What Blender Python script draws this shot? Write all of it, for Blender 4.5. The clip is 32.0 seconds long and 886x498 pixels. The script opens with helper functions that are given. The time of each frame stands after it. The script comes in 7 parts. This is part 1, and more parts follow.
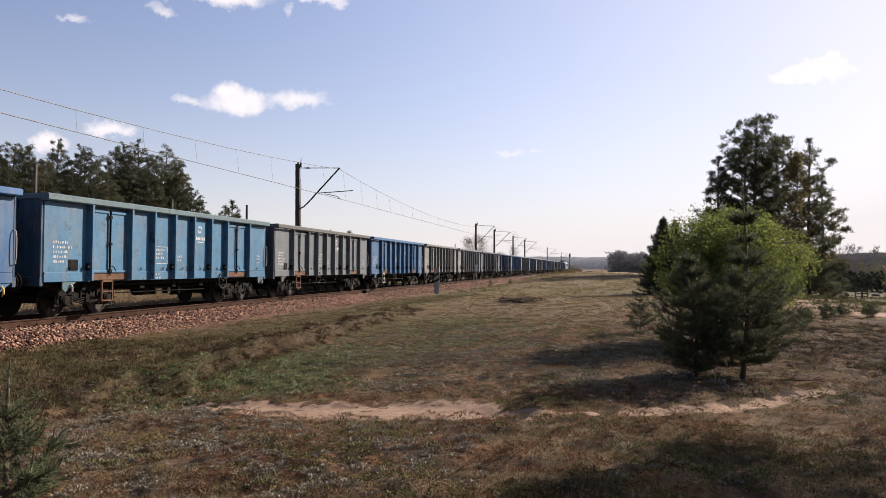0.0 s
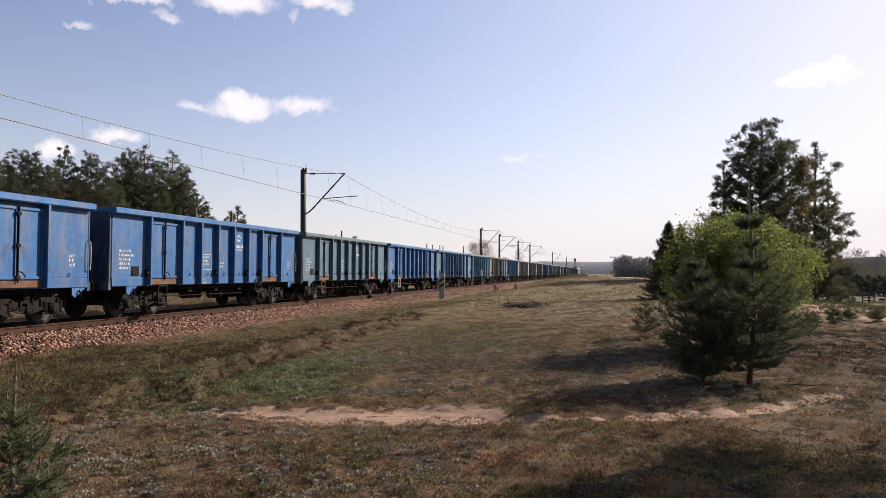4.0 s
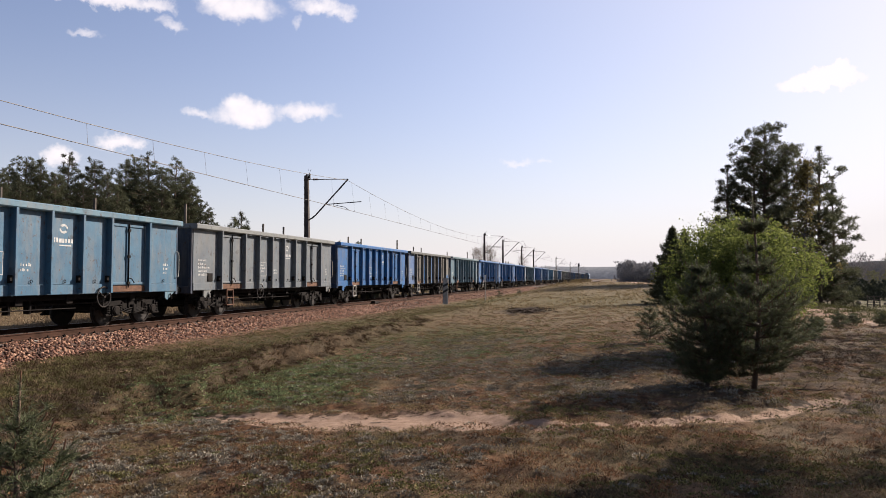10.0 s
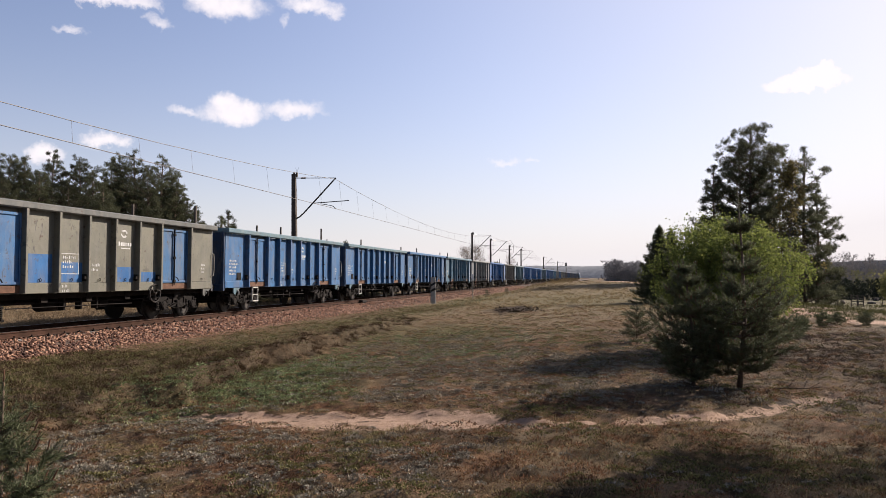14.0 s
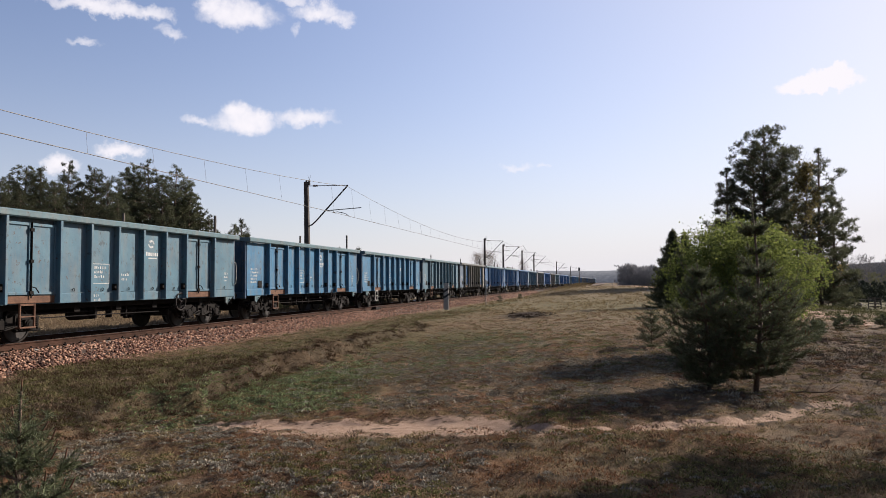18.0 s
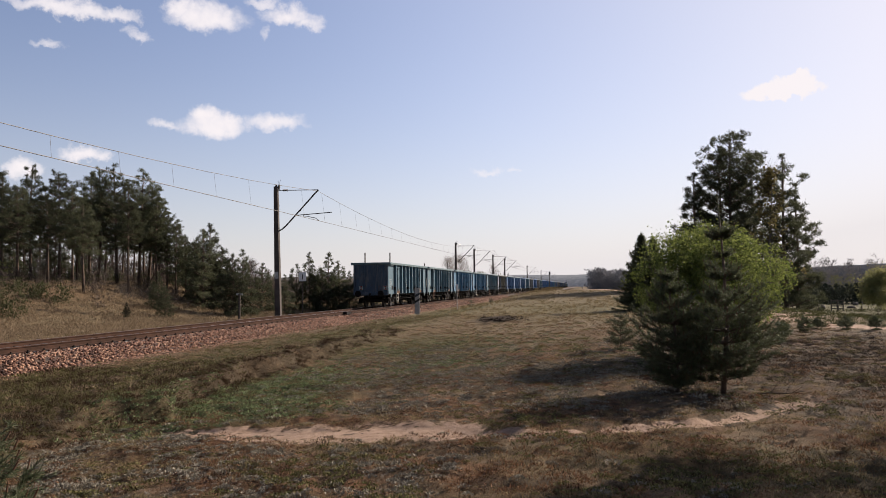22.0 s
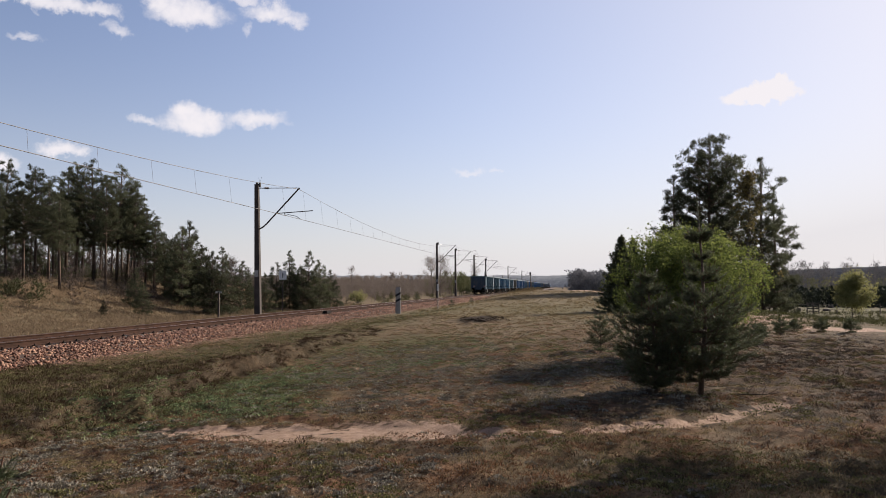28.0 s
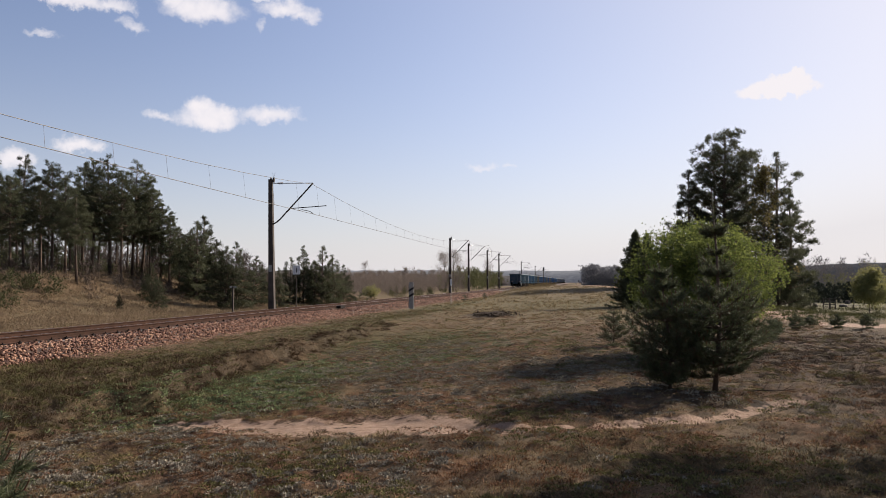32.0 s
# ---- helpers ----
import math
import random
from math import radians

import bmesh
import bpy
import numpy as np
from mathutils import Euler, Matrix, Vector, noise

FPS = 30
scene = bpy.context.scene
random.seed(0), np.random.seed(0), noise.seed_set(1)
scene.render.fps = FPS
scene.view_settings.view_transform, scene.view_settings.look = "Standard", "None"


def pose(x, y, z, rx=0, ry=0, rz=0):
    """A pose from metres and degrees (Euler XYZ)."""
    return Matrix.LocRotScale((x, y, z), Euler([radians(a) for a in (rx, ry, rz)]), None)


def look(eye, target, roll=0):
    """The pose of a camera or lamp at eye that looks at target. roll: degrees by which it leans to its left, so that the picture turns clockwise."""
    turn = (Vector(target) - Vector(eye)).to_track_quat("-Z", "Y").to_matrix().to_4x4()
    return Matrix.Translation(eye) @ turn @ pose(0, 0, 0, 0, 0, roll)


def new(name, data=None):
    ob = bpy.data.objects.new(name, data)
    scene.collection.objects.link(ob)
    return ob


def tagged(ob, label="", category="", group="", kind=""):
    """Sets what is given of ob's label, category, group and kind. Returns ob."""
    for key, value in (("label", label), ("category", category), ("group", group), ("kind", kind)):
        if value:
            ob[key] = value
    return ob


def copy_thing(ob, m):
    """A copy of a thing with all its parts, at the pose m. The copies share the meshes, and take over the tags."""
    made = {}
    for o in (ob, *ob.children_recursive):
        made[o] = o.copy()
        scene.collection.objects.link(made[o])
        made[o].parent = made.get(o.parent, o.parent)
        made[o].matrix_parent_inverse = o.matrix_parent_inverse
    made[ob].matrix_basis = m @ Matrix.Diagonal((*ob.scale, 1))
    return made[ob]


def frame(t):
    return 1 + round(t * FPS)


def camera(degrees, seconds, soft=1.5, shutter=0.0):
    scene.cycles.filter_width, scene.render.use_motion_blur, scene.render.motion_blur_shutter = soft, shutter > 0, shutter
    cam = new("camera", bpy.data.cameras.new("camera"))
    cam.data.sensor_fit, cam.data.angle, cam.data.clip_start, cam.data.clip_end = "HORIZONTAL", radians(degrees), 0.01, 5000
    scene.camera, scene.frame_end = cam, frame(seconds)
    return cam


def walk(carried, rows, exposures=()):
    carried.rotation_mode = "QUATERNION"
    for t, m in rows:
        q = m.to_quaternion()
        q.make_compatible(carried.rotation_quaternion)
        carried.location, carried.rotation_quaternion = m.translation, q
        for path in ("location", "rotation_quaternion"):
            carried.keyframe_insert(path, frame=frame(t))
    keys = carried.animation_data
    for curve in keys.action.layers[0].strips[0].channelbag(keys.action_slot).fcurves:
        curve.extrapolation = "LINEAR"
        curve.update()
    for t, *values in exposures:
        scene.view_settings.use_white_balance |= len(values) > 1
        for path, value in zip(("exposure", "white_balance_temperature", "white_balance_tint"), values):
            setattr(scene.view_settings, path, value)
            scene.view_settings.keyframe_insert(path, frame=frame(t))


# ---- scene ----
cam = camera(61.63, 32.0, soft=0.65)
# seconds, yaw, tilt, roll: the camera is held in the hand at one place and only turns
TURNS = [
    (0.0, 12.431, 91.359, -0.488),
    (0.5, 12.150, 91.419, -0.655),
    (1.0, 11.848, 90.942, -0.728),
    (1.5, 12.337, 91.035, -0.715),
    (2.0, 13.175, 91.922, -0.427),
    (2.5, 13.094, 92.299, -0.382),
    (3.0, 12.844, 92.104, -0.251),
    (3.5, 12.834, 91.745, -0.376),
    (5.5, 12.797, 91.939, -0.205),
    (6.0, 12.833, 92.177, -0.077),
    (6.5, 12.593, 92.082, -0.157),
    (7.0, 12.577, 91.758, -0.315),
    (7.5, 12.523, 91.987, -0.055),
    (8.0, 12.916, 92.125, -0.030),
    (8.5, 13.310, 91.827, -0.212),
    (9.0, 13.234, 91.740, -0.321),
    (9.5, 13.378, 91.800, -0.247),
    (10.0, 13.103, 92.163, -0.199),
    (10.5, 12.802, 92.051, -0.140),
    (11.0, 13.215, 92.083, -0.325),
    (11.5, 13.100, 91.926, -0.366),
    (12.0, 12.935, 91.862, -0.404),
    (12.5, 12.683, 91.626, -0.192),
    (13.0, 12.562, 91.953, -0.211),
    (13.5, 12.604, 92.183, -0.194),
    (14.0, 12.154, 92.096, -0.262),
    (14.5, 12.425, 92.146, -0.073),
    (16.5, 12.879, 92.557, 0.114),
    (17.0, 12.700, 92.403, 0.115),
    (17.5, 12.884, 92.620, 0.204),
    (18.0, 13.144, 92.568, 0.289),
    (18.5, 13.011, 92.201, 0.417),
    (19.0, 12.889, 92.280, 0.424),
    (19.5, 13.324, 92.311, 0.213),
    (20.0, 13.433, 92.400, 0.197),
    (20.5, 12.598, 92.511, 0.204),
    (21.0, 11.736, 92.551, 0.277),
    (21.5, 11.181, 92.787, 0.232),
    (22.0, 10.924, 92.901, 0.554),
    (22.5, 10.743, 92.784, 0.265),
    (23.0, 10.406, 92.799, -0.006),
    (23.5, 10.498, 92.711, -0.007),
    (24.0, 10.272, 92.579, 0.020),
    (24.5, 10.617, 92.605, 0.082),
    (25.0, 10.545, 93.004, -0.138),
    (25.5, 10.887, 92.742, 0.101),
    (27.5, 10.190, 92.991, 0.402),
    (28.0, 9.456, 92.874, 0.081),
    (28.5, 9.892, 92.911, 0.362),
    (29.0, 10.639, 93.057, 0.529),
    (29.5, 10.551, 92.933, 0.398),
    (30.0, 10.514, 92.957, 0.158),
    (30.5, 10.603, 92.829, 0.204),
    (31.0, 10.415, 92.657, 0.146),
    (31.5, 10.344, 92.633, -0.015),
    (32.0, 10.466, 92.492, -0.009),
]
EYE = (0.0, 0.0, 1.51)
walk(cam, [(t, pose(*EYE, tilt, roll, yaw)) for t, yaw, tilt, roll in TURNS],
     exposures=[(0.0, 1.070, 6750, 17.5), (14.0, 1.060, 6700, 17.5), (18.0, 0.970, 6480, 15.5), (20.5, 0.930, 6740, 16.0), (25.0, 0.905, 6740, 16.0), (28.5, 0.870, 6570, 15.0), (30.0, 0.875, 6550, 15.0), (32.0, 0.885, 6620, 15.0)])

# ---- light: a clear spring afternoon, the sun ahead and to one side, past the trees ----
SUN_AZIMUTH, SUN_HEIGHT = radians(44), radians(29.5)   # azimuth from the line's heading (+y) towards +x
sun = new("sun", bpy.data.lights.new("sun", "SUN"))
sun.data.energy, sun.data.angle, sun.data.color = 5.0, radians(0.55), (1.0, 0.93, 0.82)
SUN_WAY = Vector((math.sin(SUN_AZIMUTH) * math.cos(SUN_HEIGHT), math.cos(SUN_AZIMUTH) * math.cos(SUN_HEIGHT), math.sin(SUN_HEIGHT)))
sun.matrix_world = look(SUN_WAY * 200, (0, 0, 0))


def sky():
    """Nishita daylight with a few fair-weather clouds drawn by direction."""
    world = bpy.data.worlds.new("sky")
    scene.world = world
    world.use_nodes = True
    n, l = world.node_tree.nodes, world.node_tree.links
    n.clear()
    out, back = n.new("ShaderNodeOutputWorld"), n.new("ShaderNodeBackground")
    tex = n.new("ShaderNodeTexSky")
    tex.sky_type, tex.sun_disc = "NISHITA", False
    tex.sun_elevation, tex.sun_rotation = SUN_HEIGHT, SUN_AZIMUTH
    tex.air_density, tex.dust_density, tex.ozone_density, tex.altitude = 1.0, 1.2, 1.6, 100
    coord = n.new("ShaderNodeTexCoord")

    def maths(op, a, b=None, clamp=False):
        m = n.new("ShaderNodeMath")
        m.operation, m.use_clamp = op, clamp
        for i, s in enumerate((a, b)):
            if s is None:
                continue
            if isinstance(s, (int, float)):
                m.inputs[i].default_value = s
            else:
                l.new(s, m.inputs[i])
        return m.outputs[0]

    sep = n.new("ShaderNodeSeparateXYZ")
    l.new(coord.outputs["Generated"], sep.inputs[0])
    azimuth = maths("ARCTAN2", sep.outputs[0], sep.outputs[1])
    flat = maths("SQRT", maths("ADD", maths("MULTIPLY", sep.outputs[0], sep.outputs[0]), maths("MULTIPLY", sep.outputs[1], sep.outputs[1])))
    rise = maths("ARCTAN2", sep.outputs[2], flat)
    warp = n.new("ShaderNodeTexNoise")
    warp.inputs["Scale"].default_value, warp.inputs["Detail"].default_value, warp.inputs["Roughness"].default_value = 46, 8, 0.6
    l.new(coord.outputs["Generated"], warp.inputs["Vector"])
    wsep = n.new("ShaderNodeSeparateColor")
    l.new(warp.outputs["Color"], wsep.inputs[0])
    az = maths("ADD", azimuth, maths("MULTIPLY", maths("SUBTRACT", wsep.outputs[0], 0.5), 0.05))
    el = maths("ADD", rise, maths("MULTIPLY", maths("SUBTRACT", wsep.outputs[1], 0.5), 0.036))
    total = None
    # azimuth, height above the horizon, half width, half height (degrees), thickness; flat-bottomed puffs
    for a, e, wa, we, dens in CLOUDS:
        da = maths("DIVIDE", maths("SUBTRACT", az, radians(a)), radians(wa))
        de = maths("DIVIDE", maths("SUBTRACT", el, radians(e)), radians(we))
        low = maths("MULTIPLY", maths("LESS_THAN", de, 0), maths("MULTIPLY", maths("MULTIPLY", de, de), 1.2))
        r = maths("ADD", maths("ADD", maths("MULTIPLY", da, da), maths("MULTIPLY", de, de)), low)
        m = maths("MULTIPLY", maths("SUBTRACT", 1.0, r, clamp=True), dens)
        total = m if total is None else maths("MAXIMUM", total, m)
    fine = n.new("ShaderNodeTexNoise")
    fine.inputs["Scale"].default_value, fine.inputs["Detail"].default_value = 60, 5
    l.new(coord.outputs["Generated"], fine.inputs["Vector"])
    shade = maths("MULTIPLY", total, maths("ADD", 0.75, maths("MULTIPLY", fine.outputs[0], 0.6)))
    cover = n.new("ShaderNodeMapRange")
    cover.interpolation_type = "SMOOTHSTEP"
    cover.inputs["From Min"].default_value, cover.inputs["From Max"].default_value = 0.0, 1.3
    l.new(shade, cover.inputs["Value"])
    mix = n.new("ShaderNodeMix")
    mix.data_type = "RGBA"
    l.new(cover.outputs[0], mix.inputs["Factor"])
    # whitish haze towards the horizon and round the sun
    dot = n.new("ShaderNodeVectorMath")
    dot.operation = "DOT_PRODUCT"
    l.new(coord.outputs["Generated"], dot.inputs[0])
    dot.inputs[1].default_value = SUN_WAY
    low = maths("MULTIPLY", maths("POWER", 2.718, maths("MULTIPLY", maths("MAXIMUM", rise, 0.0), -8.0)), 0.9)
    glow = maths("MULTIPLY", maths("POWER", 2.718, maths("MULTIPLY", maths("SUBTRACT", 1.0, dot.outputs["Value"]), -4.2)), 0.88)
    haze = n.new("ShaderNodeMix")
    haze.data_type = "RGBA"
    l.new(maths("MINIMUM", maths("ADD", low, glow), 0.94), haze.inputs["Factor"])
    clear = n.new("ShaderNodeMix")
    clear.data_type, clear.blend_type = "RGBA", "MULTIPLY"
    clear.inputs["Factor"].default_value = 1.0
    clear.inputs["B"].default_value = (0.79, 0.825, 0.945, 1)
    l.new(tex.outputs[0], clear.inputs["A"])
    away = maths("SUBTRACT", 1.0, maths("MULTIPLY", maths("MAXIMUM", maths("SUBTRACT", 0.65, dot.outputs["Value"]), 0.0), 0.28))
    deep = n.new("ShaderNodeVectorMath")
    deep.operation = "SCALE"
    l.new(clear.outputs["Result"], deep.inputs[0])
    l.new(away, deep.inputs["Scale"])
    l.new(deep.outputs[0], haze.inputs["A"])
    haze.inputs["B"].default_value = (4.95, 4.97, 5.1, 1)
    l.new(haze.outputs["Result"], mix.inputs["A"])
    mix.inputs["B"].default_value = (5.85, 5.8, 5.95, 1)
    back.inputs["Strength"].default_value = 0.083
    l.new(mix.outputs["Result"], back.inputs["Color"])
    l.new(back.outputs[0], out.inputs[0])


CLOUDS = [
    (-27.98, 11.88, 3.04, 1.46, 1.15), (-28.78, 12.52, 1.67, 1.10, 1.10), (-23.70, 12.28, 2.73, 0.96, 1.00), (-31.11, 11.79, 1.55, 0.55, 0.80), (13.98, 13.39, 2.96, 0.90, 2.40),
    (14.90, 13.79, 1.77, 0.81, 2.40), (-28.69, 19.39, 3.59, 1.45, 1.10), (-30.67, 19.86, 1.65, 1.03, 1.00), (-22.51, 19.92, 2.78, 1.00, 1.00), (-21.23, 19.41, 1.54, 0.92, 0.90),
    (-24.41, 20.74, 1.59, 0.65, 0.80), (-38.04, 18.91, 5.15, 0.83, 1.00), (-34.82, 18.95, 1.94, 0.70, 0.90), (-33.50, 17.83, 1.19, 0.68, 0.75), (-39.08, 16.34, 1.29, 0.50, 0.70),
    (-24.35, 18.54, 0.45, 0.83, 0.55), (-36.85, 9.35, 2.08, 0.90, 1.05), (-40.55, 8.08, 1.31, 1.10, 1.10), (-7.33, 8.72, 1.48, 0.41, 0.60), (-5.32, 8.69, 0.60, 0.32, 0.50),
    (23.26, 12.37, 1.95, 0.90, 0.90),
]
sky()

# ---- materials ----


def material(name, rough=0.8, metal=0.0, spec=0.3):
    m = bpy.data.materials.new(name)
    m.use_nodes = True
    b = m.node_tree.nodes["Principled BSDF"]
    b.inputs["Roughness"].default_value, b.inputs["Metallic"].default_value = rough, metal
    b.inputs["Specular IOR Level"].default_value = spec
    return m, m.node_tree.nodes, m.node_tree.links, b


def texcoord(n, l, space="Object", scale=(1, 1, 1)):
    if space == "World":
        src = n.new("ShaderNodeNewGeometry").outputs["Position"]
    else:
        src = n.new("ShaderNodeTexCoord").outputs[space]
    mp = n.new("ShaderNodeMapping")
    mp.inputs["Scale"].default_value = scale
    l.new(src, mp.inputs[0])
    return mp.outputs[0]


def noisy(n, l, vec, scale, detail=4, rough=0.55):
    t = n.new("ShaderNodeTexNoise")
    t.inputs["Scale"].default_value, t.inputs["Detail"].default_value, t.inputs["Roughness"].default_value = scale, detail, rough
    l.new(vec, t.inputs["Vector"])
    return t.outputs[0]


def ramp(n, l, fac, stops):
    r = n.new("ShaderNodeValToRGB")
    while len(r.color_ramp.elements) < len(stops):
        r.color_ramp.elements.new(0.5)
    for e, (p, c) in zip(r.color_ramp.elements, stops):
        e.position, e.color = p, (*c, 1) if len(c) == 3 else c
    l.new(fac, r.inputs[0])
    return r.outputs[0]


def blend(n, l, fac, a, b, mode="MIX"):
    m = n.new("ShaderNodeMix")
    m.data_type, m.blend_type = "RGBA", mode
    for key, s in (("Factor", fac), ("A", a), ("B", b)):
        if isinstance(s, (int, float)):
            m.inputs[key].default_value = s
        elif isinstance(s, tuple):
            m.inputs[key].default_value = (*s, 1)
        else:
            l.new(s, m.inputs[key])
    return m.outputs["Result"]


def bump(n, l, b, h, strength=0.3, dist=0.02):
    u = n.new("ShaderNodeBump")
    u.inputs["Strength"].default_value, u.inputs["Distance"].default_value = strength, dist
    l.new(h, u.inputs["Height"])
    l.new(u.outputs[0], b.inputs["Normal"])


def mottled(name, c1, c2, scale=6.0, rough=0.85, metal=0.0, fine=40.0, relief=0.3, dist=0.01, spec=0.3, vary=0.0):
    """Two tones at two scales with fine relief; vary: spread of brightness from piece to piece."""
    m, n, l, b = material(name, rough, metal, spec)
    v = texcoord(n, l)
    big, small = noisy(n, l, v, scale), noisy(n, l, v, fine, 5)
    col = ramp(n, l, big, [(0.32, c1), (0.68, c2)])
    col = blend(n, l, 0.55, col, ramp(n, l, small, [(0.3, (0.55, 0.55, 0.55)), (0.7, (1.2, 1.2, 1.2))]), "MULTIPLY")
    if vary:
        info = n.new("ShaderNodeObjectInfo")
        g = ramp(n, l, info.outputs["Random"], [(0, (1 - vary,) * 3), (1, (1 + vary,) * 3)])
        col = blend(n, l, 1.0, col, g, "MULTIPLY")
    l.new(col, b.inputs["Base Color"])
    bump(n, l, b, small, relief, dist)
    return m


def wagon_paint():
    """Weathered wagon paint in the wagon's own colour: dust, rust runs, scratches and dents."""
    m, n, l, b = material("wagon_paint", 0.5, 0.0, 0.32)
    info = n.new("ShaderNodeObjectInfo")
    wv = texcoord(n, l)
    shift = n.new("ShaderNodeVectorMath")
    shift.operation = "ADD"
    l.new(wv, shift.inputs[0])
    k = n.new("ShaderNodeVectorMath")
    k.operation = "SCALE"
    k.inputs[0].default_value = (17, 31, 23)
    l.new(info.outputs["Random"], k.inputs["Scale"])
    l.new(k.outputs[0], shift.inputs[1])
    v = shift.outputs[0]
    cloud = noisy(n, l, v, 1.6, 5, 0.6)
    tone = ramp(n, l, cloud, [(0.25, (0.78, 0.8, 0.84)), (0.75, (1.3, 1.27, 1.2))])
    col = blend(n, l, 1.0, info.outputs["Color"], tone, "MULTIPLY")
    stretch = n.new("ShaderNodeMapping")
    stretch.inputs["Scale"].default_value = (2.6, 2.6, 0.6)
    l.new(v, stretch.inputs[0])
    runs = noisy(n, l, stretch.outputs[0], 1.5, 6, 0.65)
    dust = ramp(n, l, runs, [(0.45, (0, 0, 0)), (0.7, (0.5, 0.5, 0.5))])
    col = blend(n, l, dust, col, (0.13, 0.118, 0.1))
    chips = noisy(n, l, v, 7.0, 8, 0.7)
    rust = ramp(n, l, chips, [(0.605, (0, 0, 0)), (0.65, (0.9, 0.9, 0.9))])
    col = blend(n, l, rust, col, (0.052, 0.03, 0.02))
    flaked = blend(n, l, 1.0, ramp(n, l, noisy(n, l, v, 2.6, 9, 0.72), [(0.575, (0, 0, 0)), (0.615, (0.6, 0.6, 0.6))]), ramp(n, l, cloud, [(0.4, (0, 0, 0)), (0.55, (1, 1, 1))]), "MULTIPLY")
    col = blend(n, l, flaked, col, (0.03, 0.028, 0.027))
    pale = ramp(n, l, noisy(n, l, v, 13.0, 7, 0.7), [(0.66, (0, 0, 0)), (0.71, (0.5, 0.5, 0.5))])
    col = blend(n, l, pale, col, (0.22, 0.225, 0.215))
    slant = n.new("ShaderNodeMapping")
    slant.inputs["Rotation"].default_value, slant.inputs["Scale"].default_value = (0.5, 0, 0), (1.0, 6.0, 1.6)
    l.new(v, slant.inputs[0])
    scratch = blend(n, l, 1.0, ramp(n, l, noisy(n, l, slant.outputs[0], 1.9, 5, 0.6), [(0.62, (0, 0, 0)), (0.66, (0.8, 0.8, 0.8))]), ramp(n, l, noisy(n, l, v, 0.9, 2), [(0.45, (0, 0, 0)), (0.6, (1, 1, 1))]), "MULTIPLY")
    col = blend(n, l, scratch, col, (0.025, 0.026, 0.03))
    l.new(col, b.inputs["Base Color"])
    dents = noisy(n, l, v, 2.2, 3)
    bump(n, l, b, blend(n, l, 0.25, dents, chips), 0.5, 0.03)
    return m


def ground_material():
    """Poor sandy grassland: dry turf, moss, lichen, reddish litter and bare sand by where they grow."""
    m, n, l, b = material("grassland", 0.95, 0.0, 0.1)
    v = texcoord(n, l, "World")

    def attr(name):
        a = n.new("ShaderNodeAttribute")
        a.attribute_name = name
        return a.outputs["Fac"]

    patch, mid, fine, grit = noisy(n, l, v, 0.35, 5), noisy(n, l, v, 1.7, 6, 0.6), noisy(n, l, v, 9, 6, 0.65), noisy(n, l, v, 60, 4, 0.7)
    turf = ramp(n, l, mid, [(0.32, (0.026, 0.018, 0.011)), (0.45, (0.07, 0.048, 0.027)), (0.55, (0.12, 0.084, 0.048)), (0.68, (0.2, 0.15, 0.092))])
    russet = ramp(n, l, fine, [(0.35, (0.032, 0.016, 0.008)), (0.5, (0.092, 0.045, 0.021)), (0.65, (0.16, 0.085, 0.044))])
    col = blend(n, l, ramp(n, l, blend(n, l, 0.45, patch, mid), [(0.46, (0, 0, 0)), (0.55, (1, 1, 1))]), turf, russet)
    straw = ramp(n, l, fine, [(0.3, (0.085, 0.062, 0.034)), (0.7, (0.17, 0.128, 0.074))])
    col = blend(n, l, attr("straw"), col, straw)
    green = ramp(n, l, fine, [(0.3, (0.026, 0.028, 0.01)), (0.5, (0.055, 0.057, 0.02)), (0.7, (0.095, 0.09, 0.034))])
    col = blend(n, l, blend(n, l, 1.0, attr("green"), ramp(n, l, mid, [(0.3, (0.35,) * 3), (0.62, (1,) * 3)]), "MULTIPLY"), col, green)
    lichen = ramp(n, l, noisy(n, l, v, 8, 6, 0.75), [(0.55, (0, 0, 0)), (0.63, (0.5,) * 3)])
    col = blend(n, l, blend(n, l, 1.0, attr("lichen"), lichen, "MULTIPLY"), col, (0.3, 0.29, 0.25))
    sand = ramp(n, l, fine, [(0.3, (0.23, 0.148, 0.1)), (0.7, (0.36, 0.252, 0.182))])
    edge = blend(n, l, 1.0, attr("sand"), ramp(n, l, blend(n, l, 0.5, fine, mid), [(0.36, (0.1,) * 3), (0.58, (1.6,) * 3)]), "MULTIPLY")
    col = blend(n, l, ramp(n, l, edge, [(0.3, (0, 0, 0)), (0.55, (1, 1, 1))]), col, sand)
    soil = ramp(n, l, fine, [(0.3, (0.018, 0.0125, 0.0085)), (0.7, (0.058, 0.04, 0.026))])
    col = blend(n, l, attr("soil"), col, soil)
    col = blend(n, l, 0.6, col, ramp(n, l, grit, [(0.3, (0.6,) * 3), (0.7, (1.35,) * 3)]), "MULTIPLY")
    l.new(col, b.inputs["Base Color"])
    bump(n, l, b, blend(n, l, 0.5, fine, grit), 0.9, 0.06)
    return m


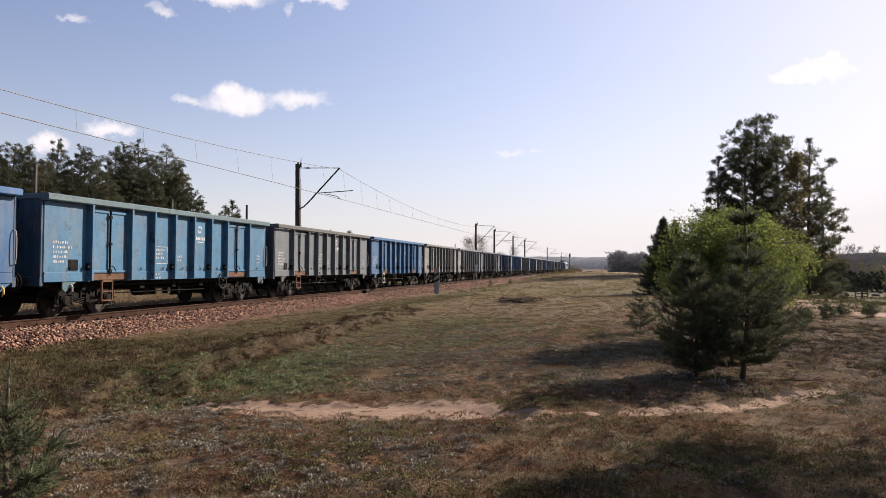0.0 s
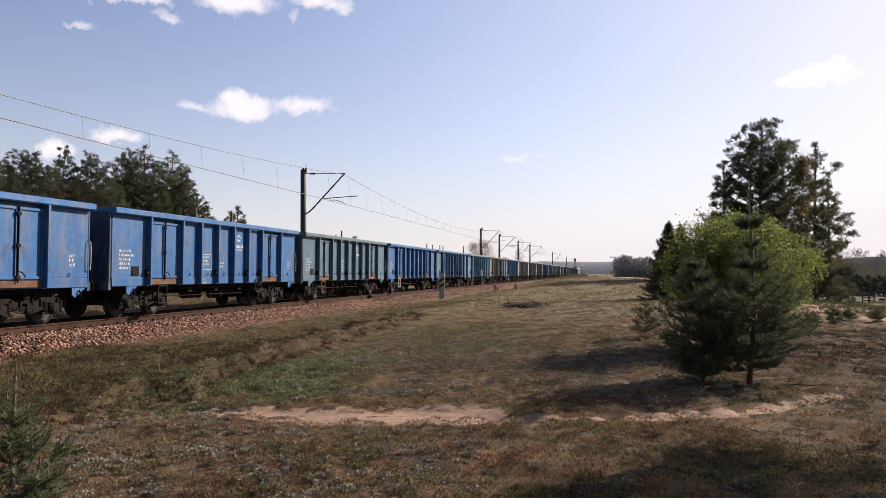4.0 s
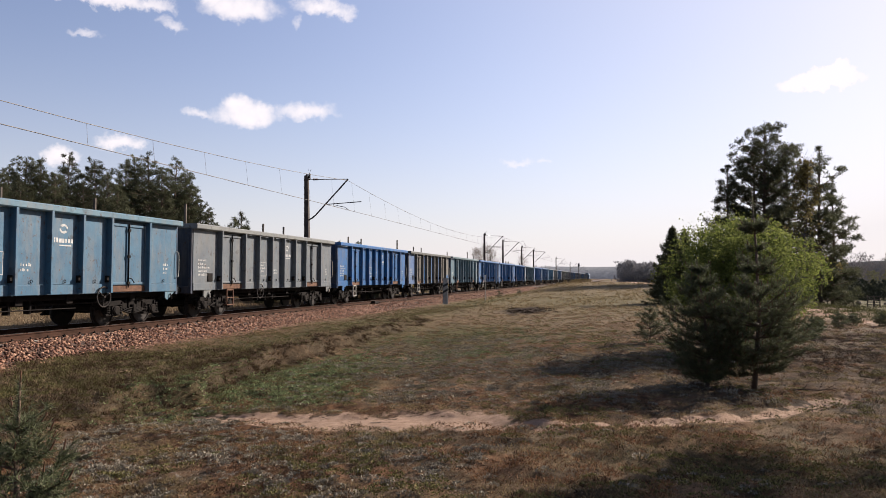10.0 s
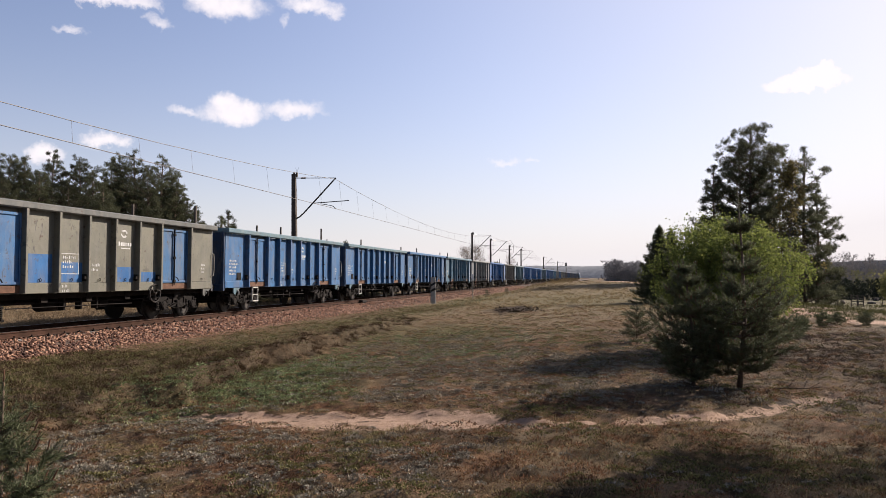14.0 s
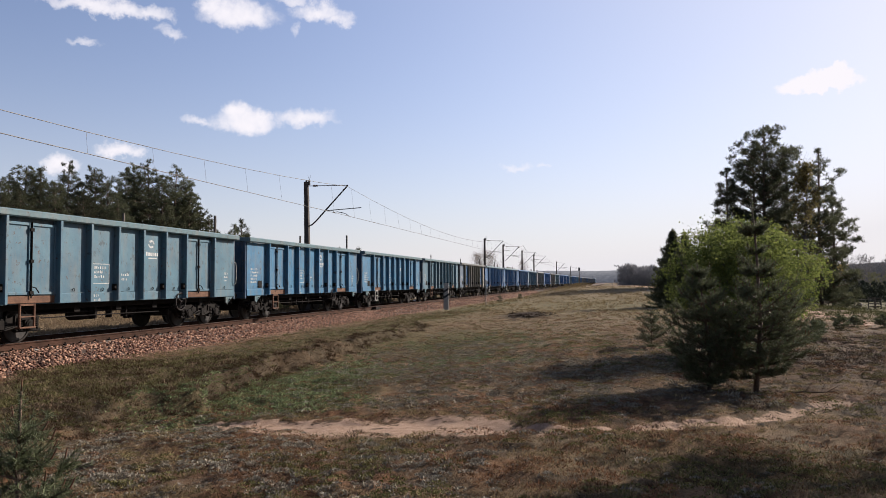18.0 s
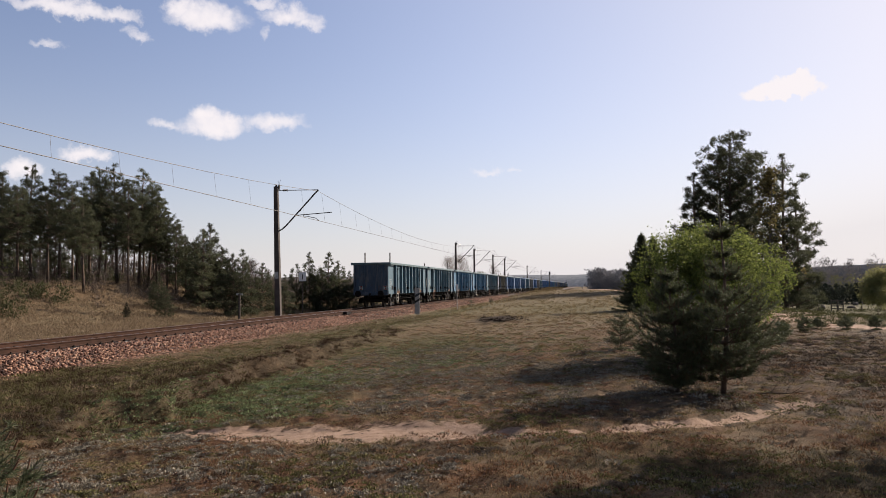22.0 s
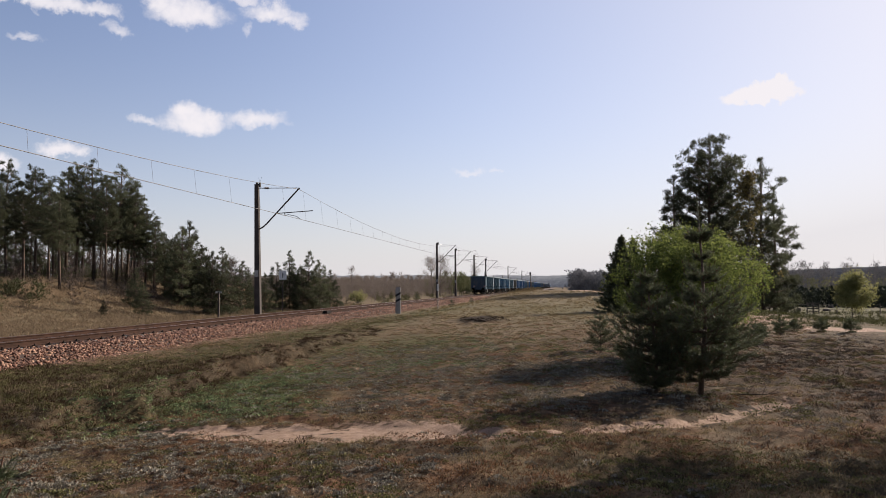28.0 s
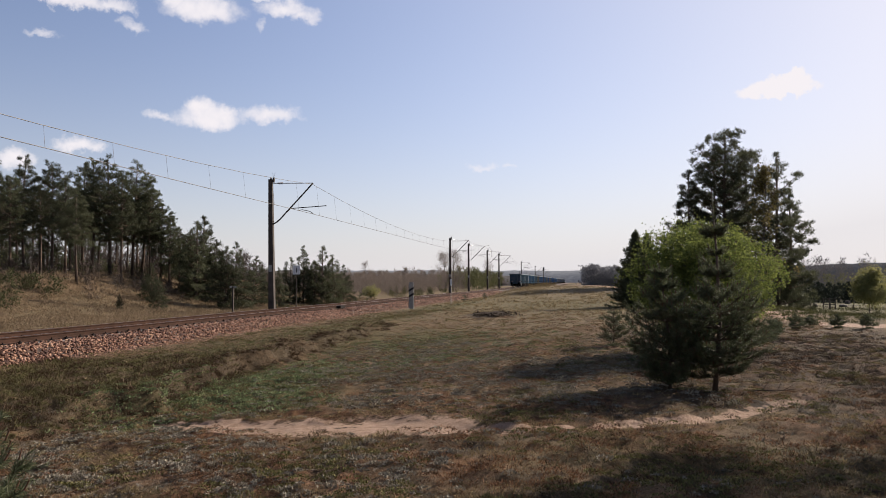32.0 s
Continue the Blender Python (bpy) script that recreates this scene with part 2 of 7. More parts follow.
def leaf_material(name, c1, c2, rough=0.6, through_light=0.3, spread=0.35):
    """Foliage that differs from leaf to leaf and lets some light through."""
    m, n, l, b = material(name, rough, 0.0, 0.1)
    geo, info = n.new("ShaderNodeNewGeometry"), n.new("ShaderNodeObjectInfo")
    col = ramp(n, l, geo.outputs["Random Per Island"], [(0, c1), (1, c2)])
    tone = ramp(n, l, info.outputs["Random"], [(0, (1 - spread,) * 3), (1, (1 + spread,) * 3)])
    col = blend(n, l, 1.0, col, tone, "MULTIPLY")
    l.new(col, b.inputs["Base Color"])
    if through_light:
        tr, add = n.new("ShaderNodeBsdfTranslucent"), n.new("ShaderNodeMixShader")
        l.new(col, tr.inputs[0])
        add.inputs[0].default_value = through_light
        l.new(b.outputs[0], add.inputs[1])
        l.new(tr.outputs[0], add.inputs[2])
        l.new(add.outputs[0], n["Material Output"].inputs[0])
    return m


PAINT = wagon_paint()
GROUND = ground_material()
IRON = mottled("dark_running_gear_steel", (0.004, 0.0034, 0.003), (0.0135, 0.0105, 0.0085), 5, 0.85, 0.0, 30, 0.3, 0.01, 0.12, vary=0.2)
WHEEL_STEEL = mottled("wheel_steel", (0.012, 0.01, 0.009), (0.032, 0.026, 0.022), 6, 0.6, 0.4, 40, 0.2, 0.005)
RAIL_RUST = mottled("rusty_rail", (0.028, 0.015, 0.01), (0.06, 0.03, 0.02), 3, 0.92, 0.0, 40, 0.3, 0.004, 0.1)
RAIL_TOP = mottled("polished_rail_head", (0.38, 0.36, 0.34), (0.5, 0.48, 0.46), 2, 0.3, 1.0, 30, 0.05, 0.001)
CONCRETE = mottled("weathered_concrete", (0.2, 0.185, 0.165), (0.33, 0.31, 0.28), 2.5, 0.9, 0, 50, 0.3, 0.01, vary=0.15)
MAST_STEEL = mottled("dark_mast_concrete", (0.04, 0.031, 0.026), (0.075, 0.06, 0.05), 2.0, 0.85, 0, 30, 0.3, 0.01)
WIRE = mottled("weathered_wire", (0.045, 0.04, 0.038), (0.09, 0.08, 0.072), 3, 0.6, 0.5, 20, 0.05, 0.001)
INSULATOR = mottled("brown_insulator", (0.05, 0.03, 0.022), (0.09, 0.055, 0.04), 8, 0.25, 0, 40, 0.05, 0.001, 0.6)
WHITE_MARK = mottled("worn_white_lettering", (0.27, 0.27, 0.26), (0.45, 0.45, 0.43), 12, 0.7, 0, 60, 0.05, 0.001)
SIGN_WHITE = mottled("dirty_white_enamel", (0.22, 0.22, 0.205), (0.36, 0.36, 0.34), 5, 0.5, 0, 40, 0.05, 0.001)
BOARD_WHITE = mottled("white_sign_board", (0.5, 0.5, 0.49), (0.66, 0.66, 0.64), 5, 0.5, 0, 40, 0.05, 0.001)
SIGN_BLACK = mottled("black_sign_paint", (0.015, 0.015, 0.015), (0.03, 0.03, 0.03), 5, 0.5, 0, 40, 0.05, 0.001)
SIGN_RED = mottled("red_sign_paint", (0.35, 0.02, 0.015), (0.5, 0.04, 0.03), 5, 0.5, 0, 40, 0.05, 0.001)
STEP_WHITE = mottled("scuffed_white_step_paint", (0.26, 0.25, 0.22), (0.45, 0.44, 0.4), 9, 0.6, 0, 40, 0.1, 0.002)
STEP_YELLOW = mottled("scuffed_yellow_paint", (0.42, 0.28, 0.05), (0.6, 0.42, 0.09), 9, 0.6, 0, 40, 0.1, 0.002)
RUST_WOOD = mottled("rusty_brown_door_sill", (0.07, 0.032, 0.018), (0.13, 0.065, 0.036), 4, 0.85, 0, 30, 0.3, 0.01)
BARK_PINE = mottled("brown_pine_bark", (0.045, 0.035, 0.028), (0.13, 0.088, 0.06), 2.5, 0.95, 0, 22, 0.8, 0.03)
BARK_GREY = mottled("grey_twig_bark", (0.06, 0.05, 0.042), (0.13, 0.11, 0.09), 3, 0.95, 0, 25, 0.6, 0.02)
NEEDLES = leaf_material("pine_needles", (0.034, 0.04, 0.022), (0.104, 0.107, 0.06), 0.6, 0.38)
NEEDLES_YOUNG = leaf_material("young_pine_needles", (0.034, 0.042, 0.022), (0.122, 0.136, 0.072), 0.5, 0.32, 0.1)
LEAVES_BIRCH = leaf_material("fresh_birch_leaves", (0.062, 0.084, 0.022), (0.172, 0.192, 0.052), 0.75, 0.5, 0.1)
LEAVES_SALLOW = leaf_material("pale_spring_leaves", (0.19, 0.185, 0.07), (0.3, 0.285, 0.12), 0.6, 0.45, 0.25)
BUDS = leaf_material("brownish_birch_buds", (0.1, 0.085, 0.035), (0.19, 0.155, 0.065), 0.7, 0.35, 0.1)
TWIGS = leaf_material("bare_twigs", (0.05, 0.038, 0.03), (0.13, 0.1, 0.08), 0.9, 0.0, 0.3)
# bare twigs lightened: haze over the far woods is painted into the tone
TWIGS_PALE = leaf_material("pale_bare_twigs", (0.14, 0.113, 0.094), (0.2, 0.165, 0.14), 0.9, 0.4, 0.2)
TWIGS_GREEN = leaf_material("budding_twigs", (0.07, 0.075, 0.035), (0.14, 0.135, 0.065), 0.9, 0.2, 0.3)
GRASS_DEAD = leaf_material("dark_dead_grass", (0.018, 0.011, 0.007), (0.085, 0.052, 0.03), 0.9, 0.1, 0.1)
LITTER = leaf_material("brown_litter", (0.056, 0.039, 0.026), (0.3, 0.212, 0.142), 0.9, 0.15, 0.1)
# haze before the far copse is put into this pale blue-grey
COPSE_HAZE = leaf_material("haze_tinted_copse_twigs", (0.13, 0.132, 0.142), (0.19, 0.188, 0.195), 0.9, 0.3, 0.15)
HEDGE = leaf_material("dark_conifer_green", (0.02, 0.026, 0.018), (0.05, 0.058, 0.04), 0.7, 0.1, 0.1)
# greyish twigs with the distance haze mixed into their colour
TREE_HAZE = leaf_material("hazed_far_twigs", (0.085, 0.082, 0.085), (0.135, 0.128, 0.128), 0.9, 0.3, 0.15)
MOSS = leaf_material("olive_moss", (0.042, 0.041, 0.016), (0.172, 0.156, 0.062), 0.9, 0.15, 0.1)
GRASS_DRY = leaf_material("dry_grass", (0.042, 0.031, 0.016), (0.3, 0.225, 0.118), 0.8, 0.25, 0.1)
SOIL_CLOD = leaf_material("dark_soil_clods", (0.012, 0.009, 0.007), (0.04, 0.028, 0.02), 1.0, 0.0, 0.1)
GRASS_TAN = leaf_material("tan_dead_grass", (0.08, 0.057, 0.035), (0.32, 0.235, 0.148), 0.85, 0.25, 0.1)
GRASS_RUSSET = leaf_material("russet_grass", (0.036, 0.0185, 0.01), (0.235, 0.122, 0.064), 0.8, 0.2, 0.1)
GRASS_GREEN = leaf_material("short_green_grass", (0.019, 0.022, 0.0085), (0.104, 0.1, 0.038), 0.7, 0.25, 0.1)
LICHEN_GREY = leaf_material("grey_lichen_tufts", (0.1, 0.088, 0.068), (0.32, 0.285, 0.22), 0.9, 0.1, 0.1)
HERB_GREEN = leaf_material("small_green_herbs", (0.038, 0.056, 0.024), (0.195, 0.23, 0.108), 0.6, 0.25, 0.1)


def stone_material():
    m, n, l, b = material("granite_ballast", 0.85, 0.0, 0.3)
    geo = n.new("ShaderNodeNewGeometry")
    col = ramp(n, l, geo.outputs["Random Per Island"], [(0, (0.034, 0.015, 0.01)), (0.4, (0.108, 0.048, 0.029)), (0.75, (0.2, 0.102, 0.062)), (1, (0.34, 0.205, 0.136))])
    grit = noisy(n, l, texcoord(n, l, "World"), 45, 4, 0.7)
    col = blend(n, l, 0.6, col, ramp(n, l, grit, [(0.3, (0.6,) * 3), (0.7, (1.25,) * 3)]), "MULTIPLY")
    l.new(col, b.inputs["Base Color"])
    bump(n, l, b, grit, 0.4, 0.01)
    return m


STONE = stone_material()
BED = mottled("dark_ballast_bed", (0.034, 0.021, 0.015), (0.085, 0.052, 0.036), 6, 0.95, 0, 18, 0.8, 0.03)

# ---- shapes ----


class Geo:
    """Collects the faces of one mesh."""

    def __init__(self):
        self.v, self.f = [], []

    def add(self, verts, faces):
        o = len(self.v)
        self.v += [tuple(p) for p in verts]
        self.f += [tuple(i + o for i in q) for q in faces]
        return self

    def box(self, x0, y0, z0, x1, y1, z1, c=0.0, axis=2):
        """A box; c: chamfer of the edges that run along axis."""
        lo, hi = (x0, y0, z0), (x1, y1, z1)
        a, b = [i for i in range(3) if i != axis]
        if c <= 0:
            ring = [(lo[a], lo[b]), (hi[a], lo[b]), (hi[a], hi[b]), (lo[a], hi[b])]
        else:
            ring = [(lo[a] + c, lo[b]), (hi[a] - c, lo[b]), (hi[a], lo[b] + c), (hi[a], hi[b] - c),
                    (hi[a] - c, hi[b]), (lo[a] + c, hi[b]), (lo[a], hi[b] - c), (lo[a], lo[b] + c)]
        k, verts = len(ring), []
        for h in (lo[axis], hi[axis]):
            for p, q in ring:
                w = [0, 0, 0]
                w[a], w[b], w[axis] = p, q, h
                verts.append(w)
        flip = axis == 1
        faces = [(i, (i + 1) % k, k + (i + 1) % k, k + i) for i in range(k)] + [tuple(range(k))[::-1], tuple(range(k, 2 * k))]
        return self.add(verts, [q[::-1] for q in faces] if flip else faces)

    def tube(self, p, q, r0, r1=None, n=8, caps=True):
        p, q, r1 = Vector(p), Vector(q), r0 if r1 is None else r1
        d = (q - p).normalized()
        u = d.orthogonal().normalized()
        w = d.cross(u)
        verts = []
        for c, r in ((p, r0), (q, r1)):
            for i in range(n):
                a = 2 * math.pi * i / n
                verts.append(c + u * (r * math.cos(a)) + w * (r * math.sin(a)))
        faces = [(i, (i + 1) % n, n + (i + 1) % n, n + i) for i in range(n)]
        if caps:
            faces += [tuple(range(n))[::-1], tuple(range(n, 2 * n))]
        return self.add(verts, faces)

    def path(self, pts, r, n=6, tip=None):
        """A bent rod through pts, thinning to tip."""
        pts = [Vector(p) for p in pts]
        tip = r if tip is None else tip
        verts, k = [], len(pts)
        for i, c in enumerate(pts):
            d = (pts[min(i + 1, k - 1)] - pts[max(i - 1, 0)]).normalized()
            u = d.cross(Vector((0.31, 0.17, 0.93))).normalized()
            w = d.cross(u)
            rr = r + (tip - r) * i / (k - 1)
            for j in range(n):
                a = 2 * math.pi * j / n
                verts.append(c + u * (rr * math.cos(a)) + w * (rr * math.sin(a)))
        faces = [(i * n + j, i * n + (j + 1) % n, (i + 1) * n + (j + 1) % n, (i + 1) * n + j) for i in range(k - 1) for j in range(n)]
        faces += [tuple(range(n))[::-1], tuple(range((k - 1) * n, k * n))]
        return self.add(verts, faces)

    def lathe(self, centre, axis, profile, n=24):
        """A turned body: profile of (place along axis, radius)."""
        c, d = Vector(centre), Vector(axis).normalized()
        u = d.orthogonal().normalized()
        w = d.cross(u)
        verts, k = [], len(profile)
        for h, r in profile:
            for j in range(n):
                a = 2 * math.pi * j / n
                verts.append(c + d * h + u * (r * math.cos(a)) + w * (r * math.sin(a)))
        faces = [(i * n + j, i * n + (j + 1) % n, (i + 1) * n + (j + 1) % n, (i + 1) * n + j) for i in range(k - 1) for j in range(n)]
        faces += [tuple(range(n))[::-1], tuple(range((k - 1) * n, k * n))]
        return self.add(verts, faces)

    def ring(self, centre, axis, big, small, n=20, m=6):
        c, d = Vector(centre), Vector(axis).normalized()
        u = d.orthogonal().normalized()
        w = d.cross(u)
        verts = []
        for i in range(n):
            a = 2 * math.pi * i / n
            o = u * math.cos(a) + w * math.sin(a)
            for j in range(m):
                b = 2 * math.pi * j / m
                verts.append(c + o * (big + small * math.cos(b)) + d * (small * math.sin(b)))
        return self.add(verts, [(i * m + j, ((i + 1) % n) * m + j, ((i + 1) % n) * m + (j + 1) % m, i * m + (j + 1) % m) for i in range(n) for j in range(m)])

    def mesh(self, name, mat, smooth=False):
        me = bpy.data.meshes.new(name)
        me.from_pydata(self.v, [], self.f)
        if mat:
            me.materials.append(mat)
        if smooth:
            me.polygons.foreach_set("use_smooth", [True] * len(me.polygons))
        me.update()
        return me


def quick_mesh(name, verts, faces, mat, smooth=False):
    """A mesh from numpy arrays of points and equal-sided faces."""
    me = bpy.data.meshes.new(name)
    verts, faces = np.asarray(verts, dtype=np.float32), np.asarray(faces, dtype=np.int32)
    k = faces.shape[1]
    me.vertices.add(len(verts))
    me.vertices.foreach_set("co", verts.ravel())
    me.loops.add(faces.size)
    me.loops.foreach_set("vertex_index", faces.ravel())
    me.polygons.add(len(faces))
    me.polygons.foreach_set("loop_start", np.arange(0, faces.size, k, dtype=np.int32))
    if mat:
        me.materials.append(mat)
    if smooth:
        me.polygons.foreach_set("use_smooth", np.ones(len(faces), dtype=bool))
    me.update(calc_edges=True)
    return me


def part(name, geo, mat, parent, label="", at=None, smooth=False):
    """One mesh object under a thing or a part."""
    ob = new(name, geo if isinstance(geo, bpy.types.Mesh) else geo.mesh(name, mat, smooth))
    ob.parent = parent
    if at is not None:
        ob.matrix_basis = at if isinstance(at, Matrix) else Matrix.Translation(at)
    return tagged(ob, label) if label else ob


def thing(name, label, category, group="", at=None, kind=""):
    ob = new(name)
    ob.empty_display_size = 0.2
    if at is not None:
        ob.matrix_basis = at if isinstance(at, Matrix) else Matrix.Translation(at)
    return tagged(ob, label, category, group, kind)


# ---- the land ----


def sm(a, b, v):
    """A smooth step from 0 at a to 1 at b."""
    u = min(1.0, max(0.0, (v - a) / (b - a)))
    return u * u * (3 - 2 * u)


def bank_x(y):
    """Where the low bank between the heath and the railway's shelf runs."""
    return np.interp(y, (8, 10.6, 11.5, 13.3, 15.3, 30), (-7.9, -7.5, -7.15, -7.7, -8.1, -8.25)) + 0.13 * np.sin(y * 1.7 + 1) + 0.07 * np.sin(y * 3.9)


def height(x, y):
    """The lie of the land, without its fine roughness."""
    z = -0.22 - 0.4 * sm(1.0, -6.4, x) * (1 - sm(22, 40, y))
    edge = bank_x(y)
    shelf = -0.3 - 0.2 * sm(-8, -12.5, x)
    k = sm(edge + 0.12, edge - 0.12, x) if y > 11.5 else sm(edge + 0.12 + 0.2 * (11.5 - y), edge - 0.12 - 0.5 * (11.5 - y), x)
    z -= 0.1 * math.exp(-((x - edge - 0.5) / 0.7) ** 2) * (1 - sm(18, 26, y))
    z = z * (1 - k) + shelf * k
    z += 1.05 * sm(46, 92, y) * (1 - sm(120, 220, y)) * sm(-11.6, -5.0, x) * (1 - sm(3, 16, x))
    z -= 1.45 * sm(11, 24, x) * sm(25, 60, y) + 0.8 * sm(26, 110, x) + 1.2 * sm(80, 170, y) * sm(2, 20, x) * (1 - sm(16, 30, x))
    z += 0.25 * sm(-19.5, -24, x)
    z += 2.3 * sm(-22.5, -33, x) * (1 - sm(58, 84, y)) * sm(24, 38, y)
    z -= 1.5 * sm(250, 600, y)
    return z

SAND_PATH = [(-6.4, 10.25, 0.1), (-5.8, 10.2, 0.36), (-5.0, 10.1, 0.56), (-4.3, 9.9, 0.52), (-3.7, 9.75, 0.46), (-3.1, 9.8, 0.7), (-2.5, 9.65, 0.6), (-1.7, 9.55, 0.42),
             (-1.2, 9.1, 0.2), (-0.6, 8.95, 0.15), (0.2, 9.3, 0.14), (1.0, 9.65, 0.2), (1.5, 9.9, 0.22), (2.1, 10.5, 0.22), (2.9, 11.5, 0.24), (3.4, 12.1, 0.14)]
LANE = [(-0.5, 150, 1.6), (4, 95, 1.6), (8.2, 58, 1.4), (10.2, 42, 1.2), (9.0, 33.5, 0.9), (10.2, 31.2, 1.0), (14, 30.2, 1.2), (30, 28, 1.5)]


def near_line(x, y, line):
    """How far inside a line of changing half-width a point lies: 1 on it, 0 at its edge or beyond."""
    best = np.zeros_like(x)
    for (ax, ay, aw), (bx, by, bw) in zip(line, line[1:]):
        dx, dy = bx - ax, by - ay
        u = np.clip(((x - ax) * dx + (y - ay) * dy) / (dx * dx + dy * dy), 0, 1)
        d = np.hypot(x - ax - u * dx, y - ay - u * dy)
        best = np.maximum(best, np.clip(1.4 - d / (aw + (bw - aw) * u), 0, 1))
    return best


def blob(x, y, cx, cy, rx, ry):
    return np.clip(1.3 - np.hypot((x - cx) / rx, (y - cy) / ry), 0, 1)


def spaced(fine0, fine1, step, low, high, grow=1.16):
    """Grid lines, close between fine0 and fine1, wider and wider to low and high."""
    mid = list(np.arange(fine0, fine1 + step / 2, step))
    d, a = step, fine1
    up = []
    while a < high:
        d *= grow
        a += d
        up.append(min(a, high))
    d, a, down = step, fine0, []
    while a > low:
        d *= grow
        a -= d
        down.append(max(a, low))
    return np.array(down[::-1] + mid + up)


def hummocks(x, y):
    """Small unevenness of the turf: cushions and hollows."""
    if x < -12:
        return 0.0
    a = noise.noise(Vector((x * 0.9, y * 0.9, 0)))
    b = noise.noise(Vector((x * 2.1, y * 2.1, 3)))
    c = noise.noise(Vector((x * 4.2, y * 4.2, 5)))
    return 0.08 * a + 0.06 * b + 0.07 * max(0.0, c + 0.1) - 0.04 * max(0.0, -c - 0.2)


def ground():
    gx, gy = spaced(-12.0, 7.0, 0.1, -3500, 3500, 1.12), spaced(4.5, 24.0, 0.1, -400, 4500, 1.08)
    X, Y = np.meshgrid(gx, gy)
    Z = np.vectorize(height)(X, Y)
    near = np.clip(1 - np.maximum(0, np.hypot(X, Y - 15) - 25) / 40, 0, 1)
    fx, fy = X.ravel(), Y.ravel()
    rv = np.array([hummocks(a, b) if n > 0 else 0 for a, b, n in zip(fx, fy, near.ravel())])
    Z = Z + rv.reshape(Z.shape) * near * (1 - 0.75 * near_line(X, Y, SAND_PATH))
    Z -= 0.05 * near_line(X, Y, SAND_PATH)
    Z += 0.2 * blob(X, Y, -4.5, 37.2, 1.3, 0.8)
    verts = np.stack([X.ravel(), Y.ravel(), Z.ravel()], 1)
    r, c = len(gy), len(gx)
    i = (np.arange(r - 1)[:, None] * c + np.arange(c - 1)[None, :]).ravel()
    me = quick_mesh("ground", verts, np.stack([i, i + 1, i + c + 1, i + c], 1), GROUND, True)

    def attribute(name, values):
        me.attributes.new(name, "FLOAT", "POINT").data.foreach_set("value", np.clip(values, 0, 1).astype(np.float32).ravel())

    wob = np.array([noise.noise(Vector((a * 2.2, b * 2.2, 9))) * 0.2 + noise.noise(Vector((a * 0.8, b * 0.8, 4))) * 0.25 if n > 0 else 0 for a, b, n in zip(fx, fy, near.ravel())]).reshape(Z.shape)
    attribute("sand", np.maximum(near_line(X + wob * 0.5, Y + wob, SAND_PATH), near_line(X, Y, LANE)))
    attribute("green", green_share(X, Y))
    attribute("straw", straw_share(X, Y))
    attribute("lichen", lichen_share(X, Y))
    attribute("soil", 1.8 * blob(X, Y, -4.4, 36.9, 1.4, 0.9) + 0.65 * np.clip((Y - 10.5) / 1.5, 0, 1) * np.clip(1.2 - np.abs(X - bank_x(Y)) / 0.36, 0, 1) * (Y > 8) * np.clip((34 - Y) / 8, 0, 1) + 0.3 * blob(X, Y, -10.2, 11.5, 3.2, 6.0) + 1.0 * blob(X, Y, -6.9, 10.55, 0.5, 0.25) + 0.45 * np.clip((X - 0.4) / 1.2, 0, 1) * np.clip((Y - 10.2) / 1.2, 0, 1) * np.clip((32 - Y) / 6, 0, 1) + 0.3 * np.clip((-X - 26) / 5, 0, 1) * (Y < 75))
    return tagged(new("ground", me), "dry sandy grassland with russet litter, moss and bare sand", "ground", kind="structure")


def green_share(x, y):
    return np.clip(blob(x, y, -6.2, 13.6, 1.6, 3.6) * 1.4 + 0.9 * blob(x, y, -5.6, 25.0, 2.4, 5) + 0.95 * np.clip(1 - np.abs(x + 9.8) / 2.7, 0, 1) * np.clip(0.35 + (y - 9) / 16, 0.35, 1)
                   + 0.4 * blob(x, y, 1.5, 7.6, 2.4, 1.0) + 0.55 * blob(x, y, -1, 52, 9, 14) + 0.9 * np.clip((x - 11) / 8, 0, 1), 0, 1)


def herb_share(x, y):
    return np.clip(1.6 * blob(x, y, -6.7, 13.2, 1.4, 3.3) + 1.3 * blob(x, y, -5.7, 12.2, 1.4, 1.1) + 0.9 * blob(x, y, -6.4, 17.2, 1.3, 2.2), 0, 1)


def straw_share(x, y):
    return np.clip(0.8 * blob(x, y, -2, 66, 12, 34) + np.clip((-x - 18.4) / 2.0, 0, 1) * 0.75 * np.clip((28.5 + x) / 4, 0.05, 1) * np.clip((-x - 19.4) / 2, 0.25, 1) + 0.45 * np.clip((y - 12) / 22, 0, 1), 0, 1)


def lichen_share(x, y):
    return np.clip(blob(x, y, -3.6, 8.0, 2.6, 2.4) + blob(x, y, -6.2, 8.6, 2.2, 2.4) + 0.7 * blob(x, y, -1.2, 14.5, 3.5, 4.0) + 0.5 * blob(x, y, -5.2, 18, 2.6, 4), 0, 1)


ground()

# ---- the railway ----
TRACK_X = -15.91


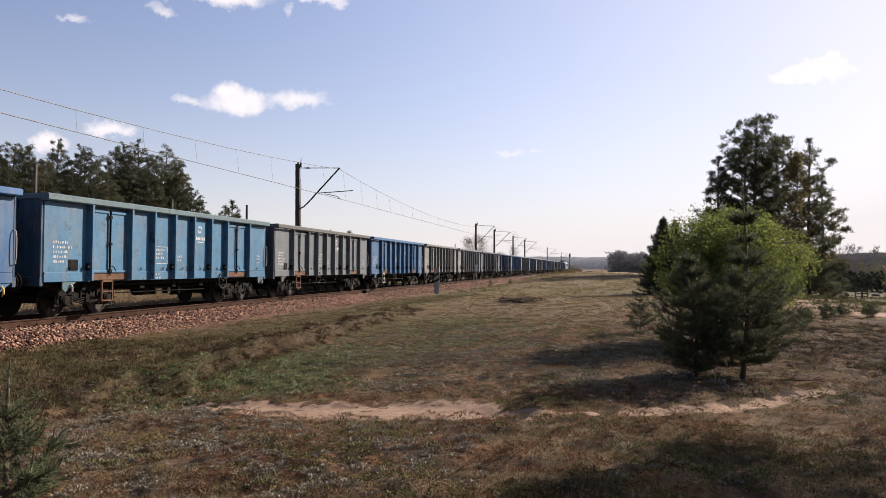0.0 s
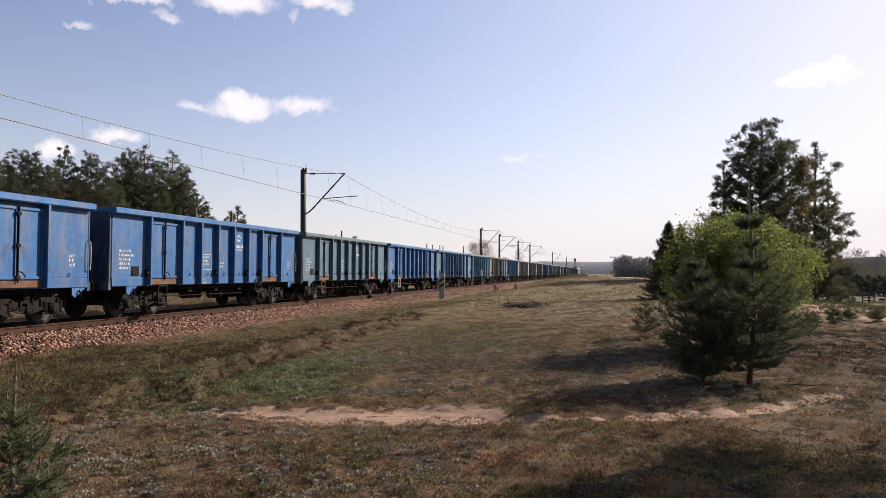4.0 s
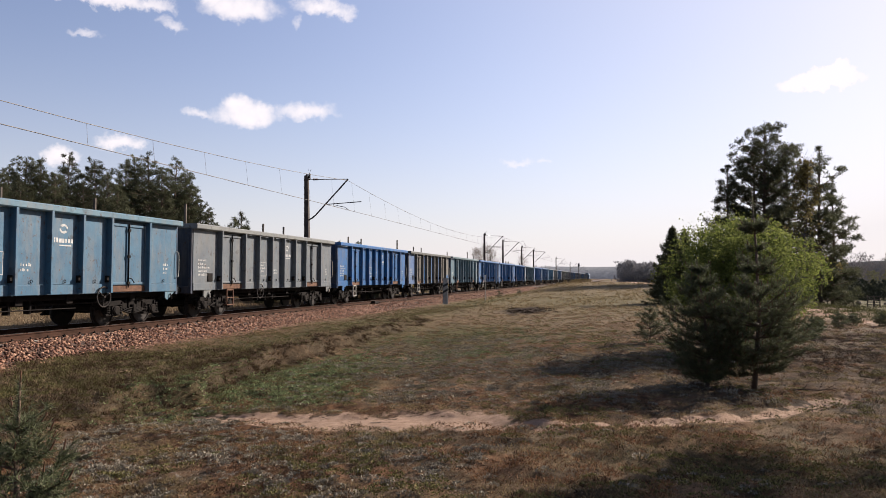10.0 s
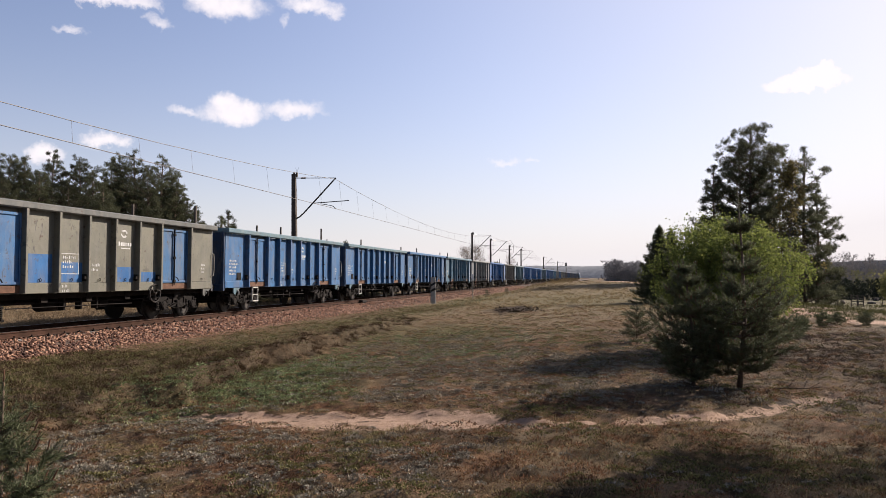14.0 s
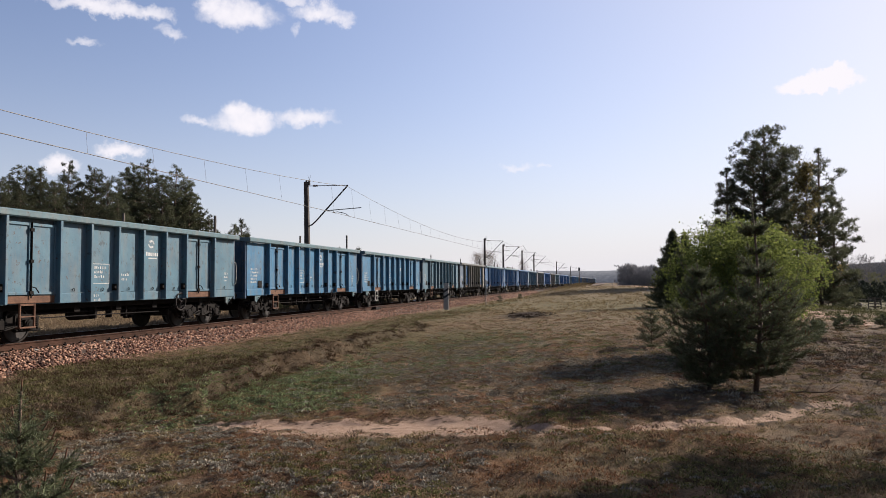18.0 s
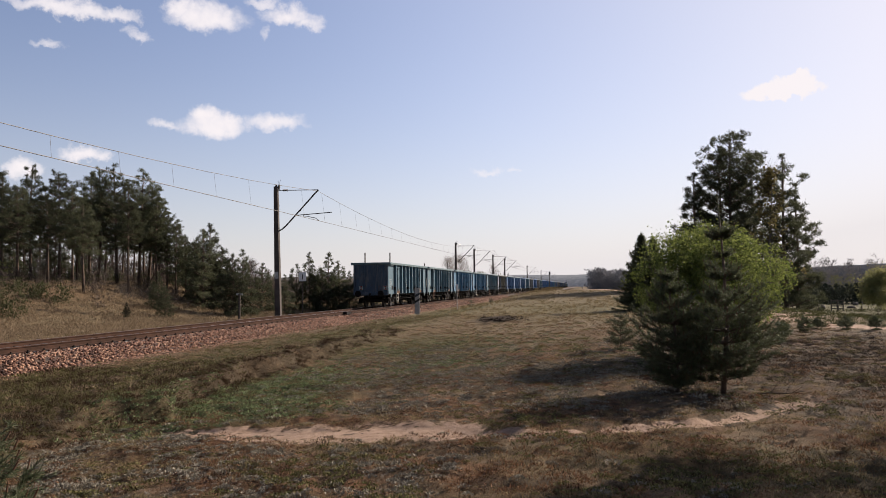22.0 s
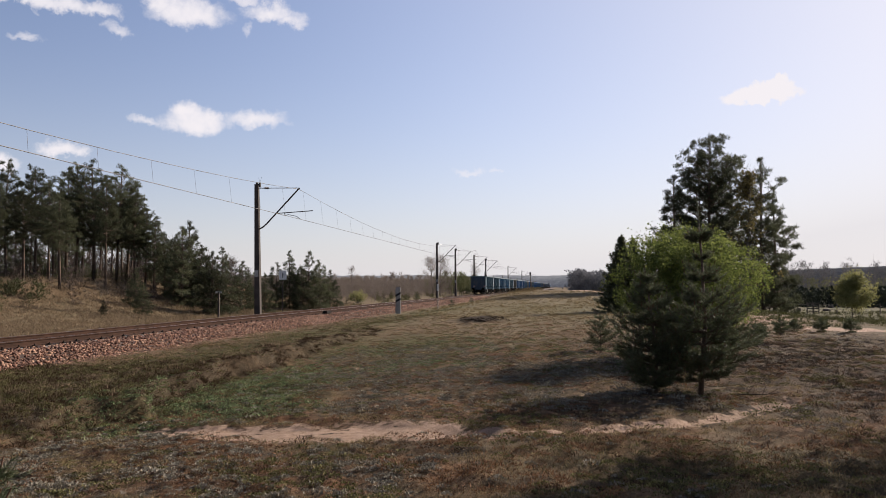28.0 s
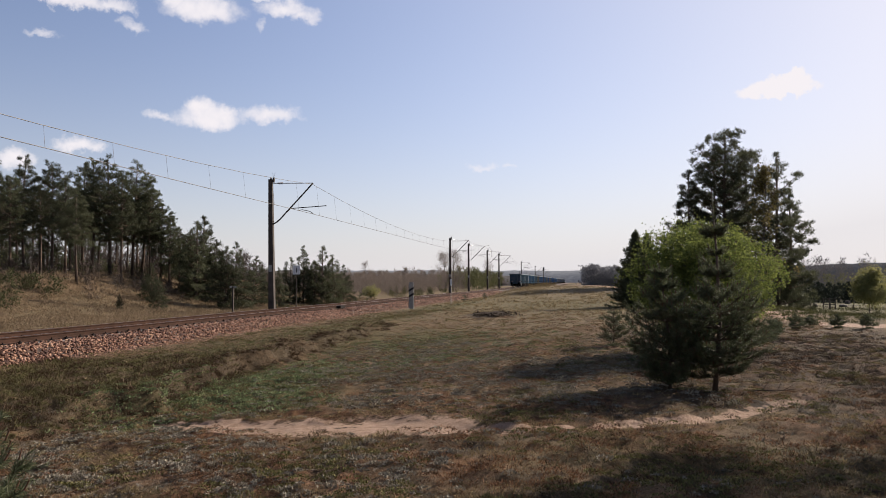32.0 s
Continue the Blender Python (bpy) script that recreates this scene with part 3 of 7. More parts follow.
def railway():
    track = thing("railway_track", "single rusty railway track on concrete sleepers", "railway track", kind="structure", at=(TRACK_X, 0, 0))
    prof = [(-0.075, -0.17), (0.075, -0.17), (0.075, -0.155), (0.012, -0.135), (0.012, -0.045), (0.034, -0.035), (0.036, -0.006), (0.03, 0.0),
            (-0.03, 0.0), (-0.036, -0.006), (-0.034, -0.035), (-0.012, -0.045), (-0.012, -0.135), (-0.075, -0.155)]
    k = len(prof)
    for x in (-0.7535, 0.7535):
        g = Geo()
        g.add([(x + px, y, pz) for y in (-60, 900) for px, pz in prof], [(i, (i + 1) % k, k + (i + 1) % k, k + i) for i in range(k)])
        rail = part("rail", g, RAIL_RUST, track)
        part("running_surface", Geo().box(x - 0.027, -60, 0.0005, x + 0.027, 900, 0.0025), RAIL_TOP, rail, "polished rail head")
    # the bed: crown, shoulders and slope to the ground on both sides
    g, ys = Geo(), [-60, 900]
    cut = [(-3.2, -0.75), (-2.1, -0.27), (-1.5, -0.215), (1.55, -0.215), (2.0, -0.24), (2.75, -0.62), (3.2, -0.8)]
    k = len(cut)
    g.add([(x, y, z) for y in ys for x, z in cut], [(i, i + 1, k + i + 1, k + i) for i in range(k - 1)])
    bed = part("ballast_bed", g, BED, track)
    return track


def ballast_stones(track):
    """Loose granite stones over the bed and its slope; dense where the line runs past nearby."""
    rng = np.random.default_rng(7)
    cube = np.array([(x, y, z) for z in (-0.7, 0.7) for x, y in ((-0.75, -0.75), (0.75, -0.75), (0.75, 0.75), (-0.75, 0.75))])
    quads = ((0, 3, 2, 1), (4, 5, 6, 7), (0, 1, 5, 4), (1, 2, 6, 5), (2, 3, 7, 6), (3, 0, 4, 7))
    tri = np.array([t for q in quads for t in ((q[0], q[1], q[2]), (q[0], q[2], q[3]))])
    n1, n2 = 28000, 17000
    y = np.concatenate([10 + 32 * rng.random(n1) ** 1.3, 38 + 95 * rng.random(n2) ** 1.5])
    u = rng.random(n1 + n2)
    x = np.where(u < 0.62, 1.5 + 1.62 * rng.random(n1 + n2), -0.7 + 2.3 * rng.random(n1 + n2))
    x = np.where(u > 0.9, -2.6 + 1.9 * rng.random(n1 + n2), x)
    cx, cz = [-3.2, -2.1, -1.5, 1.55, 2.0, 2.75, 3.2], [-0.75, -0.27, -0.215, -0.215, -0.24, -0.62, -0.8]
    z = np.interp(x, cx, cz) + rng.normal(0, 0.012, n1 + n2)
    z = np.where((np.abs(np.abs(x) - 0.7535) < 0.1), -0.23, np.maximum(z, -0.53))
    size = rng.uniform(0.022, 0.046, n1 + n2) * (1 + 0.8 * np.clip((y - 30) / 60, 0, 1))
    n = len(x)
    stretch = rng.uniform(0.6, 1.25, (n, 1, 3))
    p = cube[None] * stretch * (1 + 0.28 * rng.standard_normal((n, 8, 3)))
    tilt = rng.uniform(-0.9, 0.9, n)
    ct, st = np.cos(tilt)[:, None], np.sin(tilt)[:, None]
    p = np.stack([p[..., 0], p[..., 1] * ct - p[..., 2] * st, p[..., 1] * st + p[..., 2] * ct], -1)
    a = rng.uniform(0, 6.283, n)
    ca, sa = np.cos(a)[:, None], np.sin(a)[:, None]
    p = np.stack([p[..., 0] * ca - p[..., 1] * sa, p[..., 0] * sa + p[..., 1] * ca, p[..., 2] * 0.8], -1) * size[:, None, None]
    p += np.stack([x, y, z + size * 0.25], 1)[:, None, :]
    faces = (tri[None] + 8 * np.arange(n)[:, None, None]).reshape(-1, 3)
    tagged(part("ballast_stones", quick_mesh("ballast_stones", p.reshape(-1, 3), faces, STONE), None, track, "pinkish crushed granite ballast"), kind="stuff")


def sleepers(track):
    s = Geo().add([(-1.3, -0.13, -0.2), (1.3, -0.13, -0.2), (1.3, 0.13, -0.2), (-1.3, 0.13, -0.2), (-1.3, -0.15, -0.36), (1.3, -0.15, -0.36), (1.3, 0.15, -0.36), (-1.3, 0.15, -0.36)],
                  [(0, 1, 2, 3), (7, 6, 5, 4), (4, 5, 1, 0), (5, 6, 2, 1), (6, 7, 3, 2), (7, 4, 0, 3)]).mesh("sleeper", CONCRETE)
    c = Geo()
    for x in (-0.7535, 0.7535):
        for d in (-1, 1):
            c.box(x + d * 0.11 - 0.035, -0.05, -0.2, x + d * 0.11 + 0.035, 0.05, -0.15, 0.015)
            c.tube((x + d * 0.11, 0, -0.15), (x + d * 0.11, 0, -0.11), 0.018, n=6)
    clip = c.mesh("rail_fastening", IRON)
    for i in range(250):
        ob = part("sleeper", s, None, track, at=(0, 8 + 0.62 * i, 0))
        if i < 150:
            part("rail_fastening", clip, None, ob)


TRACK = railway()
ballast_stones(TRACK)

# ---- the goods train ----
BAYS = [0.0, 1.72, 3.54, 4.73, 5.92, 7.11, 8.30, 9.49, 11.31, 13.03]   # edges of the side's bays from the rear end
LENGTH, PITCH = 13.03, 14.04
LOW, HIGH = 1.0, 3.38


def lettering(rng, rows, x, y0, z0, w):
    """Unreadable stencilled writing as short bars."""
    g = Geo()
    for i in range(rows):
        y = y0
        end = y0 + w * rng.uniform(0.55, 1.0)
        while y < end:
            b = rng.uniform(0.02, 0.055)
            z = z0 - i * 0.13
            g.box(x, y, z, x + 0.003, min(y + b, end), z + rng.uniform(0.045, 0.085))
            y += b + rng.uniform(0.015, 0.07)
    return g


def bogie_meshes():
    f = Geo()
    for s in (-1, 1):
        x0, x1 = s * 0.93, s * 1.09
        x0, x1 = min(x0, x1), max(x0, x1)
        # pressed side frame: sagging middle, arms over the axle boxes
        prof = [(-1.35, 0.66), (-1.2, 0.74), (-0.55, 0.76), (-0.35, 0.66), (0.35, 0.66), (0.55, 0.76), (1.2, 0.74), (1.35, 0.66),
                (1.3, 0.6), (0.62, 0.61), (0.38, 0.44), (-0.38, 0.44), (-0.62, 0.61), (-1.3, 0.6)]
        k = len(prof)
        f.add([(x, y, z) for x in (x0, x1) for y, z in prof], [(i, (i + 1) % k, k + (i + 1) % k, k + i) for i in range(k)] + [tuple(range(k))[::-1], tuple(range(k, 2 * k))])
    f.box(-1.0, -0.22, 0.42, 1.0, 0.22, 0.78, 0.05, 0)
    f.box(-0.95, -1.34, 0.5, 0.95, -1.22, 0.62).box(-0.95, 1.22, 0.5, 0.95, 1.34, 0.62)
    for s in (-1, 1):      # leaf springs, ribs and bolts on the frame's face
        for k in range(4):
            f.path([(s * (1.13 + 0.01 * k), d, 0.36 + 0.05 * k + 0.1 * (d / 0.55) ** 2) for d in np.linspace(-0.58 + 0.1 * k, 0.58 - 0.1 * k, 7)], 0.022, 4)
        for d in (-1.1, -0.5, -0.2, 0.2, 0.5, 1.1):
            f.box(min(s * 1.08, s * 1.13), d - 0.03, 0.5, max(s * 1.08, s * 1.13), d + 0.03, 0.72, 0.01)
        f.box(min(s * 1.0, s * 1.2), -0.1, 0.4, max(s * 1.0, s * 1.2), 0.1, 0.62, 0.03)
        for d in (-0.9, 0.9):
            f.tube((s * 1.12, d - 0.33, 0.3), (s * 1.12, d - 0.33, 0.66), 0.03, n=6).tube((s * 1.12, d + 0.33, 0.3), (s * 1.12, d + 0.33, 0.66), 0.03, n=6)
    a = Geo()
    a.box(0, -0.17, 0.32, 0.17, 0.17, 0.6, 0.04, 0)
    a.lathe((0.15, 0, 0.46), (1, 0, 0), [(0, 0.15), (0.05, 0.15), (0.07, 0.11), (0.08, 0.11)], 14)
    a.box(0.02, -0.4, 0.3, 0.14, 0.4, 0.37, 0.02, 1)
    sp = Geo()
    sp.path([(0.07 * math.cos(a * 1.1), 0.07 * math.sin(a * 1.1), 0.36 + 0.28 * a / 30) for a in range(31)], 0.02, 4)
    w = Geo()
    for s in (-1, 1):
        w.lathe((0, 0, 0), (s, 0, 0), [(0.66, 0.49), (0.69, 0.49), (0.7, 0.462), (0.79, 0.455), (0.795, 0.41), (0.765, 0.4), (0.745, 0.2), (0.77, 0.13), (0.8, 0.12), (0.8, 0.075), (1.0, 0.075)], 22)
    w.tube((-0.8, 0, 0), (0.8, 0, 0), 0.085, n=12)
    d = Geo()      # brake shoe hanger
    d.box(0.68, -0.04, 0.3, 0.82, 0.04, 0.75, 0.015).box(0.7, -0.06, 0.34, 0.8, 0.06, 0.58, 0.02)
    return (f.mesh("bogie", IRON), a.mesh("axle_box", IRON), sp.mesh("spring", IRON, True), w.mesh("wheelset", WHEEL_STEEL, False), d.mesh("brake_shoe", IRON))


BOGIE, AXLE_BOX, SPRING, WHEELSET, BRAKE_SHOE = bogie_meshes()


def wagon_meshes():
    """The meshes that all the open wagons share, in the wagon's space: rear corner at y 0, rail top at z 0."""
    M = {}
    for i in range(9):
        a, b = BAYS[i], BAYS[i + 1]
        if i in (1, 7):
            mid = (a + b) / 2
            for k, (p, q) in enumerate(((a + 0.1, mid - 0.02), (mid + 0.02, b - 0.04))):
                g = Geo()
                g.box(1.34, p, 1.24, 1.365, q, 3.08)
                for y in (p, q - 0.055):
                    g.box(1.365, y, 1.24, 1.405, y + 0.055, 3.08, 0.012)
                g.box(1.365, p + 0.055, 3.0, 1.4, q - 0.055, 3.08, 0.012, 1).box(1.365, p + 0.055, 1.24, 1.4, q - 0.055, 1.32, 0.012, 1)
                M["door", i, k] = g.mesh("door", PAINT)
            g = Geo()
            g.tube((1.425, mid, 1.16), (1.425, mid, 3.1), 0.02, n=6)
            for z in (1.3, 2.1, 2.9):
                g.box(1.405, mid - 0.07, z - 0.04, 1.45, mid + 0.07, z + 0.04, 0.012)
            g.path([(1.43, mid, 1.45), (1.47, mid + 0.1, 1.42), (1.48, mid + 0.2, 1.3)], 0.016, 6)
            M["latch", i] = g.mesh("latch", IRON)
            M["door_back", i] = Geo().box(1.325, a, LOW, 1.338, b, 3.19).mesh("door_back", PAINT)
            M["door_sill", i] = Geo().box(1.33, a + 0.06, LOW + 0.03, 1.385, b - 0.04, 1.215, 0.01, 1).mesh("door_sill", RUST_WOOD)
        else:
            g = Geo()
            g.box(1.34, a + 0.02, 1.28, 1.355, b - 0.02, 3.18)
            g.box(1.335, a + 0.03, LOW, 1.37, b - 0.03, 1.27, 0.012, 1)
            M["side_panel", i] = g.mesh("side_panel", PAINT)
    M["tie_ring"] = Geo().ring((1.385, 0, 1.36), (1, 0, 0), 0.04, 0.01, 10, 4).mesh("tie_ring", IRON)
    g = Geo()     # upright post: a pressed channel, wide foot
    g.box(1.34, -0.05, LOW + 0.02, 1.545, 0.05, 3.2, 0.012)
    g.box(1.34, -0.09, LOW, 1.36, 0.09, 3.19)
    M["post"] = g.mesh("post", PAINT)
    g = Geo()
    g.box(1.35, -0.09, 1.32, 1.5, -0.06, 1.52, 0.01).box(1.42, -0.17, 1.38, 1.5, -0.06, 1.46, 0.015)
    M["door_stop"] = g.mesh("door_stop", IRON)
    g = Geo()     # far side and floor, seen only through the gaps
    g.box(-1.365, 0.02, LOW, -1.34, LENGTH - 0.02, 3.18)
    for y in BAYS[1:-1]:
        g.box(-1.49, y - 0.055, LOW, -1.34, y + 0.055, 3.2, 0.02)
    M["far_side"] = g.mesh("far_side", PAINT)
    M["floor"] = Geo().box(-1.34, 0.02, 1.14, 1.33, LENGTH - 0.02, 1.2).mesh("floor", IRON)
    g = Geo()     # rolled top rim all round
    for s in (-1, 1):
        g.box(min(s * 1.3, s * 1.55), -0.06, 3.19, max(s * 1.3, s * 1.55), LENGTH + 0.06, HIGH, 0.03, 1)
    g.box(-1.3, -0.06, 3.2, 1.3, 0.1, HIGH - 0.004, 0.03, 0).box(-1.3, LENGTH - 0.1, 3.2, 1.3, LENGTH + 0.06, HIGH - 0.004, 0.03, 0)
    M["top_rim"] = g.mesh("top_rim", PAINT)
    for name, y, s in (("rear_end", 0.0, -1), ("front_end", LENGTH, 1)):
        g = Geo()
        g.box(-1.34, min(y, y - s * 0.02), LOW, 1.34, max(y, y - s * 0.02), 3.2)
        M[name] = g.mesh(name, PAINT)
        g = Geo()
        o0, o1 = sorted((y, y + s * 0.09))
        g.box(-0.06, o0, LOW, 0.06, o1, 3.2, 0.02)
        M[name + "_post"] = g.mesh("end_post", PAINT)
        g = Geo()
        g.box(-1.34, o0, LOW - 0.1, 1.34, o1 + 0.02, LOW + 0.16, 0.02, 0)
        M[name + "_sill"] = g.mesh("headstock", PAINT)
        g = Geo()
        g.lathe((0, y, 1.03), (0, s, 0), [(0.0, 0.13), (0.04, 0.13), (0.05, 0.1), (0.36, 0.085), (0.38, 0.18), (0.44, 0.24), (0.465, 0.23)], 18)
        M[name + "_buffer"] = g.mesh("buffer", IRON, False)
        g = Geo()
        g.box(-0.04, min(y, y + s * 0.3), 0.95, 0.04, max(y, y + s * 0.3), 1.06, 0.015, 1)
        g.ring((0, y + s * 0.38, 0.9), (1, 0, 0), 0.1, 0.025, 14, 6).ring((0, y + s * 0.42, 0.74), (0, 1, 0), 0.1, 0.025, 14, 6)
        g.path([(0.25, y, 0.98), (0.28, y + s * 0.2, 0.8), (0.26, y + s * 0.42, 0.72)], 0.028, 6)
        M[name + "_coupling"] = g.mesh("coupling", IRON)
    g = Geo()     # solebars, cross members
    for s in (-1, 1):
        g.box(min(s * 0.9, s * 1.08), 0.02, 0.84, max(s * 0.9, s * 1.08), LENGTH - 0.02, LOW + 0.14, 0.02, 1)
    g.box(-0.3, 0.1, 0.7, 0.3, LENGTH - 0.1, 1.12, 0.03, 1)
    for y in (1.97, 4.7, 6.5, 8.3, 11.06):
        g.box(-1.1, y - 0.12, 0.74, 1.1, y + 0.12, 1.12, 0.02, 0)
    M["underframe"] = g.mesh("underframe", IRON)
    g = Geo()
    g.lathe((0.62, 4.95, 0.66), (0, 1, 0), [(0, 0.08), (0.05, 0.19), (0.95, 0.19), (1.0, 0.08)], 16)
    M["air_tank"] = g.mesh("air_tank", IRON, True)
    g = Geo()
    for y in (5.6, 6.3, 7.0):
        g.box(0.8, y - 0.05, 0.5, 1.0, y + 0.05, 0.9, 0.02)
    g.tube((0.95, 3.3, 0.72), (0.95, 9.6, 0.72), 0.022, n=6).tube((1.05, 3.4, 0.62), (1.05, 8.6, 0.6), 0.016, n=6)
    g.lathe((0.7, 7.3, 0.66), (0, 1, 0), [(0, 0.05), (0.02, 0.15), (0.4, 0.15), (0.42, 0.05)], 14)
    M["brake_rigging"] = g.mesh("brake_rigging", IRON)
    g = Geo()
    g.ring((1.42, 0, 0), (1, 0, 0), 0.29, 0.022, 24, 6)
    for k in range(3):
        a = 2.1 * k + 0.4
        g.tube((1.42, 0, 0), (1.42, 0.29 * math.cos(a), 0.29 * math.sin(a)), 0.016, n=6)
    g.tube((1.2, 0, 0), (1.46, 0, 0), 0.03, n=8)
    M["brake_wheel"] = g.mesh("brake_wheel", WHEEL_STEEL)
    g = Geo()     # shunter's step: a hanging frame with a tread
    for y in (-0.24, 0.24):
        g.box(1.36, y - 0.025, 0.42, 1.41, y + 0.025, 1.02, 0.008)
    g.box(1.28, -0.26, 0.4, 1.43, 0.26, 0.44, 0.008, 1).box(1.36, -0.24, 0.97, 1.41, 0.24, 1.02).box(1.3, -0.22, 0.68, 1.42, 0.22, 0.71)
    M["step"] = g
    g = Geo()
    g.path([(1.36, 0, 1.45), (1.44, 0, 1.5), (1.46, 0, 1.7), (1.46, 0, 2.1), (1.44, 0, 2.3), (1.36, 0, 2.35)], 0.016, 6)
    M["handrail"] = g.mesh("handrail", STEP_WHITE)
    g = Geo()
    g.add([(x, y, z) for x in (1.3, 1.345) for y, z in ((0, LOW), (0.55, LOW), (0.3, 0.84), (0.12, 0.72), (0, 0.8))],
          [(0, 1, 6, 5), (1, 2, 7, 6), (2, 3, 8, 7), (3, 4, 9, 8), (4, 0, 5, 9), (4, 3, 2, 1, 0), (5, 6, 7, 8, 9)])
    M["corner_bracket"] = g.mesh("corner_bracket", PAINT)
    g = Geo()
    g.path([(1.36, 0, 0.92), (1.41, 0, 0.86), (1.41, 0, 0.74), (1.37, 0, 0.7)], 0.028, 6)
    M["tow_hook"] = g
    g = Geo()
    g.box(1.356, 0.95, 1.32, 1.375, 1.32, 1.62, 0.01).box(1.375, 1.0, 1.37, 1.379, 1.27, 1.57)
    M["label_holder"] = g.mesh("label_holder", IRON)
    return M


WM = wagon_meshes()
STEP_MESH = {c: WM["step"].mesh("step", m) for c, m in (("white", STEP_WHITE), ("yellow", STEP_YELLOW), ("dark", IRON), ("rust", RUST_WOOD))}
HOOK_MESH = {c: WM["tow_hook"].mesh("tow_hook", m) for c, m in (("yellow", STEP_YELLOW), ("white", STEP_WHITE), ("dark", IRON))}
_rng = np.random.default_rng(11)
MARKS = []
for _k in range(3):
    g1 = lettering(_rng, 5, 1.357, 0.35, 2.05, 0.9)
    g2 = lettering(_rng, 3, 1.357, BAYS[3] + 0.32, 1.95, 0.55)
    g3 = lettering(_rng, 2, 1.372, BAYS[3] + 0.2, 1.15, 0.5)
    g4 = lettering(_rng, 2, 1.357, BAYS[4] + 0.32, 1.75, 0.5)
    # the owner's emblem: a swirl of two leaves over a wordmark of plain blocks
    g5, _c = Geo(), BAYS[5] + 0.6
    for _s in (-1, 1):
        arc = [(_c + _s * 0.16 * math.cos(v), 2.78 + _s * 0.13 * math.sin(v)) for v in np.linspace(0.0, 2.5, 8)]
        back = [(_c + _s * (0.02 + 0.09 * math.cos(v)), 2.78 + _s * 0.07 * math.sin(v)) for v in np.linspace(2.5, 0.0, 8)]
        ring = arc + back
        g5.add([(1.3585, y, z) for y, z in ring], [(i, i + 1, 14 - i, 15 - i) for i in range(7)])
        g5.add([(1.3588, y, z) for y, z in ring], [(15 - i, 14 - i, i + 1, i) for i in range(7)])
    for _j, _b in enumerate((0.07, 0.07, 0.09, 0.08, 0.06, 0.08, 0.08)):
        g5.box(1.357, _c - 0.38 + 0.11 * _j, 2.4, 1.36, _c - 0.38 + 0.11 * _j + _b, 2.4 + (0.13, 0.13, 0.11, 0.11, 0.11, 0.11, 0.11)[_j])
    g5.box(1.357, _c - 0.15, 2.31, 1.36, _c + 0.3, 2.345)
    for z in (1.52, 2.08):
        g2.box(1.357, BAYS[3] + 0.24, z, 1.36, BAYS[3] + 0.96, z + 0.018)
    for y in (0.24, 0.945):
        g2.box(1.357, BAYS[3] + y, 1.538, 1.36, BAYS[3] + y + 0.018, 2.08)
    g6 = lettering(_rng, 3, 1.357, BAYS[8] + 0.95, 1.85, 0.3)
    MARKS.append([g.mesh("stencil", WHITE_MARK) for g in (g1, g2, g3, g4, g5, g6)])


def wheels_of(wagon):
    return [w for b in wagon.children if b.name.startswith("bogie") for w in b.children if w.name.startswith("wheelset")]


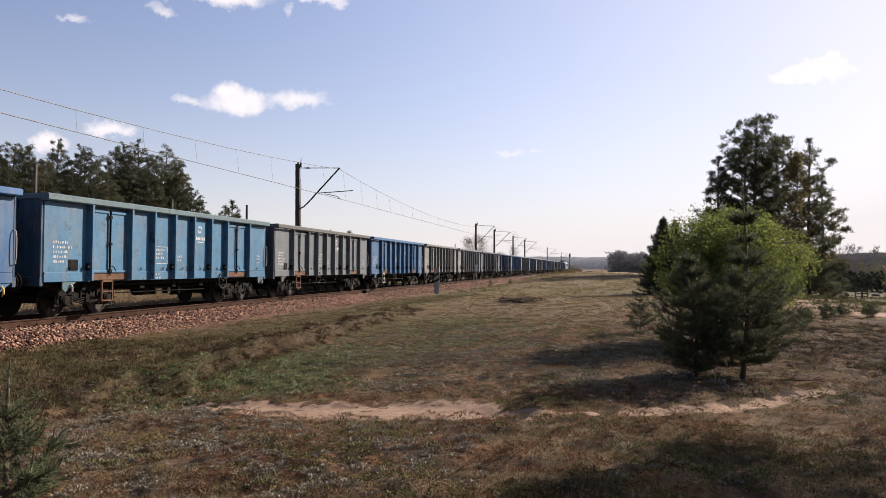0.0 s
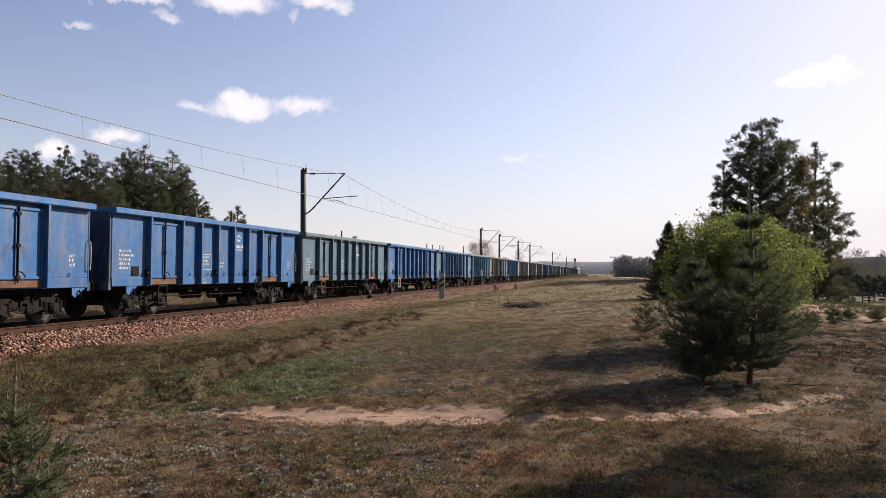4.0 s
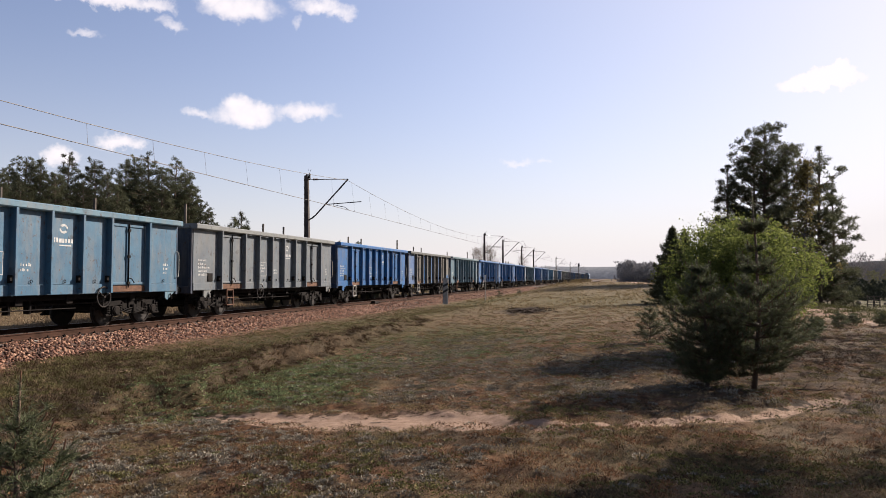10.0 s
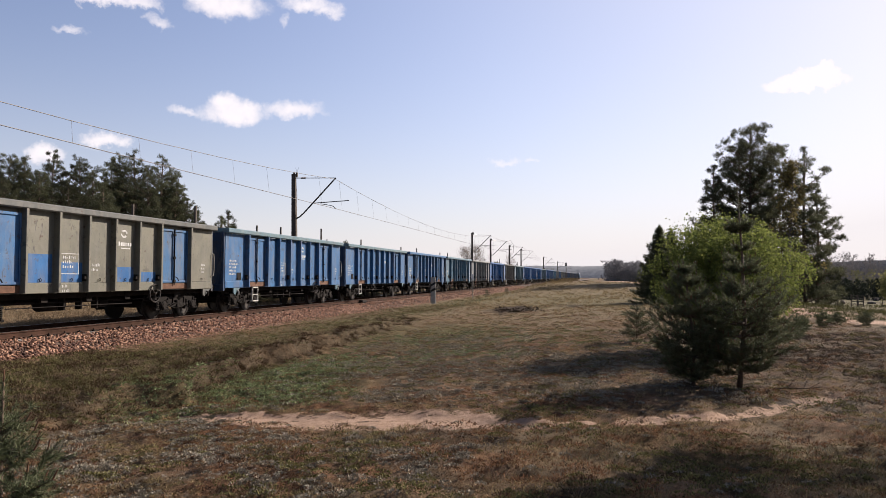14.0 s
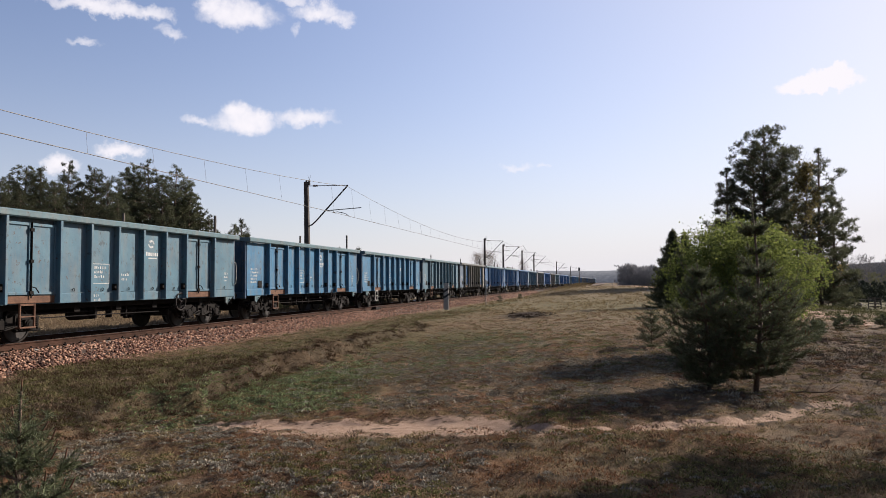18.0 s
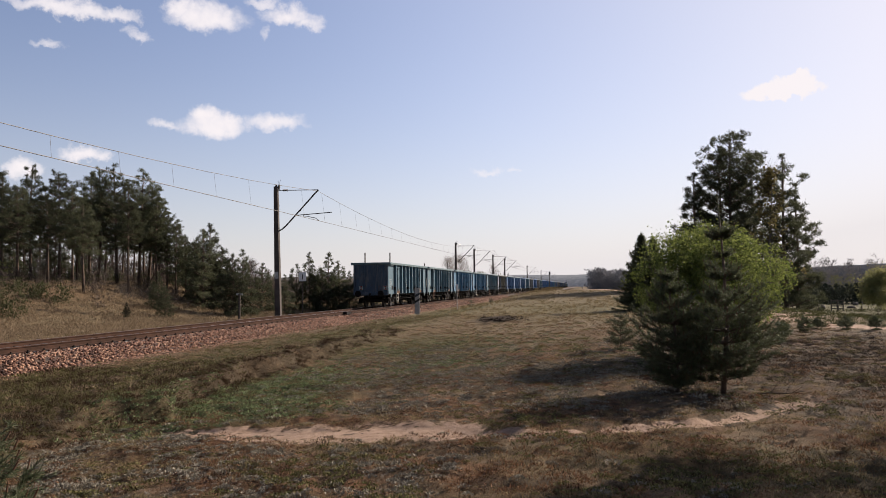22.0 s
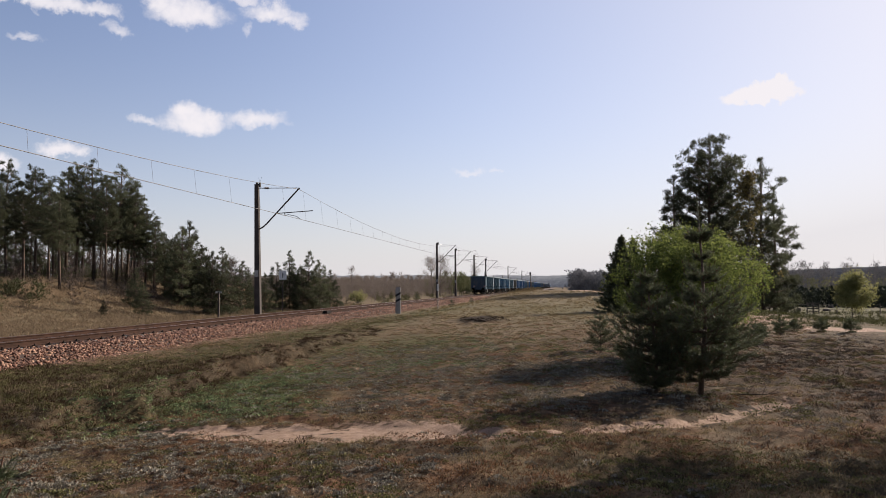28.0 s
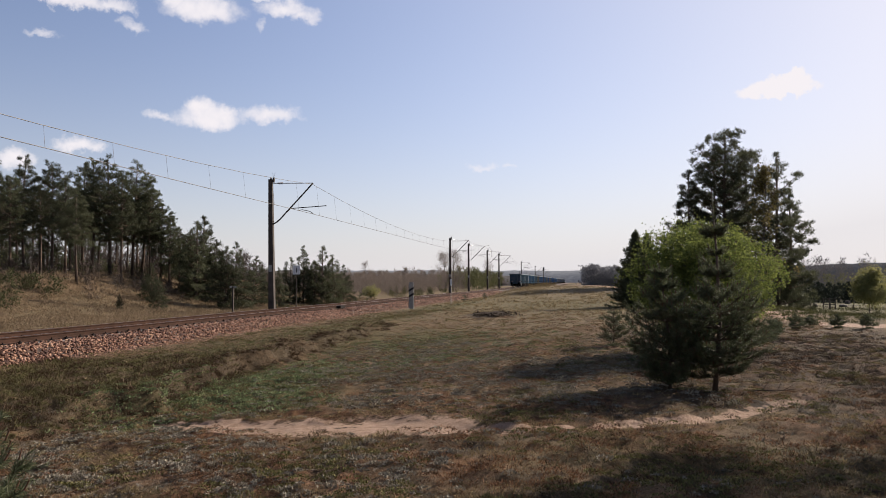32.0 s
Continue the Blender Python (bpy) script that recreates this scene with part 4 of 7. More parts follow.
def open_wagon(label, colour, rim=None, bays=None, step="dark", hook="dark", stakes=(), marks=0, tail=False, bands=()):
    """A four-axle open wagon. bays: colours of single side panels by number; stakes: (y, x) of poles that stand up inside."""
    w = thing("open_wagon", label, "freight wagon", "wagons of the goods train")
    rim = rim or tuple(c * 1.15 for c in colour)
    bays = bays or {}

    def painted(name, mesh, col, at=None):
        ob = part(name, mesh, None, w, at=at)
        ob.color = (*col, 1)
        return ob

    for i in range(9):
        if i in (1, 7):
            for k in (0, 1):
                painted("door", WM["door", i, k], bays.get(i, colour))
            painted("door_back", WM["door_back", i], tuple(c * 0.5 for c in colour))
            part("latch", WM["latch", i], None, w)
            part("door_sill", WM["door_sill", i], None, w)
        else:
            ob = painted("side_panel", WM["side_panel", i], bays.get(i, colour))
            part("tie_ring", WM["tie_ring"], None, ob, at=(0, BAYS[i] + 0.55 * (BAYS[i + 1] - BAYS[i]), 0))
    for i, z in bands:
        painted("paint_band", Geo().box(1.3555, BAYS[i] + 0.07, 1.29, 1.3565, BAYS[i + 1] - 0.07, z).mesh("paint_band", PAINT), BLUE)
    for k, y in enumerate(BAYS[1:-1]):
        ob = painted("post", WM["post"], colour, (0, y, 0))
        if k in (0, 3, 5, 6):
            part("door_stop", WM["door_stop"], None, ob)
    painted("far_side", WM["far_side"], colour)
    part("floor", WM["floor"], None, w)
    painted("top_rim", WM["top_rim"], rim)
    # shade on both ends is painted: the wagon's colour darkened towards navy
    end_shade = tuple(0.26 * c + 0.6 * d for c, d in zip(colour, NAVY))
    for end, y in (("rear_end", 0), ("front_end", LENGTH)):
        e = painted(end, WM[end], end_shade)
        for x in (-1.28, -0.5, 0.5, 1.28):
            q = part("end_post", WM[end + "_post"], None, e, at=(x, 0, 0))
            q.color = (*end_shade, 1)
        painted("headstock", WM[end + "_sill"], end_shade)
        for x in (-0.875, 0.875):
            part("buffer", WM[end + "_buffer"], None, w, at=(x, 0, 0))
        part("coupling", WM[end + "_coupling"], None, w)
    part("underframe", WM["underframe"], None, w)
    part("air_tank", WM["air_tank"], None, w)
    part("brake_rigging", WM["brake_rigging"], None, w)
    part("brake_wheel", WM["brake_wheel"], None, w, at=(0, 5.0 if marks else 9.3, 0.9))
    part("step", STEP_MESH[step], None, w, at=(0, 2.55, 0))
    part("handrail", WM["handrail"], None, w, at=(0, LENGTH - 0.02, 0))
    painted("corner_bracket", WM["corner_bracket"], rim, (0, 0.75, 0))
    painted("corner_bracket", WM["corner_bracket"], rim, pose(0, LENGTH - 0.6, 0))
    part("tow_hook", HOOK_MESH[hook], None, w, at=(0, 1.05, 0))
    part("tow_hook", HOOK_MESH[hook], None, w, at=(0, LENGTH - 0.35, 0))
    part("label_holder", WM["label_holder"], None, w)
    for mesh in MARKS[marks]:
        tagged(part("stencil", mesh, None, w), kind="stuff")
    for y in (1.97, 11.06):
        b = part("bogie", BOGIE, None, w, at=(0, y, 0))
        for ax in (-0.9, 0.9):
            part("wheelset", WHEELSET, None, b, at=(0, ax, 0.46))
            for s in (-1, 1):
                part("axle_box", AXLE_BOX, None, b, at=pose(s * 1.02, ax, 0, 0, 0, 0 if s > 0 else 180))
                for d in (-0.27, 0.27):
                    part("spring", SPRING, None, b, at=(s * 1.1, ax + d, 0))
            part("brake_shoe", BRAKE_SHOE, None, b, at=(0, ax * 0.42, 0))
    for y, x, top in stakes:
        part("stake", Geo().box(x - 0.04, y - 0.04, 1.2, x + 0.04, y + 0.04, top + 0.1, 0.01), BARK_GREY, w, "grey timber stake")
    if tail:
        for x in (-0.72, 1.16):
            p = part("tail_plate", Geo().box(x - 0.14, -0.15, 1.32, x + 0.14, -0.12, 1.62, 0.01, 1), SIGN_WHITE, w, "white end-of-train plate")
            for z0, z1 in ((1.335, 1.465), (1.605, 1.475)):
                g = Geo().add([(x - 0.125, -0.153, z0), (x + 0.125, -0.153, z0), (x, -0.153, z1)], [(0, 1, 2), (2, 1, 0)])
                part("red_triangle", g, SIGN_RED, p, "red triangle")
    return w


NAVY = (0.007, 0.017, 0.042)    # the ends' shade is put into their colour, darker than the sides
BLUE, SKY_BLUE, TEAL, GREY = (0.005, 0.068, 0.19), (0.018, 0.08, 0.185), (0.05, 0.106, 0.14), (0.084, 0.1, 0.112)
SEA, DUSTY, STEEL = (0.027, 0.106, 0.186), (0.019, 0.075, 0.165), (0.07, 0.082, 0.08)
DARK_RIM, TEAL_RIM, PALE = (0.06, 0.064, 0.06), (0.055, 0.1, 0.114), (0.125, 0.134, 0.13)
# from the rear end forwards: paint, words, and what differs
TRAIN = [
    (TEAL, "worn teal open wagon with end-of-train plates, last of the train", dict(rim=TEAL_RIM, step="white", tail=True, stakes=((0.5, -0.6, 4.05), (2.2, 0.9, 4.1)))),
    (TEAL, "faded teal open wagon with rust spots and stencilled writing", dict(rim=TEAL_RIM, step="rust", stakes=((12.2, 1.0, 4.0), (9.5, -1.0, 3.9)))),
    (SEA, "faded blue-green open wagon, scratched, with brown door sills", dict(rim=TEAL_RIM, step="rust", stakes=((12.4, 1.0, 4.1), (10.5, -1.0, 4.0)))),
    (SEA, "faded blue-green open wagon with white stencilled writing", dict(rim=TEAL_RIM, step="white", hook="white", marks=1)),
    (TEAL, "faded teal open wagon with rust spots and stencilled writing", dict(rim=TEAL_RIM, step="rust", stakes=((12.0, -1.0, 4.0),))),
    ((0.098, 0.096, 0.074), "tan-grey flaking open wagon with patches of bright blue paint", dict(rim=DARK_RIM, bays={0: (0.06, 0.09, 0.13), 1: SKY_BLUE, 7: DUSTY}, bands=((2, 2.05), (3, 1.85), (5, 1.75), (6, 1.6)), step="dark", stakes=((12.4, 1.0, 4.0), (11.5, -1.0, 4.0)))),
    (SKY_BLUE, "light blue open wagon with grey rim and white stencils", dict(rim=(0.07, 0.125, 0.15), step="white", hook="white", stakes=((7.5, -1.0, 3.9), (10.3, -1.0, 4.0), (12.6, 0.4, 4.05)))),
    (SKY_BLUE, "light blue open wagon, scuffed, with a pale step frame", dict(rim=(0.07, 0.125, 0.15), step="white", marks=2, stakes=((9.8, -1.0, 4.0),))),
    (DUSTY, "dusty blue open wagon with worn white stencils", dict(step="white", stakes=((6.5, -1.0, 3.9), (12.0, -1.0, 4.0)))),
    ((0.034, 0.092, 0.145), "light sea-blue open wagon with a rust-brown sill", dict(rim=(0.06, 0.125, 0.165), step="rust", stakes=((8.0, -1.0, 3.9), (11.9, -1.0, 4.0)))),
    (GREY, "pale grey open wagon with rust runs below the rim", dict(rim=PALE, step="rust", marks=1, hook="white", stakes=((0.2, 0.9, 4.0), (10.0, -1.0, 4.0), (12.3, -1.0, 4.0)))),
    (BLUE, "bright blue open wagon with white stencils", dict(step="white", stakes=((7.9, -1.0, 4.0), (10.4, -1.0, 4.0), (12.6, 0.9, 4.0)))),
    ((0.092, 0.09, 0.08), "tan-grey flaking open wagon with single bright blue side panels", dict(bands=((8, 1.68),), rim=DARK_RIM, bays={0: (0.05, 0.1, 0.2), 2: BLUE, 4: BLUE, 6: BLUE}, step="white", hook="yellow", stakes=((9.8, -1.0, 4.0), (12.4, -1.0, 4.0)))),
    (TEAL, "dull teal open wagon with brown sills", dict(rim=TEAL_RIM, step="rust", stakes=((8.8, -1.0, 4.0), (12.4, 0.4, 4.1)))),
    (BLUE, "bright blue open wagon with a pale step frame", dict(step="white", marks=2, stakes=((9.2, -1.0, 4.0), (12.3, 0.6, 4.0)))),
    (BLUE, "bright blue open wagon with white stencils", dict(step="white", marks=1)),
    (BLUE, "bright blue open wagon with white stencils", dict(step="dark", stakes=((8.4, -1.0, 4.0), (11.4, -1.0, 4.0)))),
    ((0.036, 0.084, 0.122), "blue-grey weathered open wagon with brown door sills", dict(rim=TEAL_RIM, step="rust", stakes=((11.5, -1.0, 4.0),))),
    (BLUE, "bright blue open wagon with white stencilled writing", dict(step="white", hook="white")),
    (DUSTY, "dusty blue open wagon with yellow hooks", dict(step="rust", hook="yellow", stakes=((5.9, -1.0, 4.0), (8.2, -1.0, 4.0), (11.3, -1.0, 4.05), (12.7, -1.0, 4.05)))),
    (SEA, "light blue-green open wagon with rust-brown door sills", dict(rim=TEAL_RIM, step="rust", hook="white", stakes=((0.3, 0.8, 4.1), (9.6, -1.0, 4.0), (12.6, 0.7, 4.0)))),
    (GREY, "pale grey open wagon, dark rimmed", dict(rim=DARK_RIM, step="rust", marks=1)),
    (DUSTY, "dusty blue open wagon with worn white stencils", dict(step="white", marks=2)),
    ((0.1, 0.108, 0.108), "pale grey weathered open wagon", dict(bays={0: PALE, 8: PALE})),
    ((0.07, 0.088, 0.1), "blue-grey weathered open wagon with a pale end panel", dict(bays={0: PALE}, stakes=((10, -1.0, 4.0),))),
    ((0.045, 0.058, 0.075), "dull slate-grey open wagon", dict(bays={8: PALE})),
    ((0.022, 0.045, 0.085), "dark dull blue open wagon", dict()),
    ((0.016, 0.055, 0.125), "dusty blue open wagon, far along the train", dict()),
    ((0.05, 0.062, 0.075), "dull slate-grey open wagon, far along the train", dict()),
    ((0.02, 0.05, 0.1), "dark blue weathered open wagon", dict()),
    ((0.07, 0.085, 0.1), "blue-grey weathered open wagon", dict()),
    ((0.022, 0.045, 0.085), "dark dull blue open wagon", dict()),
    ((0.016, 0.055, 0.125), "dusty blue open wagon, far along the train", dict()),
    ((0.05, 0.062, 0.075), "dull slate-grey open wagon, far along the train", dict()),
    ((0.02, 0.05, 0.1), "dark blue weathered open wagon", dict()),
    ((0.07, 0.085, 0.1), "blue-grey weathered open wagon", dict()),
    ((0.022, 0.045, 0.085), "dark dull blue open wagon", dict()),
    ((0.016, 0.055, 0.125), "dusty blue open wagon, far along the train", dict()),
]
WAGONS = [open_wagon(label, colour, **more) for colour, label, more in TRAIN]


def locomotive():
    """The electric locomotive far ahead at the head of the train."""
    e = thing("electric_locomotive", "dark electric locomotive heading the goods train", "locomotive")
    body = Geo()
    prof = [(-1.48, 1.0), (-1.5, 2.6), (-1.2, 3.5), (-0.8, 3.75), (0.8, 3.75), (1.2, 3.5), (1.5, 2.6), (1.48, 1.0)]
    k = len(prof)
    rows = [(0.0, 0.94), (0.3, 1.0), (17.6, 1.0), (17.9, 0.94)]
    body.add([(x * s, y, z) for y, s in rows for x, z in prof], [(r * k + i, r * k + (i + 1) % k, (r + 1) * k + (i + 1) % k, (r + 1) * k + i) for r in range(3) for i in range(k)] + [tuple(range(k)), tuple(range(3 * k, 4 * k))[::-1]])
    b = part("body", body, PAINT, e)
    b.color = (0.03, 0.09, 0.16, 1)
    for y in (0.9, 15.9):
        part("cab_window", Geo().box(1.46, y, 2.2, 1.512, y + 0.9, 2.9, 0.03), SIGN_BLACK, e)
    for i in range(5):
        part("grille", Geo().box(1.47, 3.2 + 2.4 * i, 2.1, 1.515, 4.8 + 2.4 * i, 2.8, 0.02), IRON, e)
    for y in (3.5, 14.2):
        g = Geo()
        g.box(-0.7, y - 0.8, 3.75, 0.7, y + 0.8, 3.95, 0.03)
        up = 5.45 if y < 5 else 4.2
        g.tube((-0.5, y - 0.6, 3.95), (-0.4, y + 0.7, (3.95 + up) / 2), 0.03, n=6).tube((0.5, y - 0.6, 3.95), (0.4, y + 0.7, (3.95 + up) / 2), 0.03, n=6)
        g.tube((-0.4, y + 0.7, (3.95 + up) / 2), (-0.5, y, up), 0.025, n=6).tube((0.4, y + 0.7, (3.95 + up) / 2), (0.5, y, up), 0.025, n=6)
        g.box(-0.8, y - 0.15, up, 0.8, y + 0.15, up + 0.05, 0.01)
        part("pantograph", g, IRON, e)
    for y in (3.4, 14.5):
        bg = part("bogie", BOGIE, None, e, at=(0, y, 0))
        for ax in (-1.2, 1.2):
            part("wheelset", WHEELSET, None, bg, at=(0, ax, 0.46))
    part("underframe", Geo().box(-1.2, 0.5, 0.7, 1.2, 17.4, 1.02, 0.05, 1), IRON, e)
    for x in (-0.875, 0.875):
        part("buffer", WM["rear_end_buffer"], None, e, at=(x, 0, 0))
    return e


LOCO = locomotive()

# ---- overhead line ----
MAST_X = TRACK_X - 2.52
MASTS = [-21.5, 42.6, 105.7, 123.7, 149.3, 171.2, 237.2, 311.3, 385.0]


def mast(y, lean=0.0):
    m = thing("catenary_mast", "tall weathered concrete mast carrying the overhead line", "catenary mast", "masts of the overhead line", at=pose(MAST_X, y, -0.45, 0, lean))
    g = Geo()
    b, t, h = 0.18, 0.12, 8.2
    g.add([(sx * w, sy * w * 0.8, z) for z, w in ((0, b), (h, t)) for sx, sy in ((-1, -1), (1, -1), (1, 1), (-1, 1))],
          [(0, 1, 5, 4), (1, 2, 6, 5), (2, 3, 7, 6), (3, 0, 4, 7), (4, 5, 6, 7), (3, 2, 1, 0)])
    part("pole", g, MAST_STEEL, m)
    part("footing", Geo().box(-0.35, -0.35, -0.5, 0.35, 0.35, 0.12, 0.05), CONCRETE, m)
    tip = (2.72, 0, 7.85)
    g = Geo()
    g.path([(0.12, 0, 5.45), (0.35, 0, 5.55), (0.6, 0, 5.75), tip], 0.045, 8)
    part("strut", g, WIRE, m)
    g = Geo()
    g.tube((0.12, 0, 7.95), tip, 0.022, n=6)
    for i in range(5):
        g.lathe((0.45 + 0.07 * i, 0, 7.94 - 0.002 * i), (1, 0, 0), [(0, 0.03), (0.02, 0.075), (0.05, 0.03)], 10)
    part("tie_rod", g, INSULATOR, m)
    g = Geo()
    g.tube((1.25, 0, 6.36), (3.55, 0, 6.44), 0.026, n=6)
    part("registration_tube", g, WIRE, m)
    g = Geo()
    g.path([(1.75, 0, 6.38), (1.75, 0, 6.22), (2.0, 0.02, 6.26), (2.5, 0.02, 6.14), (2.72, 0.02, 5.97)], 0.02, 6)
    part("steady_arm", g, WIRE, m)
    g = Geo()
    g.tube((0, 0, 8.2), (0.04, 0, 8.32), 0.06, n=8).tube((0.2, 0, 8.0), (0.2, 0, 8.3), 0.07, n=8)
    g.tube((0.2, 0, 8.3), (0.12, 0, 8.6), 0.008, n=5).tube((0.2, 0, 8.3), (0.3, 0, 8.6), 0.008, n=5)
    part("horn_gap", g, WIRE, m)
    part("small_plate", Geo().box(-0.11, -0.185, 2.55, 0.11, -0.175, 2.95), SIGN_WHITE, m, "small pale plate with unreadable writing")
    return m


def overhead_wires():
    w = thing("overhead_line", "sagging overhead wires with droppers above the track", "overhead line", kind="structure")
    for a, b in zip(MASTS, MASTS[1:]):
        n = 14
        zc, zm = 5.53, 7.38

        def carrier(y):
            sag = 1.26 * ((b - a) / 64.0) ** 2
            u = (y - a) / (b - a)
            return zm - 4 * sag * u * (1 - u)

        ys = [a + (b - a) * i / n for i in range(n + 1)]
        part("carrier_wire", Geo().path([(TRACK_X, y, carrier(y)) for y in ys], 0.012, 5), WIRE, w)
        zig = 0.22 if MASTS.index(a) % 2 else -0.22
        part("contact_wire", Geo().path([(TRACK_X + zig, a, zc), (TRACK_X - zig, b, zc)], 0.014, 5), WIRE, w)
        k = max(2, round((b - a) / 3.4))
        for i in range(k):
            y = a + (b - a) * (i + 0.21) / k
            u = (y - a) / (b - a)
            part("dropper", Geo().tube((TRACK_X, y, carrier(y)), (TRACK_X + zig * (1 - 2 * u), y, zc), 0.0045, n=4), WIRE, w)
    # the loop of wire at the section break
    part("jumper_wire", Geo().path([(TRACK_X - 0.4, 123.7, 7.0), (TRACK_X + 0.5, 126, 7.7), (TRACK_X + 0.9, 127, 6.9), (TRACK_X + 0.9, 127, 5.6)], 0.02, 5), WIRE, w)


for _i, _y in enumerate(MASTS):
    mast(_y, -1.2 if _i == 1 else -0.4)
overhead_wires()


def trackside_signs():
    s = thing("marker_slab", "upright whitish concrete marker with black slanting stripes", "track marker", at=pose(-11.0, 48.0, -0.3, 0, 0, 8))
    part("slab", Geo().box(-0.17, -0.05, 0, 0.17, 0.05, 1.75, 0.02), CONCRETE, s)
    for z in (0.72, 1.1):
        g = Geo().add([(-0.17, -0.054, z), (0.17, -0.054, z + 0.2), (0.17, -0.054, z + 0.36), (-0.17, -0.054, z + 0.16)], [(0, 1, 2, 3), (3, 2, 1, 0)])
        part("stripe", g, SIGN_BLACK, s, "black stripe")
    s = thing("white_stake", "thin stake with a white plate on top", "marker post", at=(-9.2, 53.0, 0.05))
    part("post", Geo().tube((0, 0, -0.2), (0, 0, 1.55), 0.03, n=8), CONCRETE, s)
    part("plate", Geo().box(-0.07, -0.05, 1.15, 0.07, -0.03, 1.62), BOARD_WHITE, s, "white plate")
    s = thing("track_sign", "small white board with a black mark on a thin post", "railway sign", at=pose(-19.9, 50.2, -0.3, 0, 0, 24))
    part("post", Geo().tube((0, 0, 0), (0, 0, 2.9), 0.035, n=8), MAST_STEEL, s)
    b = part("board", Geo().box(-0.26, -0.05, 2.3, 0.26, -0.03, 2.95, 0.01, 1), BOARD_WHITE, s, "white board")
    part("mark", Geo().box(-0.03, -0.056, 2.42, 0.03, -0.051, 2.78), SIGN_BLACK, b, "black stroke")
    s = thing("low_post", "short dark post with a crossbar beside the track", "marker post", at=(-20.3, 41.2, -0.3))
    part("post", Geo().box(-0.05, -0.05, 0, 0.05, 0.05, 1.5, 0.015), MAST_STEEL, s)
    part("crossbar", Geo().box(-0.2, -0.03, 1.42, 0.2, 0.03, 1.52, 0.01), SIGN_WHITE, s)
    s = thing("track_magnet", "low dark magnet box on a bracket beside the rail", "track device", at=(-14.75, 44.6, -0.2))
    part("box", Geo().box(-0.14, -0.4, 0.02, 0.14, 0.4, 0.2, 0.03, 1), IRON, s)
    part("bracket", Geo().box(-0.3, -0.08, -0.06, 0.3, 0.08, 0.02, 0.01), IRON, s)
    s = thing("signal", "railway light signal seen from behind on a thin mast", "railway signal", at=(-12.6, 262, -0.4))
    part("post", Geo().tube((0, 0, 0), (0, 0, 6.2), 0.09, n=8), MAST_STEEL, s)
    part("head", Geo().box(-0.3, -0.15, 5.7, 0.3, 0.1, 6.8, 0.08), SIGN_BLACK, s)


trackside_signs()

# ---- trees ----


def spikes(rng, centres, axes, sizes, count, width, spread=1.0):
    """Sprays of thin pointed needles, blades or leaves round each centre, leaning to its axis. Gives points and triangles."""
    n = len(centres)
    d = rng.standard_normal((n, count, 3))
    d /= np.linalg.norm(d, axis=2, keepdims=True)
    d = d * spread + axes[:, None, :]
    d /= np.linalg.norm(d, axis=2, keepdims=True)
    side = np.cross(d, rng.standard_normal((n, count, 3)))
    side /= np.linalg.norm(side, axis=2, keepdims=True) + 1e-9
    ln = sizes[:, None, None] * rng.uniform(0.65, 1.15, (n, count, 1))
    c = centres[:, None, :]
    w = width * sizes[:, None, None]
    pts = np.stack([c + side * w, c - side * w, c + d * ln], 2).reshape(-1, 3)
    return pts, np.arange(len(pts)).reshape(-1, 3)


def leaves(rng, centres, size, droop=0.2):
    """Small pointed four-cornered leaves at random turns."""
    n = len(centres)
    d = rng.standard_normal((n, 3)) + np.array([0, 0, -droop])
    d /= np.linalg.norm(d, axis=1, keepdims=True)
    s = np.cross(d, rng.standard_normal((n, 3)))
    s /= np.linalg.norm(s, axis=1, keepdims=True)
    ln = (size * rng.uniform(0.7, 1.3, n))[:, None]
    pts = np.stack([centres, centres + d * ln * 0.45 + s * ln * 0.38, centres + d * ln, centres + d * ln * 0.45 - s * ln * 0.38], 1).reshape(-1, 3)
    return pts, np.arange(len(pts)).reshape(-1, 4)


def limb(rng, start, heading, rise, length, bend=0.15, k=5):
    """Points along a branch that wanders."""
    pts, p, a = [np.array(start, float)], np.array(start, float), heading
    for i in range(k):
        a += rng.normal(0, bend)
        p = p + np.array([math.cos(a) * math.cos(rise), math.sin(a) * math.cos(rise), math.sin(rise)]) * length / k
        rise += rng.normal(0.02, bend * 0.6)
        pts.append(p.copy())
    return pts


